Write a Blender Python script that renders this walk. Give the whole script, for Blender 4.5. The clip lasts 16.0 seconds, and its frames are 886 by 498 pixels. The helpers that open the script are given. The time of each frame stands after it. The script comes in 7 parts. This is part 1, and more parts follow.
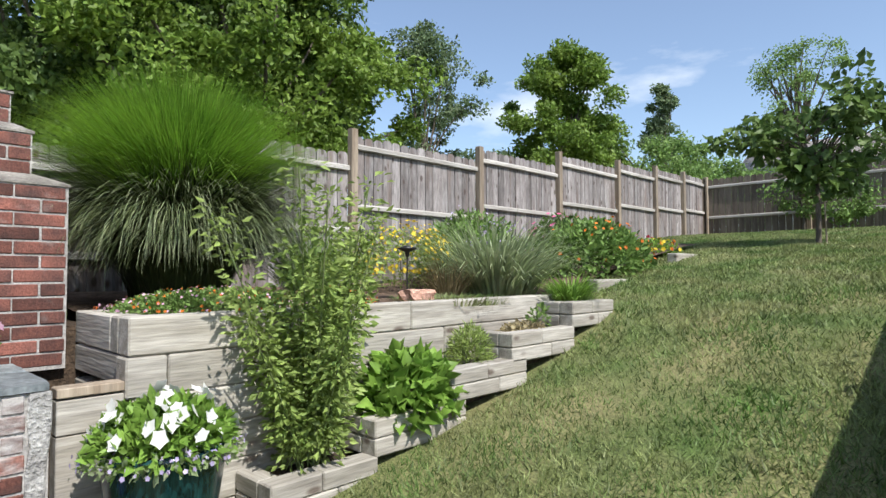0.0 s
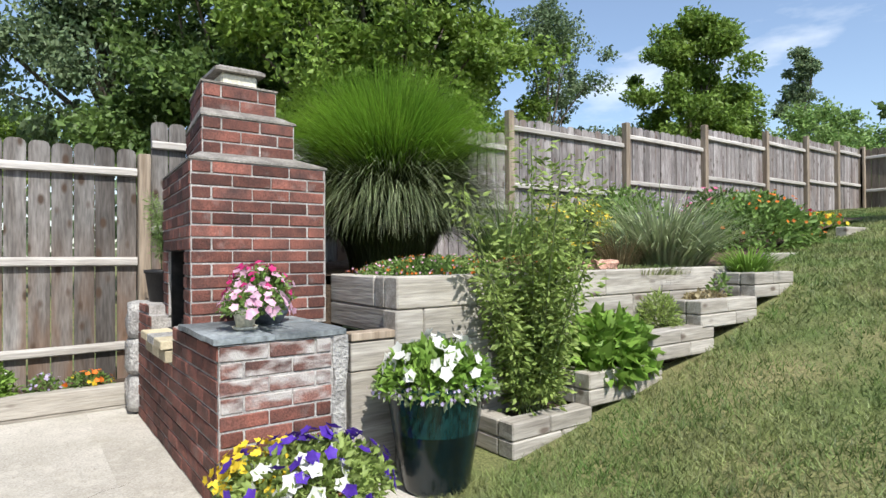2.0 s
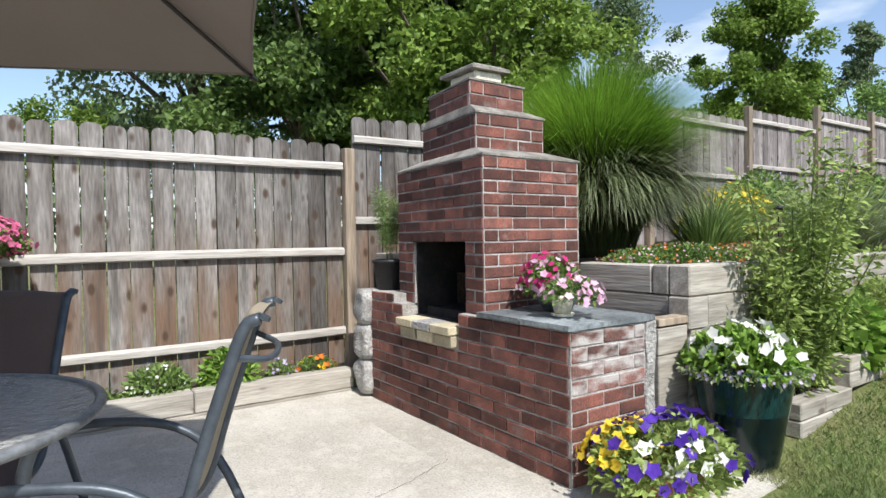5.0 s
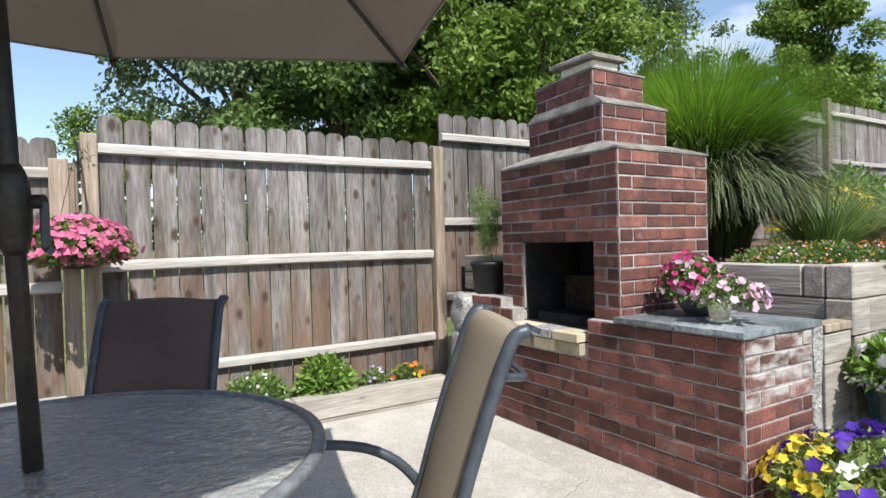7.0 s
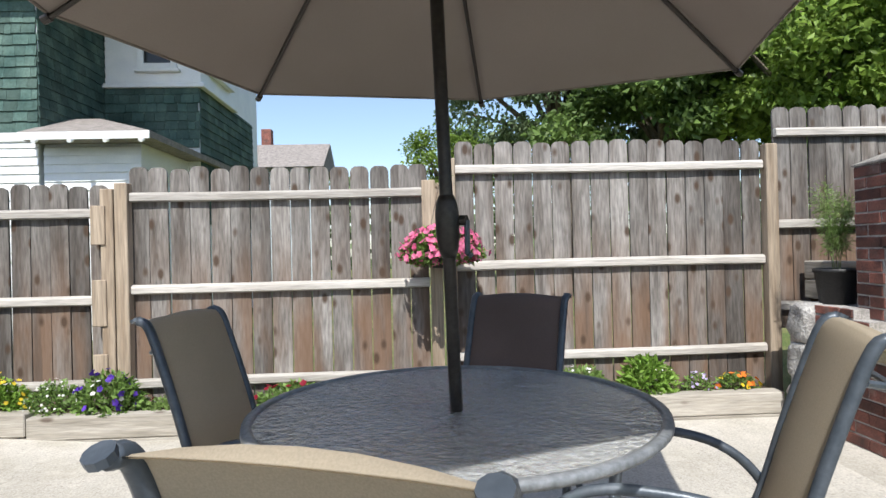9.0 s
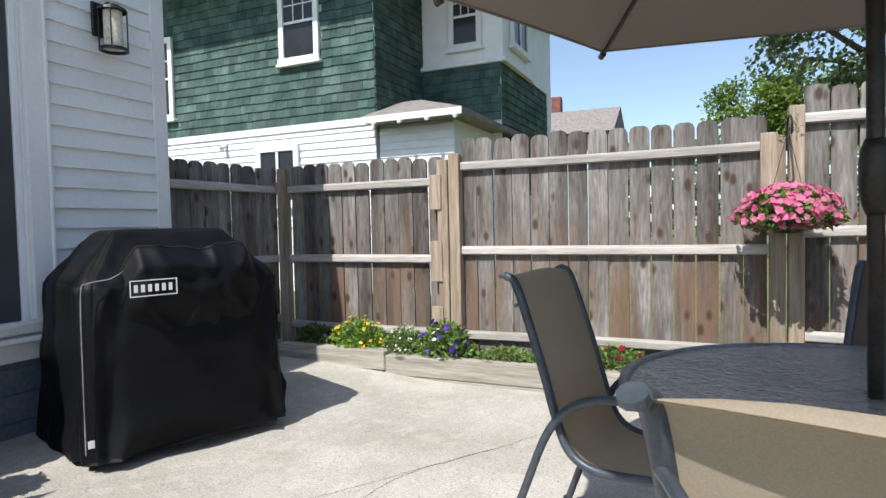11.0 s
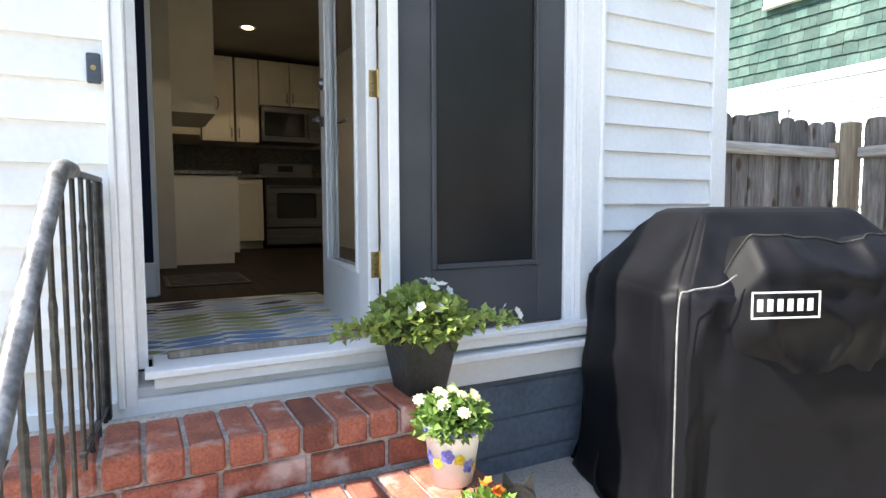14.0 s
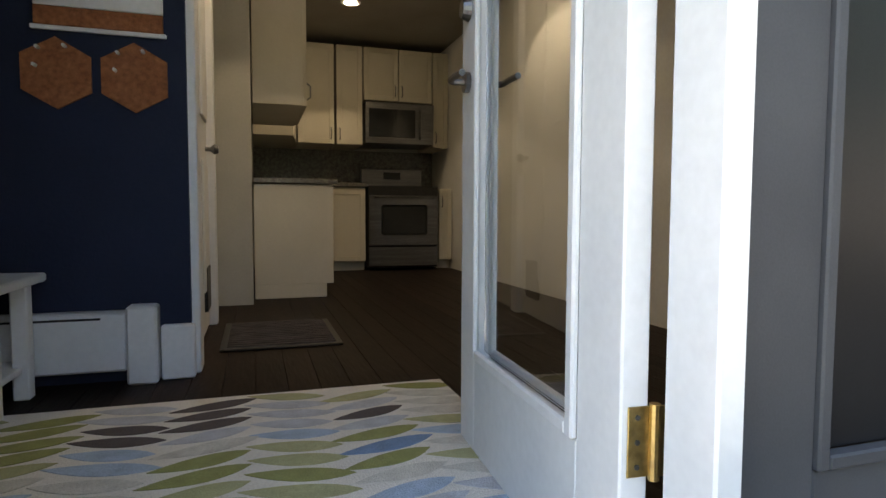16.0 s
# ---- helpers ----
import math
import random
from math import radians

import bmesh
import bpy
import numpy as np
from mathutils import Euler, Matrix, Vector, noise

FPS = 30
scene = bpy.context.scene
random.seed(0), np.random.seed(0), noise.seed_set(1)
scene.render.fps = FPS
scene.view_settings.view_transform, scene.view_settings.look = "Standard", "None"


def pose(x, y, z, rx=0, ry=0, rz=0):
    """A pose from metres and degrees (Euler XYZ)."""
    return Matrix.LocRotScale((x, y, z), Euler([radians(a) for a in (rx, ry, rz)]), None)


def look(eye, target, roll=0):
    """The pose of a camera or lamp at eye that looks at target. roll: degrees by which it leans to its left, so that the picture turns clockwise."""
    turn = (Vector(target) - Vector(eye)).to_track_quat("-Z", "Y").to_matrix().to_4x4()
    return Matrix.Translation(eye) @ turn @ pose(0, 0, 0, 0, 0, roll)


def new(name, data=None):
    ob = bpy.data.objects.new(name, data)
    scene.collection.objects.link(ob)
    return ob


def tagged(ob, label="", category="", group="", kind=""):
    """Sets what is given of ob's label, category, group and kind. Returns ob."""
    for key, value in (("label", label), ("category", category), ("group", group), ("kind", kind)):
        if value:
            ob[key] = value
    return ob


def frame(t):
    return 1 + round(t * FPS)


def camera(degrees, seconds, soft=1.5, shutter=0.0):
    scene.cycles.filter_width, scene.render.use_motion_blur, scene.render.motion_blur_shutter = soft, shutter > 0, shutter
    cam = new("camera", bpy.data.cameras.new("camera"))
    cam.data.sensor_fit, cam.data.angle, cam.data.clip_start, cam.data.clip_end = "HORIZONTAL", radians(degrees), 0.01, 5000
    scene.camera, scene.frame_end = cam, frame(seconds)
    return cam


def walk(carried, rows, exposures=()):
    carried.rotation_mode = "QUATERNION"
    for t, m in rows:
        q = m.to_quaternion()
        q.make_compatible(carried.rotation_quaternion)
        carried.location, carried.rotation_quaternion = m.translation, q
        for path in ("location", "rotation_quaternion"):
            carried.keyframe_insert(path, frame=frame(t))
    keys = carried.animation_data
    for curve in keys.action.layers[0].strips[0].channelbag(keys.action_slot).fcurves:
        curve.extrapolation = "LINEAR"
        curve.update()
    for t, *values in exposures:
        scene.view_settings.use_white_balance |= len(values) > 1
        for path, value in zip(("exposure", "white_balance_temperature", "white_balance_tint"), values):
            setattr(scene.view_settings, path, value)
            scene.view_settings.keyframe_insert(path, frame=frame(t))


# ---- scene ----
cam = camera(73.7, 16.0)
PATH = [
    (0, (0.135, 0.045, 1.206), (-1.256, 1.481, 1.282), -0.2),
    (0.5, (0.151, -0.098, 1.164), (-1.351, 1.22, 1.23), -0.2),
    (1, (0.192, -0.308, 1.17), (-1.364, 0.946, 1.217), -0.0),
    (1.5, (0.117, -0.475, 1.152), (-1.475, 0.736, 1.184), -0.2),
    (2, (-0.003, -0.657, 1.134), (-1.624, 0.514, 1.148), -0.3),
    (2.5, (-0.066, -0.906, 1.155), (-1.704, 0.241, 1.15), -0.4),
    (3, (-0.117, -1.159, 1.15), (-1.77, -0.034, 1.133), -0.5),
    (3.5, (-0.223, -1.36, 1.146), (-1.882, -0.243, 1.119), -0.6),
    (4, (-0.347, -1.563, 1.156), (-2.01, -0.453, 1.118), -0.8),
    (6.5, (-1.162, -2.288, 1.207), (-2.824, -1.177, 1.169), -1.1),
    (7, (-1.195, -2.308, 1.185), (-2.899, -1.261, 1.157), -1.5),
    (7.5, (-1.153, -2.317, 1.203), (-2.969, -1.479, 1.188), -1.6),
    (8, (-1.103, -2.366, 1.223), (-3.021, -1.8, 1.217), -1.3),
    (8.5, (-1.022, -2.441, 1.221), (-2.997, -2.126, 1.213), -1.3),
    (8.7, (-0.996, -2.467, 1.203), (-2.983, -2.242, 1.203), -1.4),
    (10.8, (-0.929, -2.729, 1.189), (-2.794, -3.448, 1.113), -1.0),
    (11, (-0.962, -2.759, 1.179), (-2.785, -3.577, 1.097), -1.3),
    (11.5, (-1.042, -2.877, 1.169), (-2.742, -3.926, 1.075), -1.1),
    (12, (-1.091, -3.018, 1.167), (-2.635, -4.284, 1.061), -1.0),
    (12.5, (-1.135, -3.27, 1.166), (-2.539, -4.689, 1.044), -0.7),
    (13, (-1.183, -3.527, 1.174), (-2.454, -5.065, 1.035), -0.5),
    (13.5, (-1.262, -3.824, 1.194), (-2.347, -5.498, 1.05), -0.4),
    (14, (-1.305, -4.139, 1.198), (-2.222, -5.911, 1.056), -0.2),
    (14.5, (-1.373, -4.465, 1.201), (-2.187, -6.287, 1.062), -0.1),
    (15, (-1.477, -4.819, 1.232), (-2.187, -6.684, 1.088), -0.0),
    (15.5, (-1.532, -5.209, 1.247), (-2.179, -7.098, 1.12), 0.2),
    (16, (-1.618, -5.602, 1.29), (-2.222, -7.505, 1.17), 0.2),
]
walk(cam, [(t, look(eye, target, roll)) for t, eye, target, roll in PATH], exposures=[(0, 0.56, 6450, 10), (6.5, 0.58, 6450, 10), (8.5, 0.62, 6450, 10), (10.8, 0.46, 6450, 10), (11.5, 0.50, 6450, 10), (12.5, 0.90, 6550, 10), (13.5, 1.74, 6650, 10), (14.5, 2.18, 7050, 10), (16.0, 2.48, 7400, 10)])

# ---- world and sun ----
world = bpy.data.worlds.new("sky")
scene.world = world
world.use_nodes = True
wn = world.node_tree
sky = wn.nodes.new("ShaderNodeTexSky")
sky.sky_type, sky.sun_disc = "NISHITA", False
sky.sun_elevation, sky.sun_rotation = radians(51), radians(98.2)
sky.air_density, sky.dust_density, sky.ozone_density = 1.0, 0.7, 2.2
# thin fair-weather clouds over the blue
wtc = wn.nodes.new("ShaderNodeTexCoord")
wmap = wn.nodes.new("ShaderNodeVectorMath")
wmap.operation, wmap.inputs[1].default_value = "MULTIPLY", (1.0, 1.0, 3.2)
wnoise = wn.nodes.new("ShaderNodeTexNoise")
wnoise.inputs["Scale"].default_value, wnoise.inputs["Detail"].default_value, wnoise.inputs["Roughness"].default_value = 2.6, 7, 0.55
wrange = wn.nodes.new("ShaderNodeMapRange")
wrange.inputs["From Min"].default_value, wrange.inputs["From Max"].default_value = 0.56, 0.76
wrange.inputs["To Min"].default_value, wrange.inputs["To Max"].default_value = 0.06, 0.85
wmix = wn.nodes.new("ShaderNodeMixRGB")
wmix.inputs["Color2"].default_value = (6.6, 6.9, 7.2, 1)
wn.links.new(wtc.outputs["Generated"], wmap.inputs[0])
wn.links.new(wmap.outputs[0], wnoise.inputs["Vector"])
wn.links.new(wnoise.outputs["Fac"], wrange.inputs["Value"])
wn.links.new(wrange.outputs[0], wmix.inputs["Fac"])
wn.links.new(sky.outputs["Color"], wmix.inputs["Color1"])
wn.links.new(wmix.outputs["Color"], wn.nodes["Background"].inputs["Color"])
wn.nodes["Background"].inputs["Strength"].default_value = 0.13
SUN = Vector((0.625, -0.09, 0.776)).normalized()
sun = new("sun", bpy.data.lights.new("sun", "SUN"))
sun.data.energy, sun.data.angle, sun.data.color = 4.4, radians(0.5), (1.0, 0.97, 0.91)
sun.matrix_world = look(SUN * 30, (0, 0, 0))


# ---- materials ----
def mat(name, c1, c2, scale=6.0, rough=0.7, bump=0.15, fine=60.0, stretch=(1, 1, 1), metal=0.0, vary=0.0, island=0.0, grit=0.25, spec=0.4, dist=0.02):
    """Two colours by a coarse noise, darkened and roughened by a fine one; vary: per object, island: per loose piece."""
    m = bpy.data.materials.new(name)
    m.use_nodes = True
    nt = m.node_tree
    b = nt.nodes["Principled BSDF"]
    tc = nt.nodes.new("ShaderNodeTexCoord")
    info = nt.nodes.new("ShaderNodeObjectInfo")
    off = nt.nodes.new("ShaderNodeVectorMath")
    off.operation = "MULTIPLY_ADD"
    off.inputs[1].default_value = stretch
    rv = nt.nodes.new("ShaderNodeMath")
    rv.operation, rv.inputs[1].default_value = "MULTIPLY", 37.0
    nt.links.new(info.outputs["Random"], rv.inputs[0])
    nt.links.new(tc.outputs["Object"], off.inputs[0])
    nt.links.new(rv.outputs[0], off.inputs[2])
    n1 = nt.nodes.new("ShaderNodeTexNoise")
    n1.inputs["Scale"].default_value, n1.inputs["Detail"].default_value = scale, 4
    n2 = nt.nodes.new("ShaderNodeTexNoise")
    n2.inputs["Scale"].default_value, n2.inputs["Detail"].default_value = fine, 3
    for n in (n1, n2):
        nt.links.new(off.outputs[0], n.inputs["Vector"])
    ramp = nt.nodes.new("ShaderNodeValToRGB")
    ramp.color_ramp.elements[0].position, ramp.color_ramp.elements[1].position = 0.32, 0.68
    ramp.color_ramp.elements[0].color, ramp.color_ramp.elements[1].color = (*c1, 1), (*c2, 1)
    nt.links.new(n1.outputs["Fac"], ramp.inputs["Fac"])
    val = nt.nodes.new("ShaderNodeHueSaturation")
    nt.links.new(ramp.outputs["Color"], val.inputs["Color"])
    mr = nt.nodes.new("ShaderNodeMapRange")
    mr.inputs["From Min"].default_value, mr.inputs["From Max"].default_value = 0.3, 0.7
    mr.inputs["To Min"].default_value, mr.inputs["To Max"].default_value = 1 - grit, 1 + grit
    nt.links.new(n2.outputs["Fac"], mr.inputs["Value"])
    fac = mr.outputs[0]
    for amount, source in ((vary, info.outputs["Random"]), (island, None)):
        if amount:
            if source is None:
                source = nt.nodes.new("ShaderNodeNewGeometry").outputs["Random Per Island"]
            r2 = nt.nodes.new("ShaderNodeMapRange")
            r2.inputs["To Min"].default_value, r2.inputs["To Max"].default_value = 1 - amount, 1 + amount
            nt.links.new(source, r2.inputs["Value"])
            mul = nt.nodes.new("ShaderNodeMath")
            mul.operation = "MULTIPLY"
            nt.links.new(fac, mul.inputs[0])
            nt.links.new(r2.outputs[0], mul.inputs[1])
            fac = mul.outputs[0]
    nt.links.new(fac, val.inputs["Value"])
    nt.links.new(val.outputs["Color"], b.inputs["Base Color"])
    b.inputs["Roughness"].default_value, b.inputs["Metallic"].default_value = rough, metal
    b.inputs["Specular IOR Level"].default_value = spec
    if bump:
        bp = nt.nodes.new("ShaderNodeBump")
        bp.inputs["Strength"].default_value, bp.inputs["Distance"].default_value = bump, dist
        nt.links.new(n2.outputs["Fac"], bp.inputs["Height"])
        nt.links.new(bp.outputs["Normal"], b.inputs["Normal"])
    return m


def overlay(m, colour, scale, lo, hi, amount=1.0, stretch=(1, 1, 1), detail=5, cells=False, fade=None):
    """Lays a second colour over a material where a noise (or the middle of a cell) lies between lo and hi; fade: from full at fade[1] to none at fade[0] along z."""
    nt = m.node_tree
    b = nt.nodes["Principled BSDF"]
    old = b.inputs["Base Color"].links[0].from_socket
    tc = nt.nodes.new("ShaderNodeTexCoord")
    info = nt.nodes.new("ShaderNodeObjectInfo")
    rv = nt.nodes.new("ShaderNodeMath")
    rv.operation, rv.inputs[1].default_value = "MULTIPLY", 53.0
    nt.links.new(info.outputs["Random"], rv.inputs[0])
    off = nt.nodes.new("ShaderNodeVectorMath")
    off.operation = "MULTIPLY_ADD"
    off.inputs[1].default_value = stretch
    nt.links.new(tc.outputs["Object"], off.inputs[0])
    nt.links.new(rv.outputs[0], off.inputs[2])
    tex = nt.nodes.new("ShaderNodeTexVoronoi" if cells else "ShaderNodeTexNoise")
    tex.inputs["Scale"].default_value = scale
    if not cells:
        tex.inputs["Detail"].default_value = detail
    nt.links.new(off.outputs[0], tex.inputs["Vector"])
    mr = nt.nodes.new("ShaderNodeMapRange")
    mr.inputs["From Min"].default_value, mr.inputs["From Max"].default_value = lo, hi
    mr.inputs["To Max"].default_value = amount
    nt.links.new(tex.outputs["Distance" if cells else "Fac"], mr.inputs["Value"])
    fac = mr.outputs[0]
    if fade:
        sep = nt.nodes.new("ShaderNodeSeparateXYZ")
        nt.links.new(tc.outputs["Object"], sep.inputs[0])
        m2 = nt.nodes.new("ShaderNodeMapRange")
        m2.inputs["From Min"].default_value, m2.inputs["From Max"].default_value = fade
        nt.links.new(sep.outputs["Z"], m2.inputs["Value"])
        mul = nt.nodes.new("ShaderNodeMath")
        mul.operation = "MULTIPLY"
        nt.links.new(fac, mul.inputs[0])
        nt.links.new(m2.outputs[0], mul.inputs[1])
        fac = mul.outputs[0]
    mix = nt.nodes.new("ShaderNodeMixRGB")
    mix.inputs["Color2"].default_value = (*colour, 1)
    nt.links.new(fac, mix.inputs["Fac"])
    nt.links.new(old, mix.inputs["Color1"])
    nt.links.new(mix.outputs["Color"], b.inputs["Base Color"])
    return m


def leafy(name, c1, c2, island=0.35, trans=0.35, rough=0.5, scale=1.2, fine=14, grit=0.15):
    """A leaf material: varies from leaf to leaf and lets some light through."""
    m = mat(name, c1, c2, scale=scale, rough=rough, bump=0, fine=fine, island=island, grit=grit, spec=0.3)
    nt = m.node_tree
    out = nt.nodes["Material Output"]
    b = nt.nodes["Principled BSDF"]
    tr = nt.nodes.new("ShaderNodeBsdfTranslucent")
    mix = nt.nodes.new("ShaderNodeMixShader")
    mix.inputs[0].default_value = trans
    nt.links.new(b.inputs["Base Color"].links[0].from_socket, tr.inputs["Color"])
    nt.links.new(b.outputs[0], mix.inputs[1])
    nt.links.new(tr.outputs[0], mix.inputs[2])
    nt.links.new(mix.outputs[0], out.inputs["Surface"])
    return m


def glassy(name, tint=(0.9, 0.95, 0.95), rough=0.0, bump=0.0, scale=60.0):
    m = bpy.data.materials.new(name)
    m.use_nodes = True
    nt = m.node_tree
    b = nt.nodes["Principled BSDF"]
    b.inputs["Base Color"].default_value = (*tint, 1)
    b.inputs["Transmission Weight"].default_value = 1.0
    b.inputs["Roughness"].default_value, b.inputs["IOR"].default_value = rough, 1.45
    if bump:
        n = nt.nodes.new("ShaderNodeTexNoise")
        n.inputs["Scale"].default_value = scale
        tc = nt.nodes.new("ShaderNodeTexCoord")
        nt.links.new(tc.outputs["Object"], n.inputs["Vector"])
        bp = nt.nodes.new("ShaderNodeBump")
        bp.inputs["Strength"].default_value, bp.inputs["Distance"].default_value = bump, 0.02
        nt.links.new(n.outputs["Fac"], bp.inputs["Height"])
        nt.links.new(bp.outputs["Normal"], b.inputs["Normal"])
    return m


def lamp_mat(name, colour, strength):
    m = bpy.data.materials.new(name)
    m.use_nodes = True
    b = m.node_tree.nodes["Principled BSDF"]
    b.inputs["Emission Color"].default_value, b.inputs["Emission Strength"].default_value = (*colour, 1), strength
    return m


M_CONC = mat("concrete", (0.36, 0.335, 0.29), (0.52, 0.49, 0.44), scale=1.3, rough=0.9, bump=0.35, fine=90, grit=0.2, dist=0.01)
overlay(M_CONC, (0.33, 0.30, 0.24), 3.2, 0.5, 0.72, 0.5, detail=8)
overlay(M_CONC, (0.58, 0.55, 0.48), 11.0, 0.52, 0.66, 0.32, detail=8)
overlay(M_CONC, (0.24, 0.22, 0.19), 46.0, 0.60, 0.70, 0.55, detail=3)
overlay(M_CONC, (0.68, 0.65, 0.58), 75.0, 0.13, 0.06, 0.6, cells=True)
M_LAWN = mat("lawn_soil", (0.08, 0.12, 0.03), (0.21, 0.19, 0.085), scale=1.7, rough=1, bump=0.6, fine=70, grit=0.45)
M_SOIL = mat("soil", (0.035, 0.024, 0.016), (0.075, 0.05, 0.032), scale=5, rough=1, bump=0.8, fine=45, grit=0.4)
M_MULCH = mat("mulch", (0.07, 0.045, 0.03), (0.15, 0.10, 0.07), scale=9, rough=1, bump=1.0, fine=50, grit=0.5)
M_BRICK = mat("brick", (0.08, 0.038, 0.032), (0.2, 0.075, 0.055), scale=9, rough=0.85, bump=0.6, fine=110, vary=0.55, grit=0.32, dist=0.006)
overlay(M_BRICK, (0.30, 0.27, 0.25), 9.0, 0.60, 0.78, 0.45, detail=7)
overlay(M_BRICK, (0.035, 0.028, 0.027), 6.0, 0.58, 0.72, 0.6, detail=6)
M_BRICK_LIMED = mat("limed_brick", (0.11, 0.06, 0.052), (0.21, 0.10, 0.08), scale=9, rough=0.9, bump=0.7, fine=100, vary=0.4, grit=0.3, dist=0.007)
overlay(M_BRICK_LIMED, (0.46, 0.44, 0.42), 7.0, 0.42, 0.60, 0.85, (1, 1, 2.2), 8)
M_BRICK_NEW = mat("step_brick", (0.2, 0.07, 0.048), (0.34, 0.12, 0.075), scale=14, rough=0.75, bump=0.5, fine=120, vary=0.4, grit=0.25, dist=0.005)
overlay(M_BRICK_NEW, (0.58, 0.50, 0.46), 8.0, 0.57, 0.72, 0.7, detail=8)
overlay(M_BRICK_NEW, (0.10, 0.05, 0.045), 6.0, 0.60, 0.74, 0.5, detail=6)
M_YBRICK = mat("pale_brick", (0.42, 0.36, 0.24), (0.52, 0.46, 0.33), scale=9, rough=0.85, bump=0.4, fine=100, vary=0.3, grit=0.2, dist=0.005)
M_MORTAR = mat("mortar", (0.26, 0.245, 0.23), (0.46, 0.44, 0.42), scale=7, rough=0.95, bump=0.6, fine=90, grit=0.3, dist=0.008)
M_WHITEMORTAR = mat("lime_mortar", (0.25, 0.24, 0.23), (0.44, 0.43, 0.41), scale=14, rough=0.95, bump=0.9, fine=60, grit=0.3, dist=0.02)
M_SHELF = mat("weathered_cement", (0.15, 0.135, 0.12), (0.30, 0.28, 0.25), scale=8, rough=0.95, bump=0.7, fine=70, grit=0.3, dist=0.01)
M_SLATE = mat("slate", (0.14, 0.16, 0.17), (0.30, 0.33, 0.34), scale=5, rough=0.6, bump=0.5, fine=40, vary=0.3, grit=0.3)
M_SOOT = mat("soot", (0.008, 0.008, 0.008), (0.03, 0.028, 0.027), scale=8, rough=0.95, bump=0.4, fine=50)
M_PICKET = mat("weathered_picket", (0.086, 0.073, 0.064), (0.225, 0.212, 0.20), scale=1.6, rough=0.9, bump=0.5, fine=11, stretch=(6, 6, 0.8), vary=0.38, grit=0.34, dist=0.006)
overlay(M_PICKET, (0.17, 0.098, 0.058), 1.1, 0.40, 0.62, 0.75, (4, 4, 0.9), 6, fade=(1.25, 0.55))
overlay(M_PICKET, (0.052, 0.042, 0.037), 1.7, 0.58, 0.74, 0.7, (7, 7, 0.5), 6)
overlay(M_PICKET, (0.06, 0.036, 0.022), 1.0, 0.25, 0.13, 0.92, (8.5, 8.5, 4.6), cells=True)
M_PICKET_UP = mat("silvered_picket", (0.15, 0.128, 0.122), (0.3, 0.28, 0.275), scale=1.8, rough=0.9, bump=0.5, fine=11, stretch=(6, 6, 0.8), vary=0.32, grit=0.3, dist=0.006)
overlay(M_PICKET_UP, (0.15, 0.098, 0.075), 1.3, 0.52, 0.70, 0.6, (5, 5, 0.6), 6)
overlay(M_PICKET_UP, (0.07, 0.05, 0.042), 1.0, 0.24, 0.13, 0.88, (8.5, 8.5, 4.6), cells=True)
# picket wood of the far fence, with its shade put into darker colours
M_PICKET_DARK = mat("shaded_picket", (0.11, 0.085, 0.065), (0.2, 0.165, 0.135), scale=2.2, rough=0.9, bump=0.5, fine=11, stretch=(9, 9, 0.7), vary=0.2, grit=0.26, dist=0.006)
M_POST = mat("fence_post_wood", (0.2, 0.15, 0.105), (0.34, 0.28, 0.215), scale=2, rough=0.85, bump=0.4, fine=10, stretch=(8, 8, 0.6), vary=0.2, grit=0.22, dist=0.006)
M_TIMBER_Y = mat("timber_along_y", (0.27, 0.245, 0.205), (0.43, 0.4, 0.355), scale=2.2, rough=0.9, bump=0.5, fine=11, stretch=(8, 0.6, 8), vary=0.15, grit=0.2, dist=0.006)
overlay(M_TIMBER_Y, (0.11, 0.088, 0.07), 1.2, 0.56, 0.72, 0.6, (7, 0.7, 7), 6)
overlay(M_TIMBER_Y, (0.09, 0.06, 0.045), 1.0, 0.17, 0.08, 0.8, (5, 3, 7), cells=True)
M_TIMBER_X = mat("timber_along_x", (0.27, 0.245, 0.205), (0.43, 0.4, 0.355), scale=2.2, rough=0.9, bump=0.5, fine=11, stretch=(0.6, 8, 8), vary=0.15, grit=0.2, dist=0.006)
overlay(M_TIMBER_X, (0.11, 0.088, 0.07), 1.2, 0.56, 0.72, 0.6, (0.7, 7, 7), 6)
M_WHITE = mat("white_paint", (0.74, 0.75, 0.76), (0.82, 0.82, 0.82), scale=3, rough=0.45, bump=0.08, fine=50, grit=0.03, vary=0.03, dist=0.004)
M_BLUEGREY = mat("bluegrey_paint", (0.09, 0.12, 0.155), (0.14, 0.17, 0.21), scale=4, rough=0.7, bump=0.4, fine=40, grit=0.15)
M_SCREEN = mat("grey_screen_panel", (0.05, 0.052, 0.058), (0.065, 0.068, 0.075), scale=4, rough=0.6, bump=0.1, fine=300, grit=0.06, dist=0.002)
M_MESH = mat("dark_screen_mesh", (0.010, 0.010, 0.011), (0.018, 0.018, 0.019), scale=3, rough=0.35, bump=0.0, fine=200, grit=0.1)
M_COVER = mat("black_cover", (0.0032, 0.0032, 0.0042), (0.006, 0.006, 0.008), scale=5, spec=0.14, rough=0.55, bump=0.12, fine=180, grit=0.1, dist=0.003)
M_BLACK = mat("black_metal", (0.012, 0.012, 0.012), (0.022, 0.021, 0.02), scale=20, rough=0.4, bump=0.3, fine=90, grit=0.2, dist=0.004)
M_IRON = mat("worn_iron", (0.014, 0.014, 0.014), (0.05, 0.047, 0.045), scale=26, rough=0.4, bump=0.4, fine=80, metal=0.3, grit=0.3, dist=0.004)
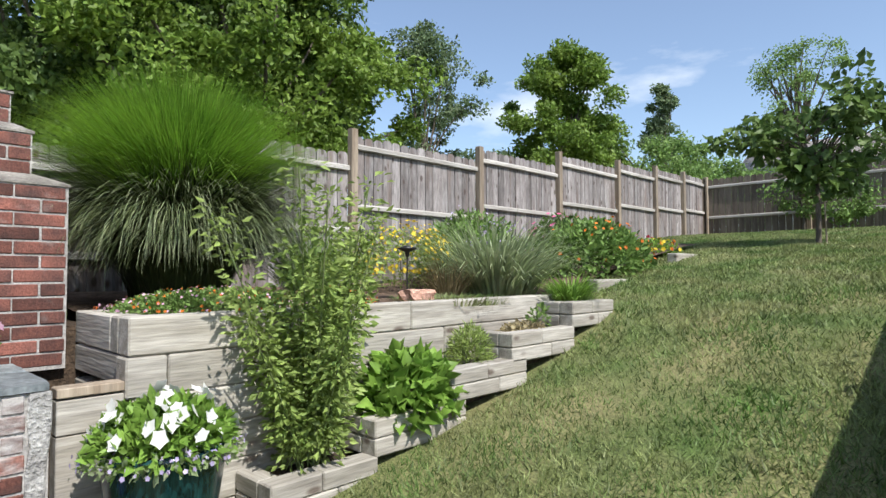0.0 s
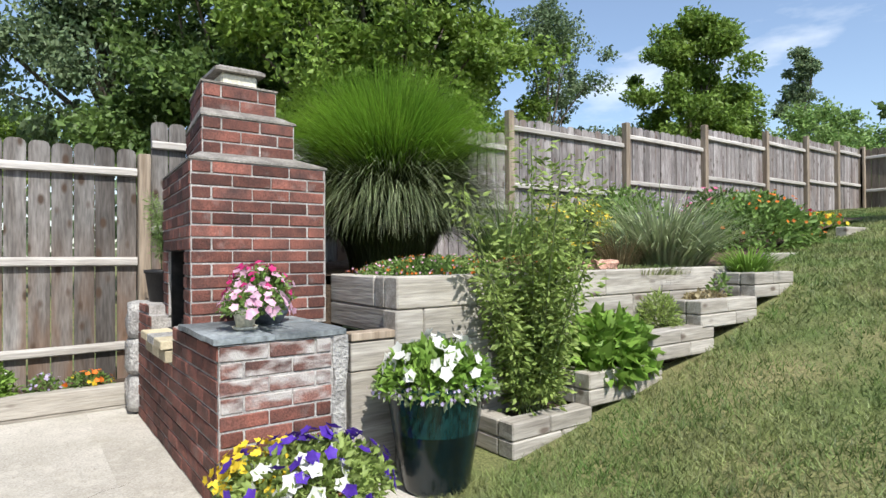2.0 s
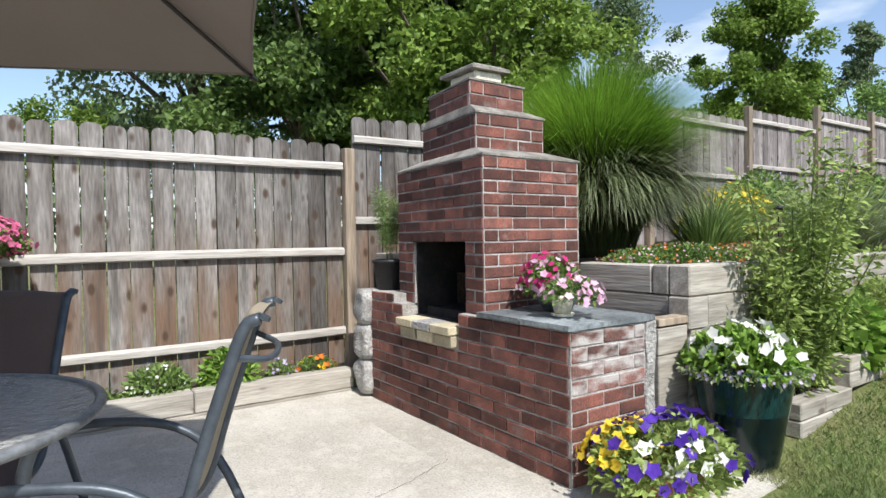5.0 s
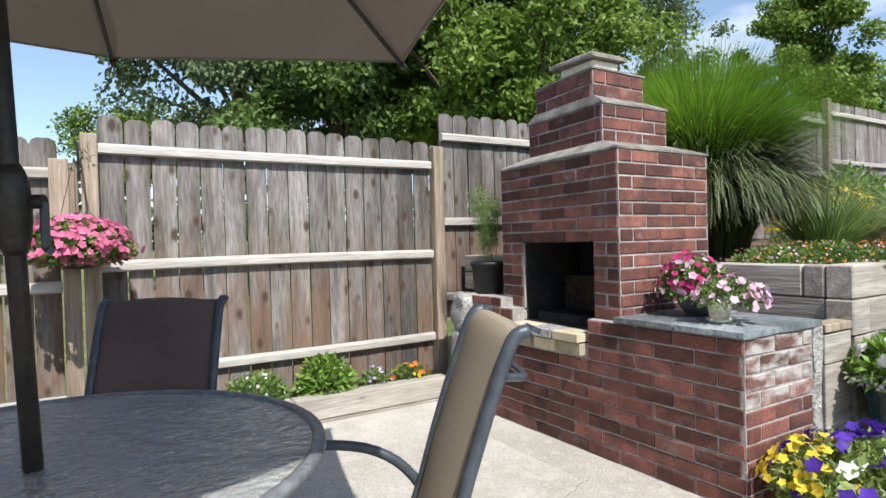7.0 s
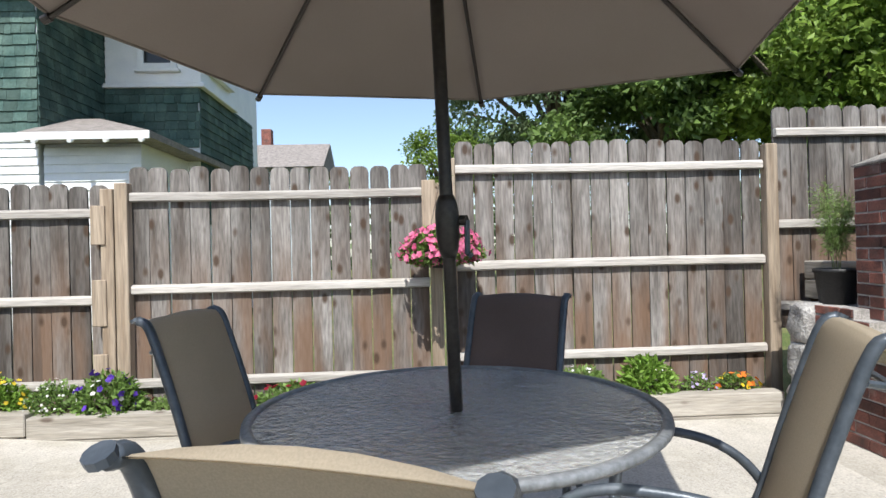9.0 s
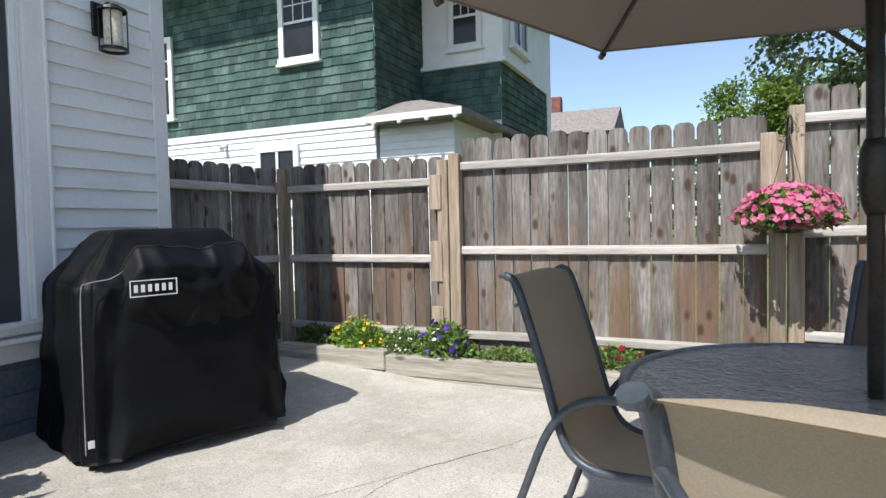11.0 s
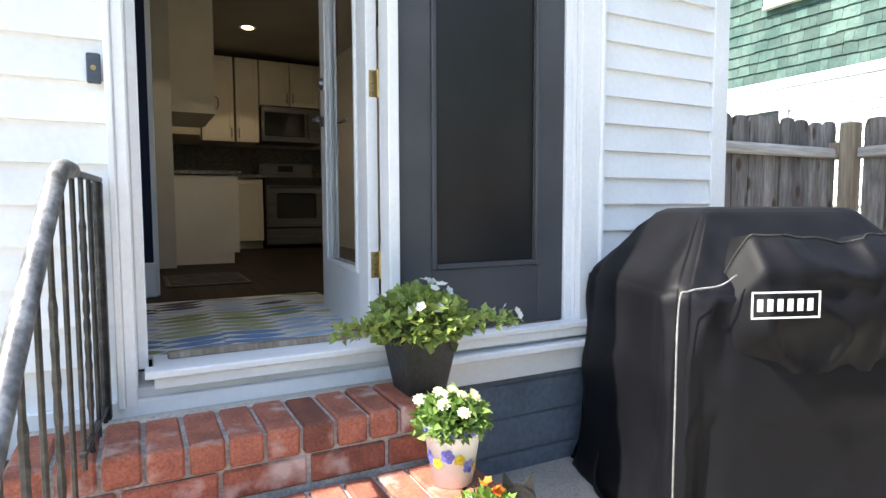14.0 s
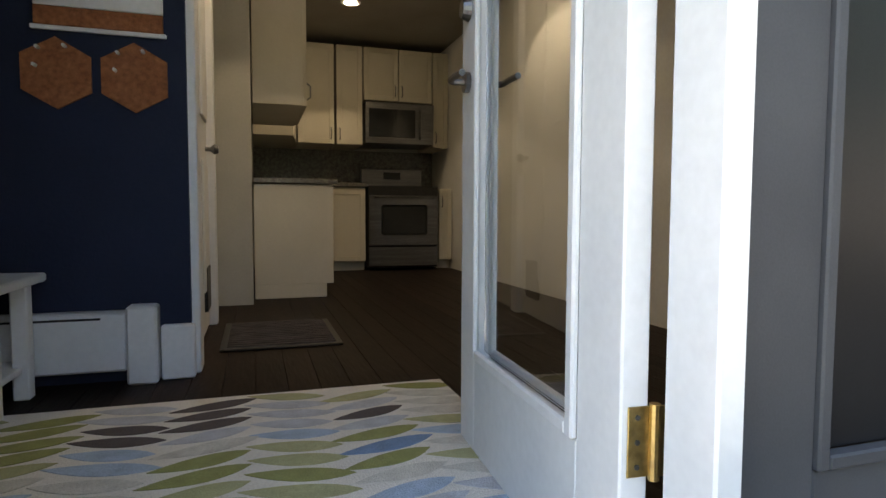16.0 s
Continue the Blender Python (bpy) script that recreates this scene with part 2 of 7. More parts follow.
M_FRAMEMETAL = mat("grey_tube", (0.055, 0.068, 0.085), (0.085, 0.10, 0.12), scale=20, rough=0.4, bump=0.05, fine=100, metal=0.3, grit=0.08)
M_POLE = mat("bronze_pole", (0.025, 0.022, 0.02), (0.045, 0.04, 0.036), scale=12, rough=0.45, bump=0.05, metal=0.3, fine=70)
M_TABLERIM = mat("table_rim", (0.16, 0.17, 0.18), (0.24, 0.25, 0.26), scale=14, rough=0.4, bump=0.1, metal=0.2)
M_TGLASS = glassy("pebbled_glass", (0.93, 0.95, 0.95), rough=0.015, bump=1.0, scale=38)
M_TGLASS.node_tree.nodes["Principled BSDF"].inputs["Transmission Weight"].default_value = 0.86
M_TGLASS.node_tree.nodes["Principled BSDF"].inputs["IOR"].default_value = 1.6
M_GLASS = glassy("window_glass", (0.95, 0.97, 0.97))
M_TEAL = mat("teal_glaze", (0.002, 0.006, 0.008), (0.004, 0.014, 0.017), scale=3, rough=0.15, bump=0.05, fine=30, stretch=(6, 6, 0.5), grit=0.3, spec=0.6)
M_TERRA = mat("terracotta", (0.34, 0.13, 0.07), (0.42, 0.17, 0.10), scale=8, rough=0.85, bump=0.2)
M_GREYPOT = mat("grey_pot", (0.09, 0.105, 0.125), (0.12, 0.135, 0.155), scale=8, rough=0.6, bump=0.1)
M_CREAM = mat("cream_ceramic", (0.62, 0.58, 0.46), (0.70, 0.67, 0.55), scale=8, rough=0.5, bump=0.1)
M_BLACKPOT = mat("black_pot", (0.014, 0.014, 0.015), (0.024, 0.024, 0.025), scale=8, rough=0.5, bump=0.2)
M_SHINGLE = mat("green_shingle", (0.034, 0.072, 0.064), (0.09, 0.142, 0.122), scale=2.5, rough=0.9, bump=0.3, fine=30, island=0.3, grit=0.2)
M_ROOF = mat("roof_shingle", (0.20, 0.18, 0.17), (0.31, 0.28, 0.26), scale=9, rough=0.95, bump=0.5, fine=60, island=0.2, grit=0.25)
M_DARKGLASS = mat("dark_pane", (0.015, 0.017, 0.018), (0.03, 0.032, 0.034), scale=2, rough=0.06, bump=0, grit=0.05, spec=0.35)
M_BARK = mat("bark", (0.08, 0.065, 0.05), (0.15, 0.125, 0.10), scale=6, rough=1, bump=0.8, fine=22, stretch=(3, 3, 0.6))
M_STEM = mat("stem", (0.10, 0.14, 0.05), (0.16, 0.19, 0.07), scale=8, rough=0.8, bump=0.1)
M_BRASS = mat("brass", (0.38, 0.26, 0.10), (0.52, 0.38, 0.16), scale=14, rough=0.3, bump=0.1, metal=0.9)
M_CHROME = mat("brushed_steel", (0.15, 0.15, 0.155), (0.21, 0.21, 0.215), scale=5, rough=0.3, bump=0.05, metal=0.9, stretch=(0.3, 8, 8))
M_NAVY = mat("navy_wall", (0.010, 0.017, 0.042), (0.014, 0.022, 0.052), scale=3, rough=0.8, bump=0.1, fine=80, grit=0.06)
M_INWALL = mat("interior_wall", (0.45, 0.44, 0.40), (0.50, 0.49, 0.45), scale=3, rough=0.8, bump=0.05, grit=0.03)
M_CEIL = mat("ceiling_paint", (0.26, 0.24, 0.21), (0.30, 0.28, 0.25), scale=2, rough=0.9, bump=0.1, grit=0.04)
M_CAB = mat("cabinet_paint", (0.60, 0.56, 0.47), (0.65, 0.61, 0.52), scale=3, rough=0.4, bump=0.03, grit=0.02)
M_FLOORWOOD = mat("dark_floor", (0.010, 0.0065, 0.005), (0.021, 0.013, 0.0095), scale=3, rough=0.5, bump=0.15, fine=14, stretch=(6, 0.6, 1), vary=0.3, grit=0.25, spec=0.08)
M_COUNTER = mat("counter_stone", (0.10, 0.095, 0.085), (0.20, 0.19, 0.17), scale=30, rough=0.25, bump=0.02, fine=90)
M_COPPER = mat("orange_cork", (0.30, 0.11, 0.045), (0.36, 0.14, 0.06), scale=20, rough=0.85, bump=0.3)
M_RUG = mat("rug_ground", (0.66, 0.65, 0.60), (0.74, 0.73, 0.68), scale=8, rough=0.95, bump=0.5, fine=200, grit=0.12)
M_MAT = mat("doormat", (0.05, 0.042, 0.04), (0.13, 0.11, 0.105), scale=10, rough=0.95, bump=0.6, fine=120, stretch=(1, 8, 1))
M_TAG = mat("white_label", (0.75, 0.75, 0.75), (0.8, 0.8, 0.8), rough=0.6, bump=0, grit=0.02)

L_MAPLE = leafy("maple_leaf", (0.121, 0.203, 0.033), (0.231, 0.33, 0.066), trans=0.42)
L_DARK = leafy("dark_leaf", (0.078, 0.137, 0.0351), (0.156, 0.234, 0.065), trans=0.42)
L_BLUE = leafy("bluish_leaf", (0.117, 0.182, 0.0884), (0.221, 0.286, 0.15), trans=0.42)
L_LIGHT = leafy("light_leaf", (0.15, 0.25, 0.0688), (0.25, 0.362, 0.112), trans=0.42)
L_LAWN = leafy("grass_blade", (0.10, 0.18, 0.042), (0.265, 0.275, 0.12), island=0.45, trans=0.3, scale=1.7, fine=5, grit=0.3)
L_FOUNTAIN = leafy("fountain_grass", (0.115, 0.243, 0.0243), (0.27, 0.432, 0.054), island=0.5, trans=0.35, scale=1.6)
L_TOMATO = leafy("tall_plant_leaf", (0.22, 0.31, 0.075), (0.34, 0.42, 0.13), trans=0.42)
L_HOSTA = leafy("bright_leaf", (0.15, 0.27, 0.04), (0.24, 0.38, 0.075), scale=6)
L_BED = leafy("bedding_leaf", (0.12, 0.21, 0.045), (0.21, 0.32, 0.09), scale=9)
L_STRAP = leafy("strap_leaf", (0.218, 0.287, 0.127), (0.414, 0.46, 0.276), scale=9)
L_DRY = leafy("dry_straw", (0.24, 0.19, 0.10), (0.36, 0.30, 0.17), trans=0.25)
# blades inside the big grass clump: its inner shade is put into their colour
L_INNER_SHADE = leafy("shaded_grass_blade", (0.035, 0.048, 0.014), (0.06, 0.075, 0.025), trans=0.12)

M_SLING = leafy("tan_sling", (0.45, 0.385, 0.29), (0.50, 0.43, 0.33), island=0.0, trans=0.38, rough=0.85, scale=3, fine=320, grit=0.08)
# darker copy of the sling: umbrella shade put into the fabric colour
M_SLING_SHADED = leafy("shaded_sling", (0.12, 0.088, 0.08), (0.15, 0.11, 0.10), island=0.0, trans=0.12, rough=0.8, scale=3, fine=320, grit=0.1)

M_CANVAS = leafy("umbrella_canvas", (0.30, 0.262, 0.235), (0.34, 0.30, 0.27), island=0.0, trans=0.4, rough=0.9, scale=1.5, fine=260, grit=0.04)


def petal(name, c1, c2):
    return leafy(name, c1, c2, island=0.25, trans=0.3, rough=0.6, scale=30)


P_WHITE = petal("white_petal", (0.72, 0.72, 0.68), (0.80, 0.79, 0.76))
P_PINK = petal("pink_petal", (0.62, 0.10, 0.24), (0.75, 0.24, 0.38))
P_PALE = petal("pale_pink_petal", (0.70, 0.36, 0.52), (0.78, 0.55, 0.66))
P_MAGENTA = petal("magenta_petal", (0.45, 0.02, 0.13), (0.60, 0.05, 0.22))
P_PURPLE = petal("purple_petal", (0.06, 0.02, 0.30), (0.12, 0.05, 0.42))
P_YELLOW = petal("yellow_petal", (0.70, 0.48, 0.03), (0.80, 0.62, 0.06))
P_CREAM = petal("cream_petal", (0.75, 0.70, 0.42), (0.80, 0.77, 0.55))
P_ORANGE = petal("orange_petal", (0.65, 0.13, 0.02), (0.75, 0.24, 0.03))
P_RED = petal("dark_red_petal", (0.16, 0.005, 0.02), (0.28, 0.01, 0.03))
P_LILAC = petal("lilac_petal", (0.34, 0.27, 0.48), (0.52, 0.45, 0.62))


# ---- mesh helpers ----
def mesh_from(name, verts, faces, materials=()):
    me = bpy.data.meshes.new(name)
    me.from_pydata([tuple(v) for v in verts], [], [tuple(f) for f in faces])
    me.update()
    for m in materials:
        me.materials.append(m)
    return me


def mesh_np(name, v, f, material):
    """A mesh from arrays of vertices (n, 3) and equal-sided faces (m, k)."""
    me = bpy.data.meshes.new(name)
    k = f.shape[1]
    me.vertices.add(len(v))
    me.vertices.foreach_set("co", np.ascontiguousarray(v, dtype=np.float32).ravel())
    me.loops.add(f.size)
    me.loops.foreach_set("vertex_index", np.ascontiguousarray(f, dtype=np.int32).ravel())
    me.polygons.add(len(f))
    me.polygons.foreach_set("loop_start", np.arange(0, f.size, k, dtype=np.int32))
    me.update(calc_edges=True)
    me.validate()
    me.materials.append(material)
    return me


def smooth(me):
    me.polygons.foreach_set("use_smooth", [True] * len(me.polygons))
    return me


def thing(name, label, category, at=(0, 0, 0), turn=0.0, group="", kind=""):
    ob = new(name)
    ob.empty_display_size = 0.05
    ob.matrix_world = pose(*at, 0, 0, turn)
    return tagged(ob, label, category, group, kind)


def part(name, bm, material, parent, label="", soft=False):
    """Link a bmesh, or a finished mesh, as one part under a thing or under a part."""
    if isinstance(bm, bmesh.types.BMesh):
        me = bpy.data.meshes.new(name)
        bmesh.ops.recalc_face_normals(bm, faces=bm.faces)
        bm.to_mesh(me)
        bm.free()
        me.materials.append(material)
    else:
        me = bm
    if soft:
        smooth(me)
    ob = new(name, me)
    if parent is not None:
        ob.parent = parent
    if label:
        ob["label"] = label
    return ob


def struct(name, bm, material, label, category, soft=False):
    return tagged(part(name, bm, material, None, "", soft), label, category, kind="structure")


def box(bm, x0, x1, y0, y1, z0, z1, m=None, bevel=0.0):
    b2 = bm if not bevel else bmesh.new()
    vs = [b2.verts.new((x, y, z)) for z in (z0, z1) for y in (y0, y1) for x in (x0, x1)]
    for f in ((0, 2, 3, 1), (4, 5, 7, 6), (0, 1, 5, 4), (2, 6, 7, 3), (0, 4, 6, 2), (1, 3, 7, 5)):
        b2.faces.new([vs[i] for i in f])
    if bevel:
        bmesh.ops.bevel(b2, geom=b2.edges[:], offset=bevel, segments=1, affect="EDGES")
        done = {v: bm.verts.new(v.co) for v in b2.verts}
        for f in b2.faces:
            bm.faces.new([done[v] for v in f.verts])
        vs = list(done.values())
        b2.free()
    if m is not None:
        for v in vs:
            v.co = m @ v.co
    return bm


def boxed(x0, x1, y0, y1, z0, z1, bevel=0.004, m=None):
    return box(bmesh.new(), x0, x1, y0, y1, z0, z1, m, bevel)


def prism(bm, poly, z0, z1, m=None):
    """A closed polygon (x, y) raised from z0 to z1."""
    lo = [bm.verts.new((x, y, z0)) for x, y in poly]
    hi = [bm.verts.new((x, y, z1)) for x, y in poly]
    n = len(poly)
    bm.faces.new(lo[::-1])
    bm.faces.new(hi)
    for i in range(n):
        bm.faces.new((lo[i], lo[(i + 1) % n], hi[(i + 1) % n], hi[i]))
    if m is not None:
        for v in lo + hi:
            v.co = m @ v.co
    return bm


def tube(bm, pts, r, n=8, ends=True):
    """A round bar along a line of points; r: one radius or one for each point."""
    pts = [Vector(p) for p in pts]
    rs = r if isinstance(r, (list, tuple)) else [r] * len(pts)
    rings, side = [], None
    for i, p in enumerate(pts):
        d = (pts[min(i + 1, len(pts) - 1)] - pts[max(i - 1, 0)]).normalized()
        if side is None:
            side = d.orthogonal().normalized()
        side = (side - d * side.dot(d)).normalized()
        up = d.cross(side)
        rings.append([bm.verts.new(p + (side * math.cos(a) + up * math.sin(a)) * rs[i]) for a in (2 * math.pi * k / n for k in range(n))])
    for a, b in zip(rings, rings[1:]):
        for k in range(n):
            bm.faces.new((a[k], a[(k + 1) % n], b[(k + 1) % n], b[k]))
    if ends:
        bm.faces.new(rings[0][::-1])
        bm.faces.new(rings[-1])
    return bm


def curve_pts(pts, steps=6):
    """Catmull-Rom through points."""
    p = [Vector(q) for q in pts]
    p = [p[0] * 2 - p[1]] + p + [p[-1] * 2 - p[-2]]
    out = []
    for i in range(1, len(p) - 2):
        for k in range(steps):
            t = k / steps
            out.append(0.5 * (2 * p[i] + (p[i + 1] - p[i - 1]) * t + (2 * p[i - 1] - 5 * p[i] + 4 * p[i + 1] - p[i + 2]) * t * t + (3 * p[i] - p[i - 1] - 3 * p[i + 1] + p[i + 2]) * t ** 3))
    return out + [p[-2]]


def lathe(bm, profile, n=32, centre=(0, 0, 0)):
    c = Vector(centre)
    rings = []
    for r, z in profile:
        rings.append([bm.verts.new(c + Vector((max(r, 0.0005) * math.cos(2 * math.pi * k / n), max(r, 0.0005) * math.sin(2 * math.pi * k / n), z))) for k in range(n)])
    for a, b in zip(rings, rings[1:]):
        for k in range(n):
            bm.faces.new((a[k], a[(k + 1) % n], b[(k + 1) % n], b[k]))
    return bm


RNG = np.random.default_rng(7)


def unit(a):
    return a / np.maximum(np.linalg.norm(a, axis=1, keepdims=True), 1e-9)


def leaf_mesh(name, p, d, length, width, material, fold=0.25, nrm=None):
    """Kite-shaped, folded leaves: p bases, d directions; lengths and widths may vary."""
    n = len(p)
    length, width = np.broadcast_to(length, n)[:, None], np.broadcast_to(width, n)[:, None]
    d = unit(d)
    up = unit(RNG.normal(size=(n, 3)) + (0, 0, 0.8)) if nrm is None else nrm
    s = unit(np.cross(d, up))
    u = np.cross(s, d)
    mid = p + d * length * 0.45
    v = np.stack([p, mid + s * width * 0.5 + u * width * fold, p + d * length - u * length * 0.12, mid - s * width * 0.5 + u * width * fold], axis=1).reshape(-1, 3)
    i = np.arange(n)[:, None] * 4
    f = np.concatenate([i + (0, 1, 2), i + (0, 2, 3)])
    return mesh_np(name, v, f, material)


def blade_mesh(name, base, heading, length, lean, droop, width, material, seg=5):
    """Arching blades: bases, headings (radians), lengths, first lean from upright and further droop (radians)."""
    n = len(base)
    pts, ang, p = [base], lean.copy(), base.copy()
    h = np.stack([np.cos(heading), np.sin(heading)], axis=1)
    for k in range(seg):
        step = length / seg
        p = p + np.concatenate([h * (np.sin(ang) * step)[:, None], (np.cos(ang) * step)[:, None]], axis=1)
        ang = ang + droop / seg * (0.5 + k / seg)
        pts.append(p)
    side = np.stack([-h[:, 1], h[:, 0], np.zeros(n)], axis=1)
    w = np.broadcast_to(width, n)[:, None]
    rows = []
    for k, q in enumerate(pts):
        t = 1 - (k / seg) ** 2 * 0.92
        rows += [q - side * w * t / 2, q + side * w * t / 2]
    v = np.stack(rows, axis=1).reshape(-1, 3)
    per = 2 * (seg + 1)
    i = np.arange(n)[:, None] * per
    f = np.concatenate([i + (2 * k, 2 * k + 1, 2 * k + 3, 2 * k + 2) for k in range(seg)])
    return mesh_np(name, v, f, material)


def bloom_mesh(name, p, nrm, r, material, cup=0.25, petals=5):
    """Open blossoms: a notched, slightly cupped disc of petals at each point."""
    n = len(p)
    nrm = unit(nrm)
    a = unit(np.cross(nrm, RNG.normal(size=(n, 3))))
    b = np.cross(nrm, a)
    r = np.broadcast_to(r, n)[:, None]
    k = petals * 2
    rows = [p]
    for j in range(k):
        t = 2 * math.pi * j / k
        rad = r * (1.0 if j % 2 == 0 else 0.72)
        rows.append(p + a * rad * math.cos(t) + b * rad * math.sin(t) + nrm * rad * cup)
    v = np.stack(rows, axis=1).reshape(-1, 3)
    i = np.arange(n)[:, None] * (k + 1)
    f = np.concatenate([i + (0, 1 + j, 1 + (j + 1) % k) for j in range(k)])
    return mesh_np(name, v, f, material)


def in_dome(n, rx, ry, rz, inner=0.45):
    """Points in the outer part of a half ellipsoid over the origin."""
    d = unit(RNG.normal(size=(n, 3)))
    d[:, 2] = np.abs(d[:, 2])
    return d * (inner + (1 - inner) * RNG.random((n, 1)) ** 0.6) * (rx, ry, rz), d


def tuft(parent, at, rx, ry, rz, count, size, material, name="foliage", label="", slim=0.55):
    p, d = in_dome(count, rx, ry, rz)
    d = d + RNG.normal(scale=0.6, size=(count, 3))
    s = size * (0.6 + 0.8 * RNG.random(count))
    return part(name, leaf_mesh(name, p + at, d, s, s * slim, material), None, parent, label)


def blooms(parent, at, rx, ry, rz, count, r, material, name="blossoms", label="", low=0.1):
    d = unit(RNG.normal(size=(count, 3)) + (0, 0, 0.5))
    d[:, 2] = np.maximum(np.abs(d[:, 2]), low)
    p = d * (rx, ry, rz) * (0.92 + 0.2 * RNG.random((count, 1))) + at
    return part(name, bloom_mesh(name, p, d + RNG.normal(scale=0.35, size=(count, 3)), r * (0.8 + 0.4 * RNG.random(count)), material), None, parent, label)


# ---- ground ----
GY = np.array([-90, 0.5, 1.0, 1.45, 2.0, 2.7, 3.35, 3.95, 4.55, 6, 8, 10, 13, 16, 40, 120])
GZ = np.array([-0.03, -0.03, 0.0, 0.05, 0.15, 0.30, 0.46, 0.64, 0.86, 1.12, 1.42, 1.65, 1.95, 2.1, 2.6, 3.0])


def lawn_z(x, y):
    return np.interp(y, GY, GZ)


gx = np.concatenate([np.linspace(-120, -8, 14), np.linspace(-7, 8, 46), np.linspace(10, 120, 14)])
gy = np.concatenate([np.linspace(-120, -8, 14), np.linspace(-7, 18, 90), np.linspace(20, 120, 14)])
gxx, gyy = np.meshgrid(gx, gy)
gv = np.stack([gxx, gyy, lawn_z(gxx, gyy) + 0.012 * np.sin(gxx * 3.1) * np.sin(gyy * 2.3) * (gyy > 1.3)], axis=2).reshape(-1, 3)
idx = np.arange(len(gy) * len(gx)).reshape(len(gy), len(gx))
gf = np.stack([idx[:-1, :-1], idx[:-1, 1:], idx[1:, 1:], idx[1:, :-1]], axis=2).reshape(-1, 4)
tagged(part("ground", smooth(mesh_np("ground", gv, gf, M_LAWN)), None, None), "sloping lawn soil under green and straw-coloured turf", "lawn", kind="structure")


def rise(y):
    """The patio rises a little towards the house."""
    t = min(max((-4.3 - y) / 1.8, 0), 1)
    return 0.09 * t * t * (3 - 2 * t)


# patio
def slab(name, xs, ys, parent, n=8):
    bm = bmesh.new()
    grid = [[bm.verts.new((xs[0] + (xs[1] - xs[0]) * i / n, ys[0] + (ys[1] - ys[0]) * j / n, rise(ys[0] + (ys[1] - ys[0]) * j / n))) for i in range(n + 1)] for j in range(n + 1)]
    for j in range(n):
        for i in range(n):
            bm.faces.new((grid[j][i], grid[j][i + 1], grid[j + 1][i + 1], grid[j + 1][i]))
    geo = bmesh.ops.extrude_face_region(bm, geom=bm.faces[:])
    for g in geo["geom"]:
        if isinstance(g, bmesh.types.BMVert):
            g.co.z -= 0.1
    return part(name, bm, M_CONC, parent)


patio = thing("patio", "worn pale concrete patio with stains and fine cracks", "patio", kind="structure")
slab("slab", (-4.99, 3.2), (-6.2, -0.25), patio, 40)
slab("slab", (-4.99, -1.9), (-0.2495, 0.3), patio)
slab("slab", (-2.62, -2.12), (0.303, 1.42), patio)
bm = bmesh.new()
random.seed(11)
for pts in (((-4.9, -3.2), (-3.9, -3.75), (-3.0, -4.35), (-2.3, -4.75)), ((-3.9, -3.75), (-3.3, -4.1), (-2.5, -4.2), (-1.9, -4.9)), ((-3.3, -0.2), (-3.1, -0.8), (-3.2, -1.5))):
    line = curve_pts([(x, y, 0) for x, y in pts], 9)
    for a, b in zip(line, line[1:]):
        d = (b - a).normalized()
        s = Vector((-d.y, d.x, 0)) * 0.0011
        j = Vector((random.uniform(-0.012, 0.012), random.uniform(-0.012, 0.012), 0))
        q = [a + s, a - s, b - s + j, b + s + j]
        bm.faces.new([bm.verts.new((v.x, v.y, rise(v.y) + 0.0025)) for v in q])
part("crack", bm, M_SOIL, patio, "thin dark crack in concrete")

# lawn blades, denser near the beds
n = 330000
lx = RNG.uniform(-5.3, 6.5, n * 3)
ly = 0.75 + 15 * RNG.random(n * 3) ** 1.9
keep = (lx > np.where(ly < 4.6, -2.27, np.where(ly < 8.8, -3.1 - 0.04 * (ly - 4.6), -5.3))) & ~((ly < 0.85) & (lx < -2.05)) & (lx < 0.6 + ly * 1.1)
lx, ly = lx[keep][:n], ly[keep][:n]
h = 0.022 + 0.034 * RNG.random(len(lx))
base = np.stack([lx, ly, lawn_z(lx, ly) - 0.004], axis=1)
tip = base + np.stack([RNG.normal(scale=0.028, size=len(lx)), RNG.normal(scale=0.028, size=len(lx)), h], axis=1)
a = RNG.random(len(lx)) * math.pi
w = (0.0020 + 0.0009 * ly)[:, None]
s = np.stack([np.cos(a), np.sin(a), a * 0], axis=1) * w
v = np.stack([base - s, base + s, tip], axis=1).reshape(-1, 3)
tagged(part("lawn_grass", mesh_np("lawn_grass", v, np.arange(len(v)).reshape(-1, 3), L_LAWN), None, None), "short mown lawn grass with dry straw patches", "grass", kind="stuff")


# ---- timber fence ----
PICKETS = {}


def picket_mesh(height, width, material):
    key = (round(height, 3), round(width, 3), material.name)
    if key not in PICKETS:
        bm = bmesh.new()
        c, e = 0.036, 0.042
        poly = [(-width / 2, 0), (width / 2, 0), (width / 2, height - e), (width / 2 - c * 0.3, height - e * 0.35), (width / 2 - c, height), (-width / 2 + c, height), (-width / 2 + c * 0.3, height - e * 0.35), (-width / 2, height - e)]
        prism(bm, poly, -0.009, 0.009, pose(0, 0, 0, 90, 0, 0))
        me = bpy.data.meshes.new("picket")
        bmesh.ops.recalc_face_normals(bm, faces=bm.faces)
        bm.to_mesh(me)
        bm.free()
        me.materials.append(material)
        PICKETS[key] = me
    return PICKETS[key]


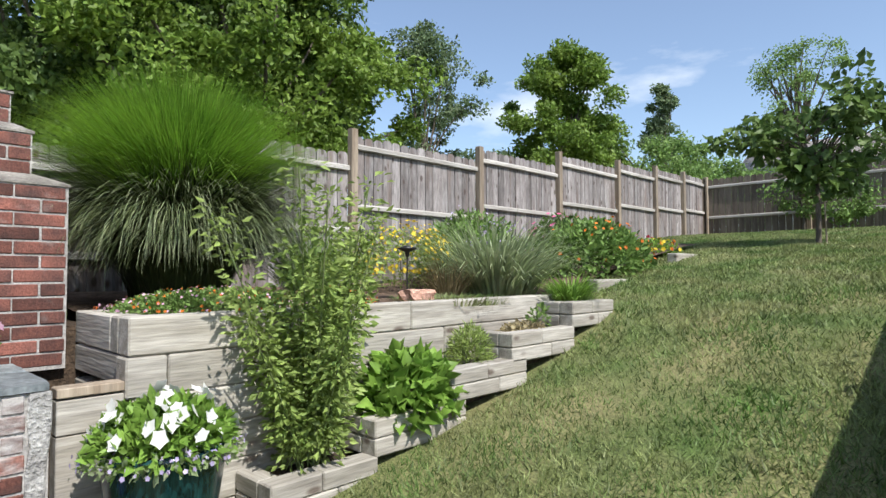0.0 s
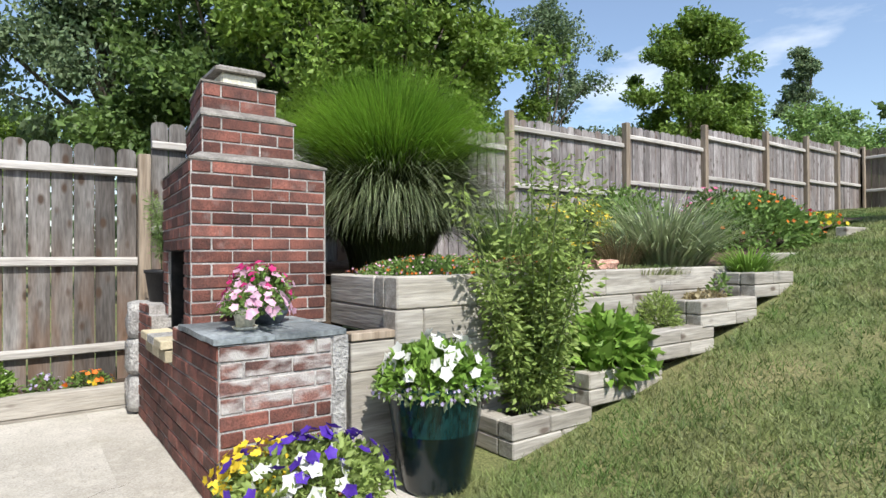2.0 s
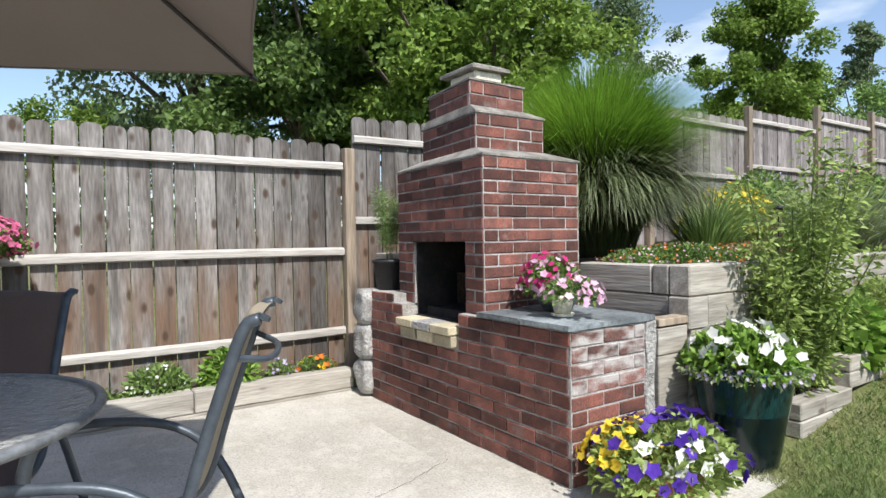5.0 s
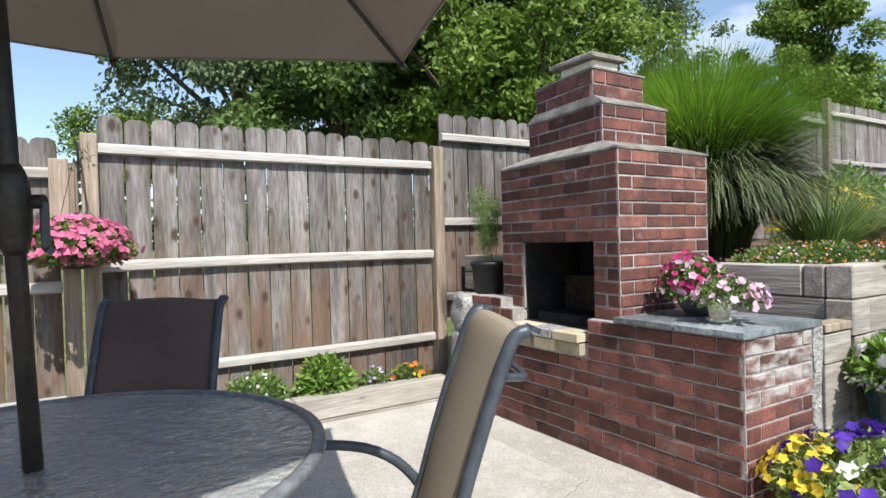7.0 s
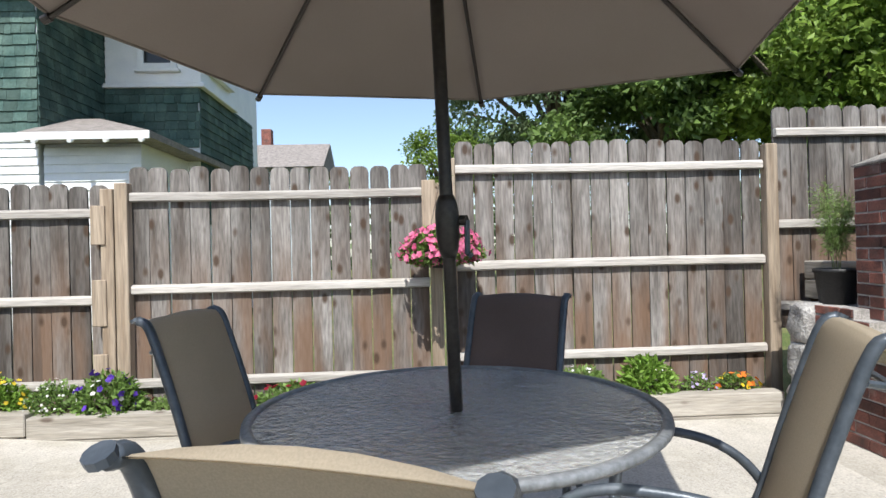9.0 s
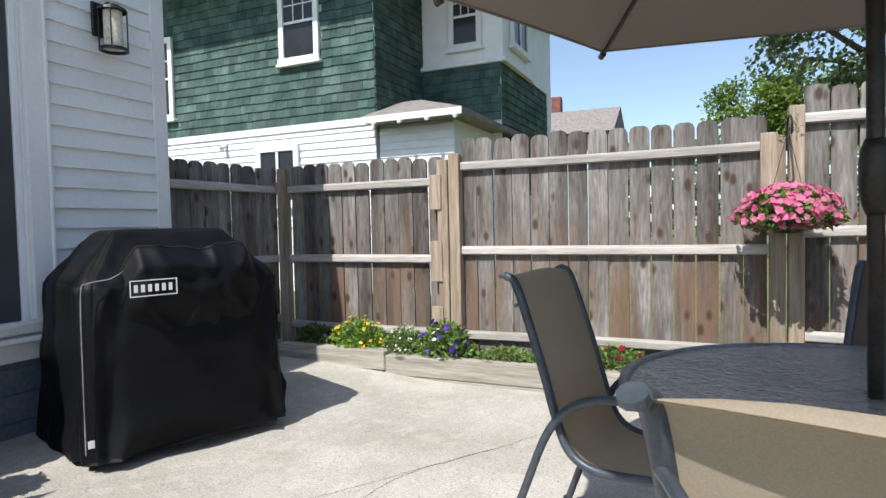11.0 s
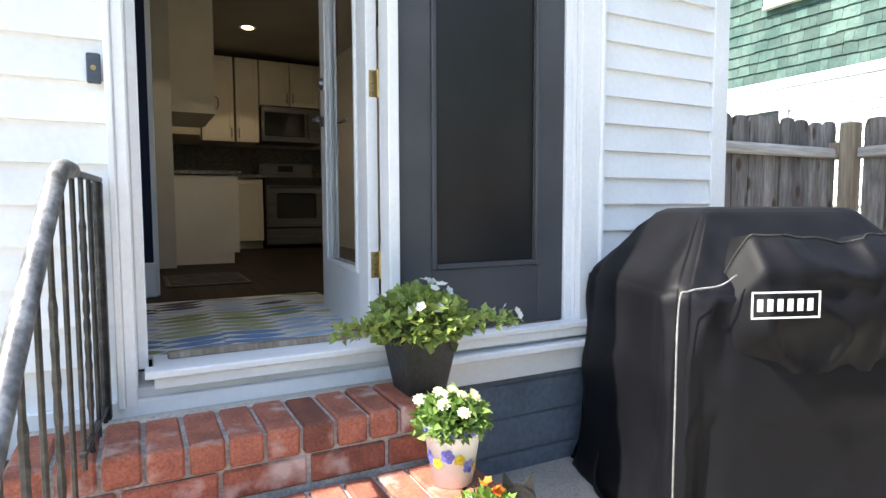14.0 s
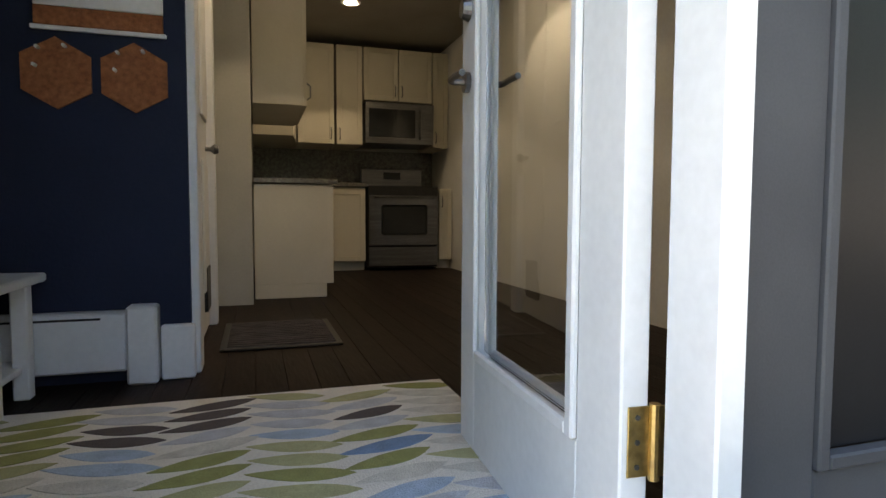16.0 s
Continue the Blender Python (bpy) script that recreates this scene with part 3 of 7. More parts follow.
def fence_panel(at, turn, length, top, bottom, rails, material, label):
    """A panel along local x whose rails face local -y."""
    m0 = pose(at[0], at[1], 0, 0, 0, turn)
    ob = label
    n = max(1, round(length / 0.143))
    pitch = length / n
    for i in range(n):
        dz = random.uniform(-0.012, 0.012)
        p = new("picket", picket_mesh(round(top - bottom, 2), pitch - 0.0095, material))
        p.parent = ob
        p.matrix_basis = m0 @ pose(pitch * (i + 0.5) + random.uniform(-0.0015, 0.0015), random.uniform(-0.003, 0.003), bottom + dz, 0, 0, 0) @ pose(0, 0, 0, 0, random.uniform(-0.25, 0.25), random.uniform(-1.5, 1.5))
    for z in rails:
        bm = bmesh.new()
        sag = random.uniform(-0.008, 0.008)
        pts = [(length * k / 6, -0.03, z + sag * (1 - (k / 3 - 1) ** 2)) for k in range(7)]
        tube(bm, pts, 0.036, 10)
        for v in bm.verts:
            v.co.y = min(max(v.co.y, -0.056), -0.0105)
        part("rail", bm, M_RAIL_X, ob, "pale weathered rail").matrix_basis = m0
    return ob


M_RAIL_X = mat("rail_along_x", (0.31, 0.285, 0.255), (0.46, 0.435, 0.405), scale=2, rough=0.85, bump=0.4, fine=10, stretch=(0.7, 9, 9), vary=0.15, grit=0.2, dist=0.006)


def fence_post(parent, x, y, top, bottom=0.0, w=0.09):
    return part("post", boxed(x - w / 2, x + w / 2, y - w / 2, y + w / 2, bottom, top, 0.006), M_POST, parent, "square timber post")


FX = -5.38
random.seed(5)
LINE = thing("picket_fence", "weathered grey-brown dog-eared picket fence stepping uphill", "fence")
SIDE = thing("picket_fence", "shaded dog-eared picket fence beside the white house", "fence")
FAR = thing("picket_fence", "dark shaded picket fence across the end of the lawn", "fence")
for y0, y1, top, bottom, rails, m in (
        (-6.26, -4.72, 1.74, 0.14, (1.53, 0.90, 0.30), M_PICKET),
        (-4.58, -2.40, 1.85, 0.14, (1.64, 0.97, 0.29), M_PICKET),
        (-2.20, 0.14, 2.00, 0.14, (1.80, 1.08, 0.41), M_PICKET),
        (0.25, 2.20, 2.24, 0.55, (2.04, 1.34, 0.72), M_PICKET),
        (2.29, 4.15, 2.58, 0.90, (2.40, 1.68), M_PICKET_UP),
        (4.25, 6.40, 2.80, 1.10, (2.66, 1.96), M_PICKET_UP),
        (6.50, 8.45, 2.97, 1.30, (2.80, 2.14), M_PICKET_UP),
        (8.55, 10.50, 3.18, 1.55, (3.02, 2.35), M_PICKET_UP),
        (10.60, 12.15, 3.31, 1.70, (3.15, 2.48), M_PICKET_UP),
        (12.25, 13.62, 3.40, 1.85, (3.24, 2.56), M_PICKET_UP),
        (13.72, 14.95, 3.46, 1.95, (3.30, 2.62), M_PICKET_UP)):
    fence_panel((FX, y0), 90, y1 - y0, top, bottom, rails, m, LINE)
fence_panel((-3.92, -6.42), 180, 1.44, 1.73, 0.14, (1.53, 0.90, 0.35), M_PICKET, SIDE)
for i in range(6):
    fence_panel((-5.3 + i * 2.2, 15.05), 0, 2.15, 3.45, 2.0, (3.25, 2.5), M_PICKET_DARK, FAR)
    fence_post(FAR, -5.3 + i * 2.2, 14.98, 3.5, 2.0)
for y, top, bottom in ((-6.31, 1.72, 0), (-4.70, 1.70, 0), (-4.60, 1.74, 0), (-2.35, 1.70, 0), (-2.245, 1.88, 0), (0.19, 1.95, 0), (2.245, 2.50, 0.5), (4.20, 2.86, 0.9), (6.45, 2.99, 1.1), (8.50, 3.21, 1.3), (10.55, 3.34, 1.5), (12.20, 3.44, 1.7), (13.67, 3.49, 1.8), (14.98, 3.46, 1.9)):
    fence_post(LINE, -5.335, y, top, bottom)
fence_post(SIDE, -3.99, -6.37, 1.74)
# short boards nailed to the posts
for y, z0, z1 in ((-4.755, 1.30, 1.58), (-4.755, 0.72, 1.05), (-4.755, 0.36, 0.52), (-2.40, 1.15, 1.72), (-6.40, 1.52, 1.60)):
    part("nailed_board", boxed(-5.315, -5.275, y - 0.05, y + 0.05, z0, z1, 0.004), M_POST, LINE, "short pale nailed board")


# ---- beds along the fence ----
def timber(name, x0, x1, y0, y1, z0, z1, label, parent=None):
    along_y = (y1 - y0) > (x1 - x0)
    ob = part(name, boxed(x0, x1, y0, y1, z0, z1, 0.008), M_TIMBER_Y if along_y else M_TIMBER_X, parent)
    return ob if parent is not None else tagged(ob, label, "timber")


edging = thing("bed_edging", "pale weathered timber edging of the narrow flower bed", "bed edging")
cuts = [-6.12, -5.07, -2.95, -1.15, 0.03]
for a, b in zip(cuts, cuts[1:]):
    timber("timber", -5.07, -4.945, a + 0.003, b - 0.003, 0.02 + rise((a + b) / 2) * 0.4, 0.17 + rise((a + b) / 2) * 0.4, "", edging)
part("base_strip", boxed(-5.06, -4.94, -6.12, 0.03, -0.02, 0.018, 0.003), M_TIMBER_Y, edging)
bm = bmesh.new()
box(bm, -5.36, -5.07, -6.2, 0.05, -0.02, 0.145)
struct("bed_soil", bm, M_SOIL, "dark soil of the narrow flower bed", "soil")

# upper bed: retaining timbers, soil
wall_t = thing("retaining_wall", "grey weathered timber retaining wall of the raised bed", "retaining wall")
for z0, z1, ya, yb in ((0.84, 1.012, 0.94, 2.6), (0.84, 1.012, 2.605, 4.3), (0.66, 0.836, 1.11, 2.9), (0.66, 0.836, 2.905, 4.3), (0.48, 0.656, 0.96, 4.3), (0.30, 0.476, 0.94, 4.3), (0.12, 0.296, 0.96, 4.3), (-0.06, 0.116, 0.94, 4.3)):
    timber("timber", -2.75, -2.62, ya, yb, z0, z1, "", wall_t)
timber("timber", -2.75, -2.615, 0.93, 1.105, 0.66, 0.836, "", wall_t)
for z0, z1, xa, xb in ((0.84, 1.008, -2.86, -2.755), (0.84, 1.008, -3.42, -2.866), (0.70, 0.836, -3.42, -2.755), (0.58, 0.66, -3.42, -2.755)):
    timber("timber", xa, xb, 0.94, 1.07, z0, z1, "", wall_t)
timber("timber", -5.3, -4.35, 0.42, 0.55, 0.78, 0.92, "", wall_t)
timber("timber", -5.3, -4.35, 0.42, 0.55, 0.925, 1.06, "", wall_t)
part("board", boxed(-2.72, -2.625, 0.68, 0.93, 0.70, 0.74, 0.004), M_POST, wall_t, "new yellowish board")
part("board", boxed(-2.72, -2.63, 0.68, 0.93, 0.55, 0.69, 0.004), M_TIMBER_Y, wall_t)
part("board", boxed(-2.72, -2.63, 0.68, 0.93, -0.02, 0.545, 0.004), M_TIMBER_Y, wall_t)


def bed_z(x, y):
    return np.maximum(0.97 + 0.03 * (-2.7 - x), np.interp(y, GY, GZ) + 0.06 + 0.04 * (-2.7 - x))


bxs, bys = np.linspace(-5.36, -2.7, 14), np.linspace(1.0, 8.9, 50)
bxx, byy = np.meshgrid(bxs, bys)
edge = np.where(byy > 4.6, -3.05 - 0.04 * (byy - 4.6), -2.7)
bxx = -5.36 + (bxx + 5.36) / 2.66 * (edge + 5.36)
bv = np.stack([bxx, byy, bed_z(bxx, byy) + 0.02 * np.sin(bxx * 9) * np.sin(byy * 7)], axis=2).reshape(-1, 3)
idx = np.arange(bv.shape[0]).reshape(50, 14)
bf = np.stack([idx[:-1, :-1], idx[:-1, 1:], idx[1:, 1:], idx[1:, :-1]], axis=2).reshape(-1, 4)
tagged(part("raised_bed_soil", smooth(mesh_np("raised_bed_soil", bv, bf, M_MULCH)), None, None), "brown bark mulch over the raised bed", "soil", kind="structure")
bm = bmesh.new()
box(bm, -5.36, -3.42, 0.5, 1.02, 0.0, 0.93)
struct("back_bed_soil", bm, M_SOIL, "dark soil behind the brick fireplace", "soil")

# stepped planter boxes up the slope
for y0, y1, top, n in ((1.43, 2.05, 0.245, 3), (2.03, 2.74, 0.43, 2), (2.62, 3.36, 0.62, 2), (3.20, 3.97, 0.79, 2), (3.95, 4.58, 0.97, 2)):
    pb = thing("planter_box", "grey weathered timber planter box stepping up the slope", "planter box", group="stepped planter boxes")
    for k in range(n):
        z1 = top - 0.098 * k
        cut = y0 + (y1 - y0) * (0.45 if k % 2 == 0 else 0.6)
        timber("timber", -2.40, -2.28, y0, cut - 0.002, z1 - 0.095, z1, "", pb)
        timber("timber", -2.40, -2.28, cut + 0.002, y1, z1 - 0.095, z1, "", pb)
        timber("timber", -2.615, -2.402, y0, y0 + 0.11, z1 - 0.095, z1 - 0.002, "", pb)
    part("soil", boxed(-2.615, -2.40, y0 + 0.11, y1 - 0.01, top - 0.25, top - 0.045, 0.002), M_SOIL, pb, "dark potting soil")
for y0, y1, z in ((5.3, 6.9, 1.06), (7.2, 9.2, 1.36)):
    timber("border_timber", -2.95, -2.83, y0, y1, z - 0.1, z + 0.06, "grey timber border of the upper flower bed")

# ---- low white fence beside the start: unseen, added for its shadow on the lawn ----
wf = thing("low_fence", "unseen low white panel fence, added to cast shadow on the lawn", "fence")
for i in range(10):
    y0 = 2.1 + i * 0.8
    for name, q in (("panel", (0.0, 0.04, y0, y0 + 0.8, 0.02, 0.60)), ("post", (-0.02, 0.06, y0 - 0.04, y0 + 0.04, -0.1, 0.66))):
        if name == "post" and i % 2:
            continue
        bm = box(bmesh.new(), *q)
        for v in bm.verts:
            v.co.z += float(lawn_z(0, v.co.y))
        part(name, bm, M_WHITE, wf)


# ---- brick work ----
BRICKS = {}


def brick_mesh(length, height, material, depth=0.03):
    key = (round(length, 3), round(height, 3), material.name, depth)
    if key not in BRICKS:
        bm = boxed(-length / 2, length / 2, -depth, 0.0, -height / 2, height / 2, 0.004)
        me = bpy.data.meshes.new("brick")
        bmesh.ops.recalc_face_normals(bm, faces=bm.faces)
        bm.to_mesh(me)
        bm.free()
        me.materials.append(material)
        BRICKS[key] = me
    return BRICKS[key]


def brick_face(parent, o, u, length, height, course=0.0715, full=0.222, joint=0.010, material=None, hole=None, shift=0):
    """Running-bond bricks on an upright face from corner o along u; the outside lies to the right of u."""
    material = material or M_BRICK
    u = Vector(u).normalized()
    out = Vector((u.y, -u.x, 0))
    turn = Matrix((-u, out, Vector((0, 0, 1)))).transposed().to_4x4()
    rows = max(1, round(height / course))
    ch = height / rows
    for r in range(rows):
        x = -full / 2 if (r + shift) % 2 else 0.0
        z = ch * (r + 0.5)
        spans = []
        while x < length - 0.03:
            spans.append((max(x, 0), min(x + full, length)))
            x += full
        if hole and hole[2] < z < hole[3]:
            spans = [q for a, b in spans for q in ((a, min(b, hole[0])), (max(a, hole[1]), b)) if q[1] > q[0]]
        for a, b in spans:
            if b - a < 0.035:
                continue
            size = b - a - joint
            p = new("brick", brick_mesh(round(size / 0.012) * 0.012, ch - joint, material))
            p.parent = parent
            loc = Vector(o) + u * ((a + b) / 2) + Vector((0, 0, z)) + out * (0.006 + random.uniform(-0.002, 0.003))
            p.matrix_basis = Matrix.Translation(loc) @ turn @ pose(0, 0, 0, 0, random.uniform(-0.6, 0.6), 0)


random.seed(21)
fire = thing("brick_fireplace", "old red brick outdoor fireplace with stepped chimney and slate-topped counter", "fireplace")
# plan of the stack: front left, front right, back right, back left
STACK = ((-4.44, 0.170), (-3.345, 0.097), (-3.372, 0.885), (-4.42, 0.90))
OX0, OX1, OZ0, OZ1 = -4.20, -3.54, 0.66, 1.168


def front_y(x):
    return 0.097 + (-3.345 - x) * 0.0667


for poly, z0, z1 in ((((STACK[0], (OX0, front_y(OX0)), (OX0, 0.89), STACK[3])), 0.72, 1.645), ((((OX1, front_y(OX1)), STACK[1], STACK[2], (OX1, 0.888))), 0.72, 1.645),
                     ((((OX0, front_y(OX0)), (OX1, front_y(OX1)), (OX1, 0.888), (OX0, 0.89))), OZ1, 1.645), (((OX0, 0.66), (OX1, 0.66), (OX1, 0.888), (OX0, 0.89)), 0.60, OZ1)):
    bm = bmesh.new()
    prism(bm, list(poly), z0, z1)
    part("core", bm, M_MORTAR, fire, "pale grey mortar")
Y0 = 0.11
for a in ((-4.66, OX0, 0.052, 0.64, -0.05, 0.735), (OX1, -2.645, 0.052, 0.66, -0.05, 0.735), (OX0, OX1, 0.052, 0.64, -0.05, 0.60)):
    part("core", box(bmesh.new(), *a), M_MORTAR, fire, "pale grey mortar")
for a in ((OX0, OX0 + 0.012, Y0 + 0.06, Y0 + 0.545, OZ0, OZ1), (OX1 - 0.012, OX1, Y0 + 0.05, Y0 + 0.545, OZ0, OZ1), (OX0, OX1, Y0 + 0.535, Y0 + 0.548, OZ0, OZ1), (OX0, OX1, Y0 + 0.04, Y0 + 0.545, 0.602, OZ0), (OX0, OX1, Y0 + 0.03, Y0 + 0.545, OZ1 - 0.014, OZ1 - 0.002)):
    part("firebox_slab", box(bmesh.new(), *a), M_SOOT, fire, "soot-blackened firebox lining")
bm = bmesh.new()
for k in range(7):
    tube(bm, [(OX0 + 0.08 + 0.07 * k, Y0 + 0.12, OZ0 + 0.05), (OX0 + 0.08 + 0.07 * k, Y0 + 0.42, OZ0 + 0.05)], 0.006, 6)
box(bm, OX0 + 0.05, OX1 - 0.05, Y0 + 0.11, Y0 + 0.125, OZ0, OZ0 + 0.055)
box(bm, OX0 + 0.05, OX1 - 0.05, Y0 + 0.41, Y0 + 0.425, OZ0, OZ0 + 0.055)
part("grate", bm, M_SOOT, fire, "black iron fire grate")


def brick_side(p, q, z0, z1, **kw):
    d = Vector(q) - Vector(p)
    brick_face(fire, (p[0], p[1], z0), (d.x, d.y, 0), d.length, z1 - z0, **kw)


brick_side(STACK[0], STACK[1], 0.735, 1.645, hole=(OX0 - STACK[0][0], OX1 - STACK[0][0], 0, OZ1 - 0.735))
brick_side(STACK[1], STACK[2], 0.735, 1.645, shift=1)
brick_side(STACK[3], STACK[0], 0.735, 1.645, shift=1)
brick_face(fire, (-4.66, 0.052, 0.0), (1, 0, 0), 2.015, 0.735, hole=(OX0 + 4.66, OX1 + 4.66, 0.52, 0.9))
brick_face(fire, (-2.645, 0.052, 0.0), (0, 1, 0), 0.53, 0.43, shift=1)
brick_face(fire, (-2.645, 0.052, 0.43), (0, 1, 0), 0.53, 0.305, shift=1, material=M_BRICK_LIMED)
brick_face(fire, (-4.66, 0.056, 0.74), (1, 0, 0), 0.33, 0.06)
bm = bmesh.new()
box(bm, -4.66, -4.33, 0.06, 0.5, 0.735, 0.795)
part("core", bm, M_MORTAR, fire)
# chimney tiers with sloped mortar caps
TIERS = ((((-4.27, 0.285), (-3.547, 0.205), (-3.552, 0.757), (-4.25, 0.80)), 1.715, 1.933), (((-4.20, 0.295), (-3.634, 0.228), (-3.655, 0.679), (-4.19, 0.72)), 1.99, 2.15))
for (plan, za, zb), sh in zip(TIERS, (0, 1)):
    bm = bmesh.new()
    prism(bm, list(plan), za - 0.06, zb)
    part("core", bm, M_MORTAR, fire)
    for i, j in ((0, 1), (1, 2), (3, 0)):
        brick_side(plan[i], plan[j], za, zb, shift=sh + i)


def slope_cap(lo, hi, z0, z1, rim=0.012):
    """A cap on the plan lo that slopes up to the plan hi."""
    bm = bmesh.new()
    rings = [[bm.verts.new((x, y, z)) for x, y in plan] for plan, z in ((lo, z0), (lo, z0 + rim), (hi, z1))]
    for p, q in zip(rings, rings[1:]):
        for i in range(4):
            bm.faces.new((p[i], p[(i + 1) % 4], q[(i + 1) % 4], q[i]))
    bm.faces.new(rings[2])
    bm.faces.new(rings[0][::-1])
    return bm


def grown(plan, d):
    c = sum((Vector(p) for p in plan), Vector((0, 0))) / 4
    return [(p[0] + math.copysign(d, p[0] - c.x), p[1] + math.copysign(d, p[1] - c.y)) for p in plan]


part("mortar_cap", slope_cap(grown(STACK, 0.009), grown(TIERS[0][0], 0.010), 1.647, 1.722), M_SHELF, fire, "sloped weathered cement shelf")
part("mortar_cap", slope_cap(grown(TIERS[0][0], 0.010), grown(TIERS[1][0], 0.010), 1.935, 1.997), M_SHELF, fire, "sloped weathered cement shelf")
part("mortar_cap", slope_cap(grown(TIERS[1][0], 0.010), ((-4.08, 0.40), (-3.76, 0.37), (-3.76, 0.61), (-4.08, 0.63)), 2.152, 2.175), M_SHELF, fire, "sloped weathered cement shelf")
part("flue", boxed(-4.06, -3.77, 0.375, 0.60, 2.16, 2.268, 0.012), M_CREAM, fire, "cream clay flue")
part("chimney_lid", slope_cap(((-4.11, 0.33), (-3.735, 0.33), (-3.735, 0.64), (-4.11, 0.64)), ((-4.07, 0.37), (-3.775, 0.37), (-3.775, 0.60), (-4.07, 0.60)), 2.27, 2.312, 0.02), M_SHELF, fire, "weathered stone chimney lid")
# pale brick hearth sill
for k in range(3):
    xa = -4.19 + k * 0.213
    part("sill_brick", boxed(xa, xa + 0.205, -0.012, 0.26, 0.605, 0.655, 0.005), (M_YBRICK, M_WHITEMORTAR, M_YBRICK)[k], fire)
for k in range(3):
    xa = -4.19 + k * 0.213
    part("sill_brick", boxed(xa + 0.02, xa + 0.20, 0.012, 0.06, 0.53, 0.598, 0.005), M_YBRICK, fire)
# slate counter
random.seed(4)
for xa, xb, ya, yb in ((-3.335, -2.98, 0.035, 0.36), (-2.975, -2.63, 0.03, 0.30), (-3.335, -3.05, 0.365, 0.66), (-3.045, -2.63, 0.305, 0.66)):
    dz = random.uniform(-0.004, 0.004)
    bm = bmesh.new()
    n = 5
    ring = []
    for t in range(4 * n):
        s, k = divmod(t, n)
        f = k / n
        x, y = ((xa + (xb - xa) * f, ya), (xb, ya + (yb - ya) * f), (xb - (xb - xa) * f, yb), (xa, yb - (yb - ya) * f))[s]
        ring.append((x + random.uniform(-0.009, 0.004), y + random.uniform(-0.006, 0.006)))
    prism(bm, ring, 0.742 + dz, 0.768 + dz)
    part("slate", bm, M_SLATE, fire, "split grey-blue slate slab")
# pale mortar smears on the east end and the rough west corner
bm = boxed(-2.66, -2.634, 0.588, 0.66, 0.0, 0.738, 0.004)
bmesh.ops.subdivide_edges(bm, edges=bm.edges[:], cuts=6, use_grid_fill=True)
for v in bm.verts:
    v.co += Vector((0.012 * noise.noise(v.co * 22), 0.022 * noise.noise(v.co * 13 + Vector((3, 0, 0))), 0))
part("mortar_patch", bm, M_WHITEMORTAR, fire, "rough white mortar smear")
for k in range(3):
    z0 = 0.02 + k * 0.26
    bm = bmesh.new()
    bmesh.ops.create_icosphere(bm, subdivisions=3, radius=0.5)
    for v in bm.verts:
        d = noise.noise(v.co * 2.7 + Vector((k * 7, 0, 0))) * 0.16
        q = Vector((max(-0.36, min(0.36, v.co.x)), max(-0.36, min(0.36, v.co.y)), max(-0.4, min(0.4, v.co.z)))) * (1.35 + d)
        v.co = Vector((-4.76 + q.x * 0.22, 0.15 + q.y * 0.34, z0 + 0.13 + q.z * 0.25))
    part("stone", bm, M_WHITEMORTAR, fire, "rough white field stone", soft=True)
bm = bmesh.new()
box(bm, -4.99, -4.80, 0.10, 0.5, -0.05, 0.76)
part("core", bm, M_MORTAR, fire)


# ---- white house ----
HY = -6.14
DX0, DX1, DZ0, DZ1 = -2.98, -1.292, 0.70, 2.80
FLOOR = 0.68
bm = bmesh.new()
box(bm, -3.90, DX0, HY - 0.20, HY, 0.50, 3.35)
box(bm, DX1, 4.0, HY - 0.20, HY, 0.50, 3.35)
box(bm, DX0, DX1, HY - 0.20, HY, DZ1, 3.35)
box(bm, DX0, DX1, HY - 0.20, HY, 0.50, DZ0 - 0.05)
house = struct("wall_north", bm, M_WHITE, "white clapboard house wall with a double patio door", "wall")
bm = bmesh.new()
box(bm, -3.90, -3.70, -14.0, HY - 0.2, 0.5, 3.35)
struct("wall_west", bm, M_WHITE, "white house side wall", "wall")
bm = bmesh.new()
box(bm, -3.88, 4.0, HY - 0.16, HY - 0.02, -0.1, 0.50)
box(bm, -3.88, -3.72, -14.0, HY - 0.16, -0.1, 0.5)
struct("foundation", bm, M_BLUEGREY, "blue-grey painted rough foundation", "foundation")
bm = bmesh.new()
for k in range(3):
    box(bm, -3.885, -2.2, HY - 0.03, HY - 0.012 + 0.004 * (k % 2), 0.02 + k * 0.15, 0.165 + k * 0.15, None, 0.006)
struct("foundation_blocks", bm, M_BLUEGREY, "blue-grey painted foundation courses", "foundation")
bm = bmesh.new()
box(bm, -4.2, 4.2, -14.2, HY + 0.05, 3.352, 3.50)
struct("roof", bm, M_WHITE, "white eave and roof above the patio door", "roof")

CLAP = {}


def clapboard(x0, x1, z, parent):
    key = (x0, x1)
    if key not in CLAP:
        bm = bmesh.new()
        h = 0.125
        vs = [bm.verts.new((x, y, zz)) for x in (x0, x1) for y, zz in ((0.0, 0.0), (0.026, 0.0), (0.004, h), (0.0, h))]
        for q in ((0, 1, 5, 4), (1, 2, 6, 5), (2, 3, 7, 6), (3, 0, 4, 7), (0, 3, 2, 1), (4, 5, 6, 7)):
            bm.faces.new([vs[i] for i in q])
        bmesh.ops.recalc_face_normals(bm, faces=bm.faces)
        me = bpy.data.meshes.new("clapboard")
        bm.to_mesh(me)
        bm.free()
        me.materials.append(M_WHITE)
        CLAP[key] = me
    ob = new("clapboard", CLAP[key])
    ob.parent = parent
    ob.matrix_basis = pose(0, HY, z)


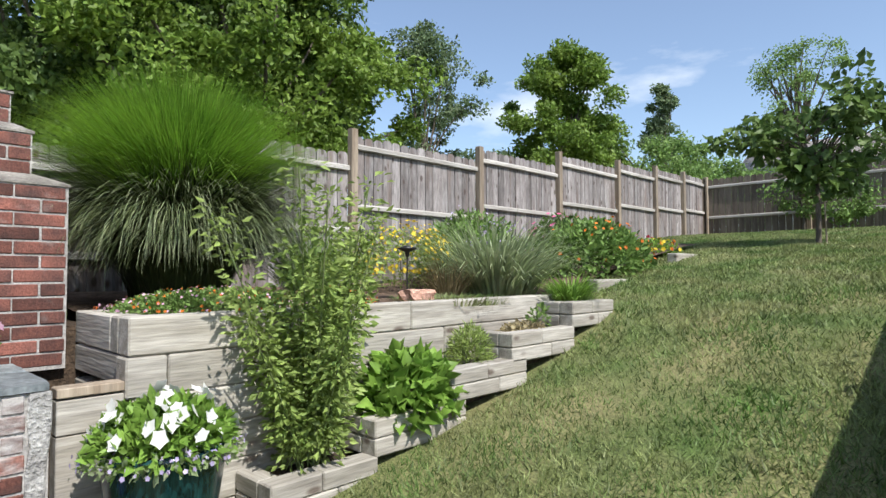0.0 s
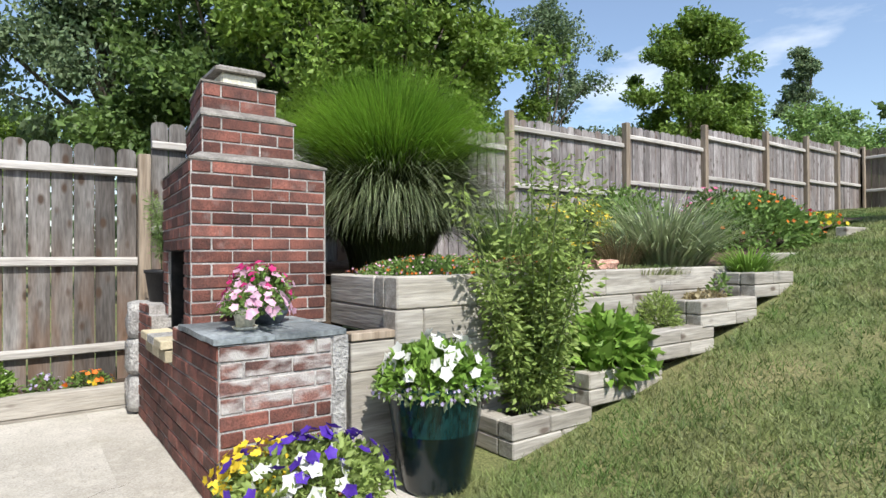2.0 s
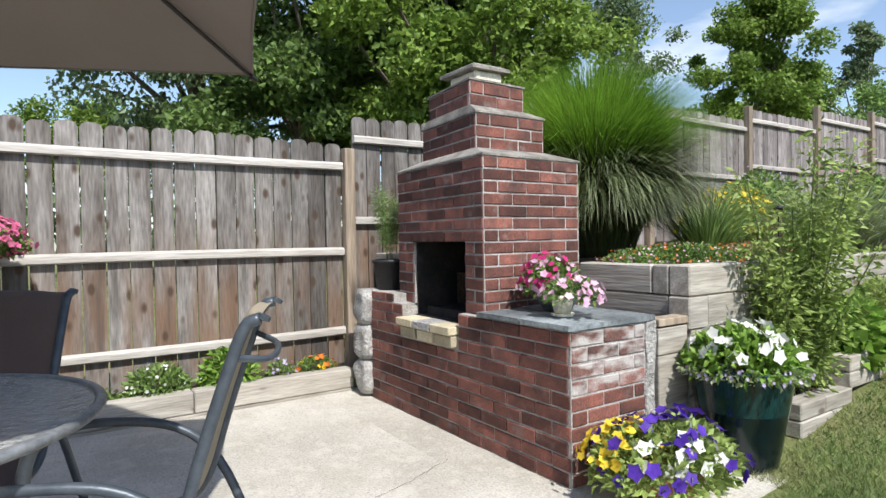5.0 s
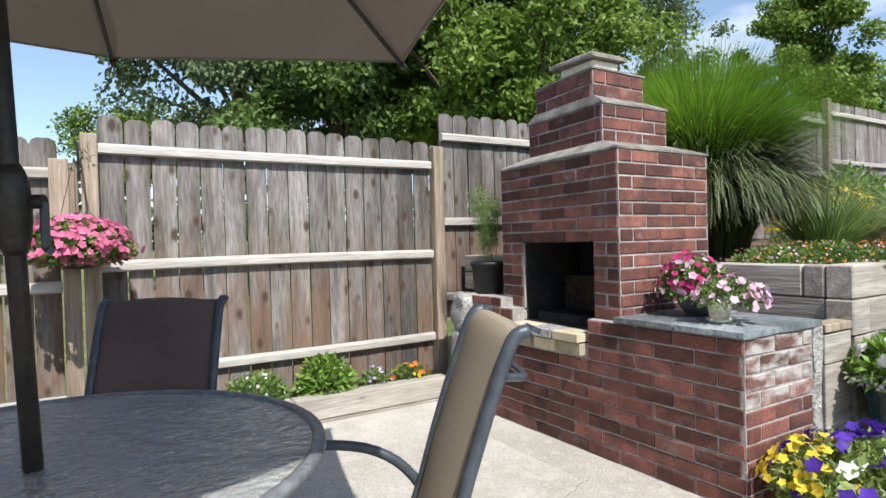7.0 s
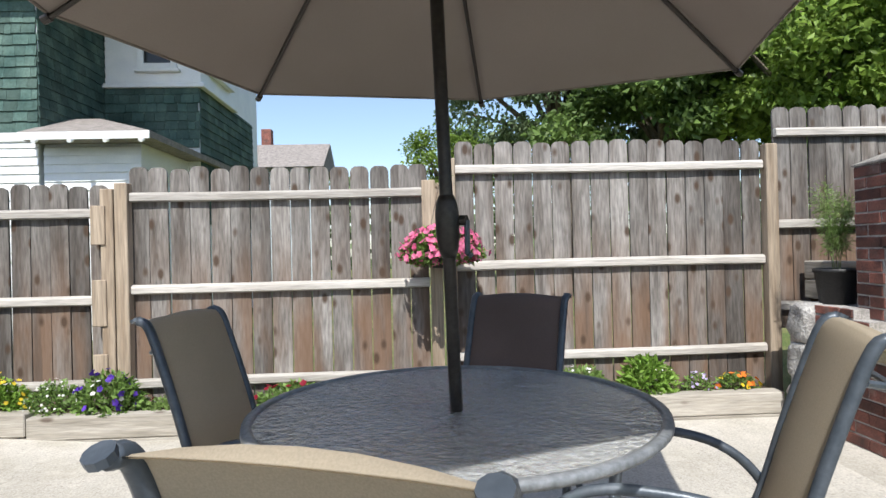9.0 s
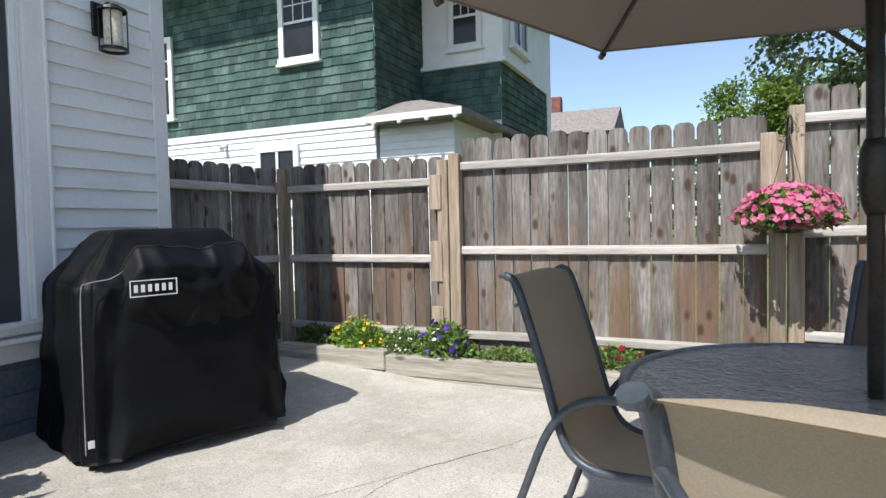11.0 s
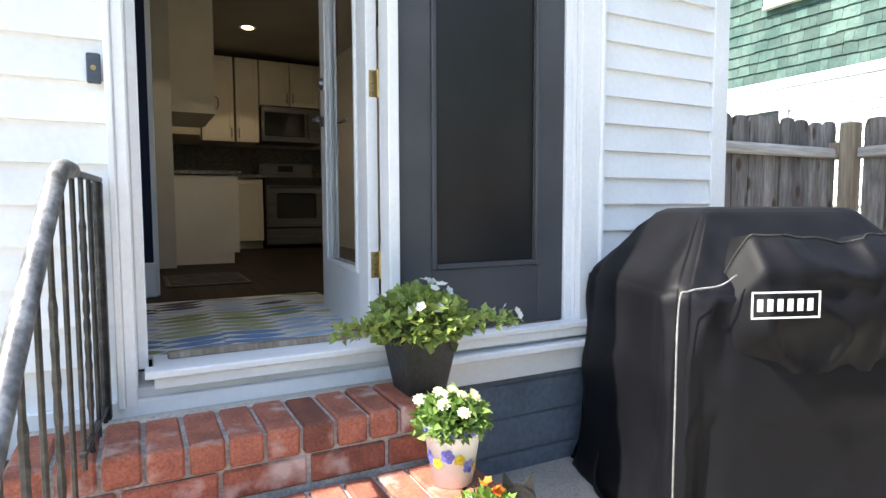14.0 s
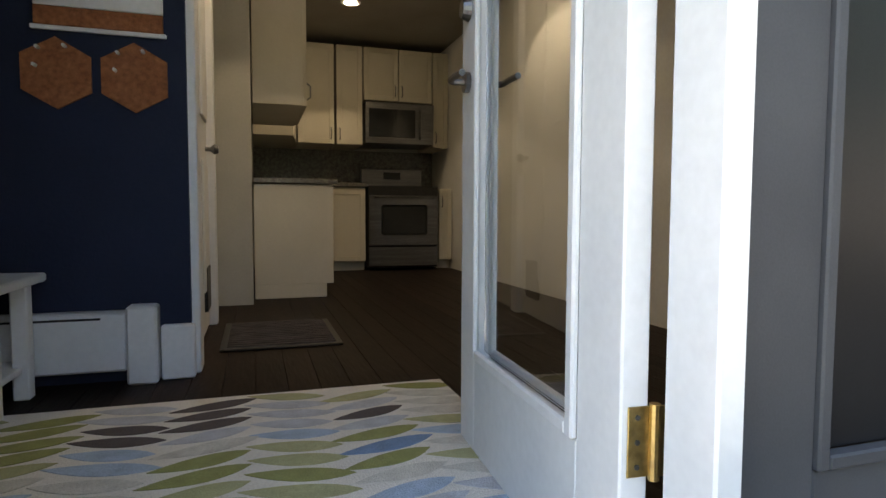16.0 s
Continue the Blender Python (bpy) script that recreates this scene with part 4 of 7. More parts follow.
for r in range(22):
    z = 0.74 + r * 0.117
    clapboard(-3.80, -3.095, z, house)
    clapboard(-1.236, 4.0, z, house)
    if z > DZ1 + 0.14:
        clapboard(-3.09, -1.25, z, house)
for name, a in (("corner_board", (-3.905, -3.80, HY, HY + 0.028, 0.62, 3.35)), ("water_table", (-3.90, 4.0, HY, HY + 0.03, 0.50, 0.62)), ("drip_ledge", (-3.91, -2.16, HY, HY + 0.085, 0.605, 0.632)),
                ("door_casing", (-3.085, DX0 - 0.002, HY, HY + 0.032, 0.645, DZ1 + 0.12)), ("door_casing", (DX1 + 0.002, -1.256, HY, HY + 0.032, 0.60, DZ1 + 0.12)),
                ("door_casing", (DX0, DX1, HY, HY + 0.032, DZ1, DZ1 + 0.12)), ("back_band", (-3.105, -3.085, HY, HY + 0.045, 0.645, DZ1 + 0.14)), ("back_band", (-1.256, -1.236, HY, HY + 0.045, 0.60, DZ1 + 0.14)),
                ("threshold", (-3.10, -1.335, HY - 0.20, HY + 0.055, DZ0 - 0.05, DZ0)), ("sill_nose", (-3.12, -1.31, HY + 0.0, HY + 0.075, DZ0 - 0.012, DZ0 + 0.012)),
                ("jamb", (DX0, DX0 + 0.035, HY - 0.19, HY - 0.02, DZ0, DZ1)), ("jamb", (DX1 - 0.03, DX1, HY - 0.19, HY - 0.02, DZ0, DZ1)), ("mullion", (-2.166, -2.124, HY - 0.10, HY - 0.005, DZ0, DZ1)), ("head_jamb", (DX0, DX1, HY - 0.19, HY - 0.02, DZ1 - 0.03, DZ1))):
    part(name, boxed(*a, 0.004), M_WHITE, house)
# wood strip of the threshold
part("threshold_strip", boxed(-2.08, -1.38, HY - 0.15, HY - 0.115, DZ0 + 0.001, DZ0 + 0.022, 0.003), M_POST, house, "bare wood threshold strip")

# closed screened leaf
scr = thing("screen_door", "closed grey screened door leaf in white frame", "door", kind="structure")
SY = HY - 0.035
for a in ((-2.943, -2.815, SY - 0.03, SY, DZ0 + 0.01, DZ1 - 0.03), (-2.31, -2.169, SY - 0.03, SY, DZ0 + 0.01, DZ1 - 0.03), (-2.815, -2.31, SY - 0.03, SY, DZ0 + 0.01, 0.955), (-2.815, -2.31, SY - 0.03, SY, 2.62, DZ1 - 0.03)):
    part("frame_board", boxed(*a, 0.003), M_SCREEN, scr)
for a in ((-2.815, -2.795, SY - 0.015, SY + 0.008, 0.955, 2.62), (-2.33, -2.31, SY - 0.015, SY + 0.008, 0.955, 2.62), (-2.795, -2.33, SY - 0.015, SY + 0.008, 0.955, 0.975), (-2.795, -2.33, SY - 0.015, SY + 0.008, 2.60, 2.62)):
    part("bead", boxed(*a, 0.003), M_SCREEN, scr)
part("screen_mesh", boxed(-2.796, -2.329, SY - 0.022, SY - 0.016, 0.974, 2.601, 0.001), M_MESH, scr, "dark insect mesh over glass")

# open glazed leaf, swung inwards
leaf = thing("glazed_door", "open white glazed patio door with brass hinges", "door", (-2.135, HY - 0.14, 0), 0, kind="structure")
leaf.matrix_world = pose(-2.136, HY - 0.145, 0, 0, 0, -93.5)
W, T = 0.80, 0.044
for a in ((0.0, 0.13, 0, T, 0.675, DZ1 - 0.03), (W - 0.12, W, 0, T, 0.675, DZ1 - 0.03), (0.13, W - 0.12, 0, T, 0.675, 0.93), (0.13, W - 0.12, 0, T, 2.62, DZ1 - 0.03)):
    part("door_rail", boxed(*a, 0.003), M_WHITE, leaf)
for y0, y1 in ((-0.010, 0.004), (T - 0.004, T + 0.010)):
    for a in ((0.13, 0.155, 0.93, 2.62), (W - 0.145, W - 0.12, 0.93, 2.62), (0.155, W - 0.145, 0.93, 0.955), (0.155, W - 0.145, 2.595, 2.62)):
        part("glazing_bead", boxed(a[0], a[1], y0, y1, a[2], a[3], 0.004), M_WHITE, leaf)
pane = part("pane", boxed(0.150, W - 0.140, 0.018, 0.024, 0.95, 2.60, 0.001), M_GLASS, leaf, "clear glass")
pane.visible_shadow = False
for z in (0.975, 1.665, 2.42):
    h = part("hinge", box(boxed(-0.004, -0.001, 0.0, 0.034, z - 0.05, z + 0.05, 0.001), -0.007, -0.004, -0.042, -0.01, z - 0.05, z + 0.05), M_BRASS, leaf, "brass butt hinge")
    part("knuckle", tube(bmesh.new(), [(-0.007, -0.005, z - 0.054), (-0.007, -0.005, z + 0.054)], 0.008, 10), M_BRASS, h)
    bm = bmesh.new()
    for dz in (-0.035, 0.0, 0.035):
        tube(bm, [(-0.003, 0.02, z + dz), (-0.006, 0.02, z + dz)], 0.004, 8)
    part("screws", bm, M_CHROME, h)
for y in (-0.001, T + 0.001):
    s = -1 if y < 0 else 1
    hd = part("door_handle", tube(bmesh.new(), [(W - 0.06, y, 1.62), (W - 0.06, y + s * 0.012, 1.62)], 0.026, 16), M_CHROME, leaf, "chrome lever handle")
    part("lever", tube(bmesh.new(), curve_pts([(W - 0.06, y + s * 0.01, 1.62), (W - 0.06, y + s * 0.045, 1.62), (W - 0.10, y + s * 0.05, 1.622), (W - 0.17, y + s * 0.048, 1.618)], 4), 0.008, 8), M_CHROME, hd)
    part("deadbolt", tube(bmesh.new(), [(W - 0.06, y, 1.80), (W - 0.06, y + s * 0.02, 1.80)], [0.03, 0.022], 16), M_CHROME, leaf, "chrome deadbolt")

# wall lantern
lan = thing("wall_lantern", "black metal cage wall lantern on white siding", "lantern", (-3.44, HY + 0.02, 2.26))
part("backplate", boxed(-0.055, 0.055, 0, 0.02, 0.10, 0.30, 0.004), M_BLACK, lan)
part("arm", tube(bmesh.new(), curve_pts([(0, 0.02, 0.24), (0, 0.07, 0.29), (0, 0.11, 0.28)], 5), 0.009, 8), M_BLACK, lan)
cage = part("cage", lathe(bmesh.new(), [(0.0, 0.275), (0.045, 0.27), (0.055, 0.255), (0.078, 0.25), (0.082, 0.235), (0.076, 0.232)], 24, (0, 0.12, 0)), M_BLACK, lan)
bm = bmesh.new()
for k in range(4):
    a = math.pi / 4 + k * math.pi / 2
    tube(bm, [(0.076 * math.cos(a), 0.12 + 0.076 * math.sin(a), 0.235), (0.076 * math.cos(a), 0.12 + 0.076 * math.sin(a), 0.015)], 0.0045, 6)
part("bars", bm, M_BLACK, lan)
part("base_ring", lathe(bmesh.new(), [(0.068, 0.0), (0.082, 0.0), (0.082, 0.018), (0.068, 0.018), (0.068, 0.0)], 24, (0, 0.12, 0)), M_BLACK, lan)
gl = part("glass_cylinder", lathe(bmesh.new(), [(0.052, 0.02), (0.052, 0.235)], 24, (0, 0.12, 0)), M_CREAM, lan, "frosted white glass cylinder", soft=True)
# door chime
bell = thing("doorbell", "small grey doorbell plate on white siding", "doorbell", (-1.212, HY + 0.027, 1.55))
part("plate", boxed(-0.018, 0.018, 0, 0.014, 0, 0.085, 0.004), M_FRAMEMETAL, bell)
part("button", tube(bmesh.new(), [(0, 0.014, 0.043), (0, 0.019, 0.043)], 0.007, 12), M_BRASS, bell)

# ---- brick steps ----
random.seed(8)
steps = thing("brick_steps", "three red brick steps with pale mortar joints", "steps", kind="structure")
ST = ((-2.20, -1.00, -5.77, HY + 0.03, 0.585), (-2.21, -1.00, -5.50, -5.77, 0.40), (-2.22, -1.00, -5.14, -5.50, 0.215))
for x0, x1, yf, yb, top in ST:
    part("core", boxed(x0 + 0.006, x1, min(yf, yb) - 0.006 if yf > yb else yb, max(yf, yb) - 0.018, 0.0, top - 0.014, 0.003), M_MORTAR, steps)
for k, (x0, x1, yf, yb, top) in enumerate(ST):
    depth = abs(yf - yb)
    n = 12
    pw = (x1 - x0) / n
    for i in range(n):
        xa = x0 + i * pw
        ln = min(depth, 0.26)
        b = part("brick", boxed(-pw / 2 + 0.006, pw / 2 - 0.006, -ln, 0.0, -0.085, 0.0, 0.007), M_BRICK_NEW, steps)
        b.matrix_basis = pose(xa + pw / 2, yf, top + random.uniform(-0.004, 0.003), random.uniform(-0.6, 0.6), random.uniform(-0.6, 0.6), 0)
    if depth > 0.3:
        part("concrete_strip", boxed(x0, x1, yb + 0.01, yf - 0.27, top - 0.05, top - 0.008, 0.004), M_CONC, steps, "grey concrete strip at the wall")
    lo = ST[k + 1][4] if k < 2 else 0.07
    m = 5
    for i in range(m):
        pw = (x1 - x0) / m
        b = part("brick", boxed(-pw / 2 + 0.006, pw / 2 - 0.006, -0.10, 0.0, lo - top + 0.006, -0.096, 0.006), M_BRICK_NEW, steps)
        b.matrix_basis = pose(x0 + pw * (i + 0.5), yf - 0.008 + random.uniform(-0.003, 0.003), top)
    # west end
    nb = 2 if depth > 0.3 else 1
    for i in range(nb):
        ln = depth / nb
        for zz in range(max(1, round((top - 0.095) / 0.09))):
            b = part("brick", boxed(0, 0.09, -ln / 2 + 0.006, ln / 2 - 0.006, 0.006, 0.082, 0.005), M_BRICK_NEW, steps)
            b.matrix_basis = pose(x0 + random.uniform(-0.002, 0.002), max(yf, yb) - ln * (i + 0.5), 0.02 + zz * 0.09)

# ---- iron handrail ----
M_RAILWORN = mat("worn_silver_iron", (0.10, 0.10, 0.10), (0.34, 0.34, 0.34), scale=18, rough=0.38, bump=0.4, fine=70, metal=0.7, grit=0.3, dist=0.004)
hr = thing("handrail", "black wrought-iron handrail with twisted balusters and worn top", "handrail")
hr.matrix_world = pose(-1.21, -6.10, 0, 0, 0, -5.0)


def on_rail(y):
    return y + 6.10


part("top_rail", tube(bmesh.new(), curve_pts([(0, on_rail(-4.75), 0.60), (0, on_rail(-5.0), 0.80), (0, on_rail(-5.25), 1.01), (0, on_rail(-5.50), 1.21), (0, on_rail(-5.60), 1.275), (0, on_rail(-5.66), 1.285), (0, on_rail(-5.72), 1.283)], 5), 0.019, 14), M_RAILWORN, hr, "worn silvery rail", soft=True)
part("flat_rail", boxed(-0.012, 0.012, on_rail(-6.10), on_rail(-5.70), 1.272, 1.286, 0.003), M_IRON, hr)


def baluster(y, z0, top, twisted):
    n = 40
    pts = [(0, on_rail(y), z0 + (top - z0) * i / n) for i in range(n + 1)]
    part("baluster", tube(bmesh.new(), pts, [0.0065 + (0.0030 * abs(math.sin(i * 1.1)) if twisted and 6 < i < n - 6 else 0) for i in range(n + 1)], 6), M_IRON, hr)


for k in range(4):
    baluster(-5.72 - 0.11 * k, 0.585, 1.275, k % 2)
for k, y in enumerate((-5.60, -5.48, -5.36, -5.24, -5.11, -4.98, -4.86)):
    z0 = 0.40 if y < -5.5 else 0.215 if y < -5.14 else 0.05
    baluster(y, z0, 1.275 if y < -5.59 else 1.285 + (y + 5.60) * -0.80 - 0.015, k % 2)
part("newel", boxed(-0.012, 0.012, on_rail(-4.77), on_rail(-4.746), 0.03, 0.61, 0.003), M_IRON, hr)
part("wall_post", boxed(-0.013, 0.013, on_rail(-6.095), on_rail(-6.065), 0.585, 1.272, 0.003), M_IRON, hr, "square black post at the wall")
part("scroll", tube(bmesh.new(), curve_pts([(0, on_rail(-4.75), 0.60), (0, on_rail(-4.715), 0.555), (0, on_rail(-4.735), 0.505), (0, on_rail(-4.775), 0.52), (0, on_rail(-4.765), 0.55)], 6), 0.013, 10), M_RAILWORN, hr, "curled rail end", soft=True)
part("bottom_bar", boxed(-0.008, 0.008, on_rail(-6.10), on_rail(-5.70), 0.62, 0.633, 0.002), M_IRON, hr)

# ---- inside: hall and kitchen ----
bm = bmesh.new()
box(bm, -3.70, 3.8, -12.6, HY - 0.20, FLOOR - 0.12, FLOOR - 0.012)
floor = struct("floor", bm, M_FLOORWOOD, "dark brown plank floor", "floor")
for i in range(42):
    x0 = -3.70 + i * 0.11
    p = part("plank", boxed(x0 + 0.001, x0 + 0.109, -12.5, HY - 0.205, FLOOR - 0.011, FLOOR, 0.001), M_FLOORWOOD, floor)
CZ = 3.15
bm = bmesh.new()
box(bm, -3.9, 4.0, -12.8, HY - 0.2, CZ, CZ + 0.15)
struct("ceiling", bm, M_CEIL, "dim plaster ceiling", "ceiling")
bm = bmesh.new()
box(bm, -1.385, 3.8, -8.15, -7.97, FLOOR, CZ)
struct("wall_navy", bm, M_NAVY, "navy blue hall wall", "wall")
bm = bmesh.new()
box(bm, -1.60, -1.22, -12.6, -9.7, FLOOR, CZ)
box(bm, -1.38, -1.22, -9.05, -8.15, 2.75, CZ)
box(bm, -1.38, -1.22, -9.7, -9.05, FLOOR, CZ)
struct("wall_east_kitchen", bm, M_INWALL, "pale kitchen side wall", "wall")
bm = bmesh.new()
box(bm, -3.9, 4.0, -12.8, -12.6, FLOOR - 0.1, CZ)
struct("wall_south", bm, M_INWALL, "kitchen back wall", "wall")
bm = bmesh.new()
box(bm, 3.8, 4.0, -12.6, HY - 0.2, FLOOR - 0.1, CZ)
struct("wall_east", bm, M_INWALL, "hall end wall", "wall")
# side door in the kitchen wall
sd = thing("panel_door", "white panelled side door with casing and small pet flap", "door", kind="structure")
for a in ((-1.415, -1.36, -8.12, -8.00, FLOOR, 2.85), (-1.415, -1.36, -9.12, -9.02, FLOOR, 2.85), (-1.415, -1.36, -9.12, -8.00, 2.75, 2.87)):
    part("casing", boxed(*a, 0.005), M_WHITE, sd)
part("slab", boxed(-1.375, -1.335, -9.02, -8.12, FLOOR + 0.01, 2.75, 0.004), M_WHITE, sd)
for y0, y1 in ((-8.50, -8.22), (-8.92, -8.64)):
    for z0, z1 in ((0.90, 1.55), (1.75, 2.60)):
        part("panel", boxed(-1.388, -1.372, y0, y1, z0, z1, 0.008), M_WHITE, sd)
part("knob", tube(bmesh.new(), [(-1.37, -8.93, 1.62), (-1.40, -8.93, 1.62), (-1.42, -8.93, 1.62), (-1.44, -8.93, 1.62)], [0.012, 0.012, 0.028, 0.02], 12), M_CHROME, sd, "metal door knob")
part("flap", boxed(-1.392, -1.374, -8.90, -8.70, 0.80, 1.02, 0.004), M_BLACK, sd, "dark pet flap")
tagged(part("baseboard", boxed(-1.40, -1.285, -7.972, -7.93, FLOOR, FLOOR + 0.20, 0.006), M_WHITE, None), "white baseboard at the wall end", "baseboard", kind="structure")
bh = thing("baseboard_heater", "white metal baseboard heater along navy wall", "heater", (-1.30, -7.97, FLOOR))
part("cover", boxed(0.12, 2.6, 0.0, 0.07, 0.05, 0.26, 0.008), M_WHITE, bh)
part("end_cap", boxed(0.02, 0.12, 0.0, 0.085, 0.0, 0.28, 0.008), M_WHITE, bh)
part("slot", boxed(0.2, 2.55, 0.055, 0.072, 0.235, 0.243, 0.001), M_BLACK, bh)
for x in (-0.977, -1.219):
    bm = bmesh.new()
    prism(bm, [(0.122 * math.sin(k * math.pi / 3), 0.122 * math.cos(k * math.pi / 3)) for k in range(6)], 0, 0.012, pose(x, -7.955, 1.765, 90, 0, 0))
    hx = tagged(part("hexagon_tile", bm, M_COPPER, None), "orange cork hexagon pinned to the navy wall", "pinboard")
    bm = bmesh.new()
    for dx, dz in ((-0.03, 0.09), (0.05, 0.08), (0.06, 0.02)):
        tube(bm, [(x + dx, -7.955, 1.765 + dz), (x + dx, -7.93, 1.765 + dz)], 0.006, 8)
    part("pins", bm, M_TAG, hx)
cal = thing("wall_calendar", "white wall board with orange lower band", "board", (-1.115, -7.965, 1.915))
part("sheet", boxed(-0.20, 0.20, 0, 0.012, 0.075, 0.45, 0.002), M_WHITE, cal)
part("lower_band", boxed(-0.20, 0.20, 0, 0.014, 0.01, 0.073, 0.002), M_COPPER, cal)
part("edge", boxed(-0.21, 0.21, 0, 0.016, -0.006, 0.008, 0.002), M_WHITE, cal)
bench = thing("shoe_bench", "white wooden shoe bench with lower shelf", "bench", (-0.315, -7.73, FLOOR))
part("seat", boxed(-0.62, 0.6, -0.2, 0.2, 0.375, 0.405, 0.006), M_WHITE, bench)
part("apron", boxed(-0.58, 0.56, 0.12, 0.145, 0.295, 0.375, 0.004), M_WHITE, bench)
part("shelf", boxed(-0.58, 0.56, -0.17, 0.17, 0.09, 0.11, 0.004), M_WHITE, bench)
for x in (-0.60, 0.55):
    for y in (-0.12, 0.14):
        part("leg", boxed(x, x + 0.05, y, y + 0.05, 0, 0.375, 0.005), M_WHITE, bench)


def shoe(at, turn, m, label):
    ob = thing("shoe", label, "shoe", at, turn)
    bm = bmesh.new()
    bmesh.ops.create_icosphere(bm, subdivisions=3, radius=1)
    for v in bm.verts:
        t = (v.co.x + 1) / 2
        v.co = Vector((v.co.x * 0.135, v.co.y * 0.045, max(v.co.z, -0.3) * (0.075 - 0.045 * t) + 0.035))
    part("upper", bm, m, ob, soft=True)
    bm = bmesh.new()
    prism(bm, [(0.138 * math.cos(a), 0.048 * math.sin(a)) for a in (2 * math.pi * k / 20 for k in range(20))], 0, 0.022)
    part("sole", bm, M_TAG, ob)
    part("laces", tube(bmesh.new(), curve_pts([(-0.02, -0.02, 0.092), (0.0, 0.02, 0.09), (0.02, -0.018, 0.082), (0.04, 0.018, 0.074)], 4), 0.003, 6), M_TAG, ob)


shoe((-0.79, -7.68, FLOOR + 0.11), 75, M_GREYPOT, "worn grey and pink sneaker on the bench shelf")
shoe((-0.67, -7.68, FLOOR + 0.11), 80, M_GREYPOT, "worn grey and pink sneaker on the bench shelf")

# rug with leaf motifs
rug = thing("leaf_rug", "pale rug patterned with blue, green and brown leaves", "rug", (0, 0, FLOOR))
part("ground", boxed(-2.25, 0.2, -7.62, HY - 0.22, 0.001, 0.012, 0.003), M_RUG, rug)
RUGC = {}
for key, c in (("blue", (0.15, 0.24, 0.40)), ("sky", (0.32, 0.42, 0.54)), ("green", (0.24, 0.26, 0.10)), ("olive", (0.35, 0.36, 0.20)), ("brown", (0.085, 0.075, 0.075)), ("pale", (0.50, 0.50, 0.46)), ("grey", (0.42, 0.45, 0.49))):
    RUGC[key] = mat("rug_" + key, c, tuple(q * 1.25 for q in c), scale=20, rough=0.95, bump=0.5, fine=220, grit=0.14)
random.seed(3)
# pointed leaves in slanting rows; one colour runs over several neighbours
for col in range(11):
    for row in range(15):
        x = -2.15 + col * 0.222 + random.uniform(-0.008, 0.008)
        y = -7.56 + row * 0.086 + (0.043 if col % 2 else 0) + 0.015 * math.sin(col * 1.7)
        if y > HY - 0.27:
            continue
        zone = noise.noise(Vector((x * 2.1, y * 3.4, 3.3))) * 1.5 + random.uniform(-0.22, 0.22)
        key = ("brown", "grey", "sky", "pale", "olive", "green", "blue")[min(6, max(0, int((zone + 0.75) / 1.5 * 7)))]
        a = (0.26 if col % 2 else -0.20) + random.uniform(-0.05, 0.05)
        L, Wd = 0.126 + random.uniform(-0.012, 0.012), 0.0345
        pts = []
        for k in range(18):
            t = k / 9 if k <= 9 else 2 - k / 9
            px = L * (2 * t - 1)
            py = (Wd if k <= 9 else -Wd) * math.sin(math.pi * t ** 0.85) ** 0.9 + 0.006 * math.sin(math.pi * t)
            pts.append((min(max(x + px * math.cos(a) - py * math.sin(a), -2.245), 0.19), min(max(y + px * math.sin(a) + py * math.cos(a), -7.61), HY - 0.225)))
        b2 = bmesh.new()
        prism(b2, pts[::-1], 0.0122, 0.0140)
        part("leaf_motif", b2, RUGC[key], rug)
dm = thing("doormat", "dark striped woven mat on plank floor", "mat", (-1.72, -8.62, FLOOR))
part("mat", boxed(-0.28, 0.26, -0.36, 0.30, 0.001, 0.012, 0.004), M_BLACK, dm)
for k in range(14):
    part("rib", boxed(-0.25, 0.23, -0.33 + k * 0.044, -0.31 + k * 0.044, 0.012, 0.018, 0.002), M_MAT, dm)


# kitchen units
def unit_front(ob, axis, a0, a1, z0, z1, face, handle):
    """A shaker front with frame and recessed panel; axis x: faces +y at y = face; axis y: faces -x at x = face."""
    def bx(u0, u1, w0, w1, d0, d1):
        return boxed(u0, u1, face + d0, face + d1, w0, w1, 0.002) if axis == "x" else boxed(face - d1, face - d0, u0, u1, w0, w1, 0.002)
    d = part("door", bx(a0 + 0.003, a1 - 0.003, z0 + 0.003, z1 - 0.003, 0.0, 0.014), M_CAB, ob)
    f = 0.055
    for q in ((a0 + 0.003, a0 + f, z0 + 0.003, z1 - 0.003), (a1 - f, a1 - 0.003, z0 + 0.003, z1 - 0.003), (a0 + f, a1 - f, z0 + 0.003, z0 + f), (a0 + f, a1 - f, z1 - f, z1 - 0.003)):
        part("stile", bx(*q, 0.0142, 0.022), M_CAB, d)
    if handle:
        u = a0 + 0.035 if handle == "l" else a1 - 0.035
        w = z0 + 0.05 if z0 > 1.6 else z1 - 0.18
        c = [(u, face + 0.022, w), (u, face + 0.05, w + 0.02), (u, face + 0.05, w + 0.10), (u, face + 0.022, w + 0.12)]
        if axis == "y":
            c = [(face - (q[1] - face), q[0], q[2]) for q in c]
        part("handle", tube(bmesh.new(), c, 0.006, 6), M_CHROME, d, "steel bar handle")


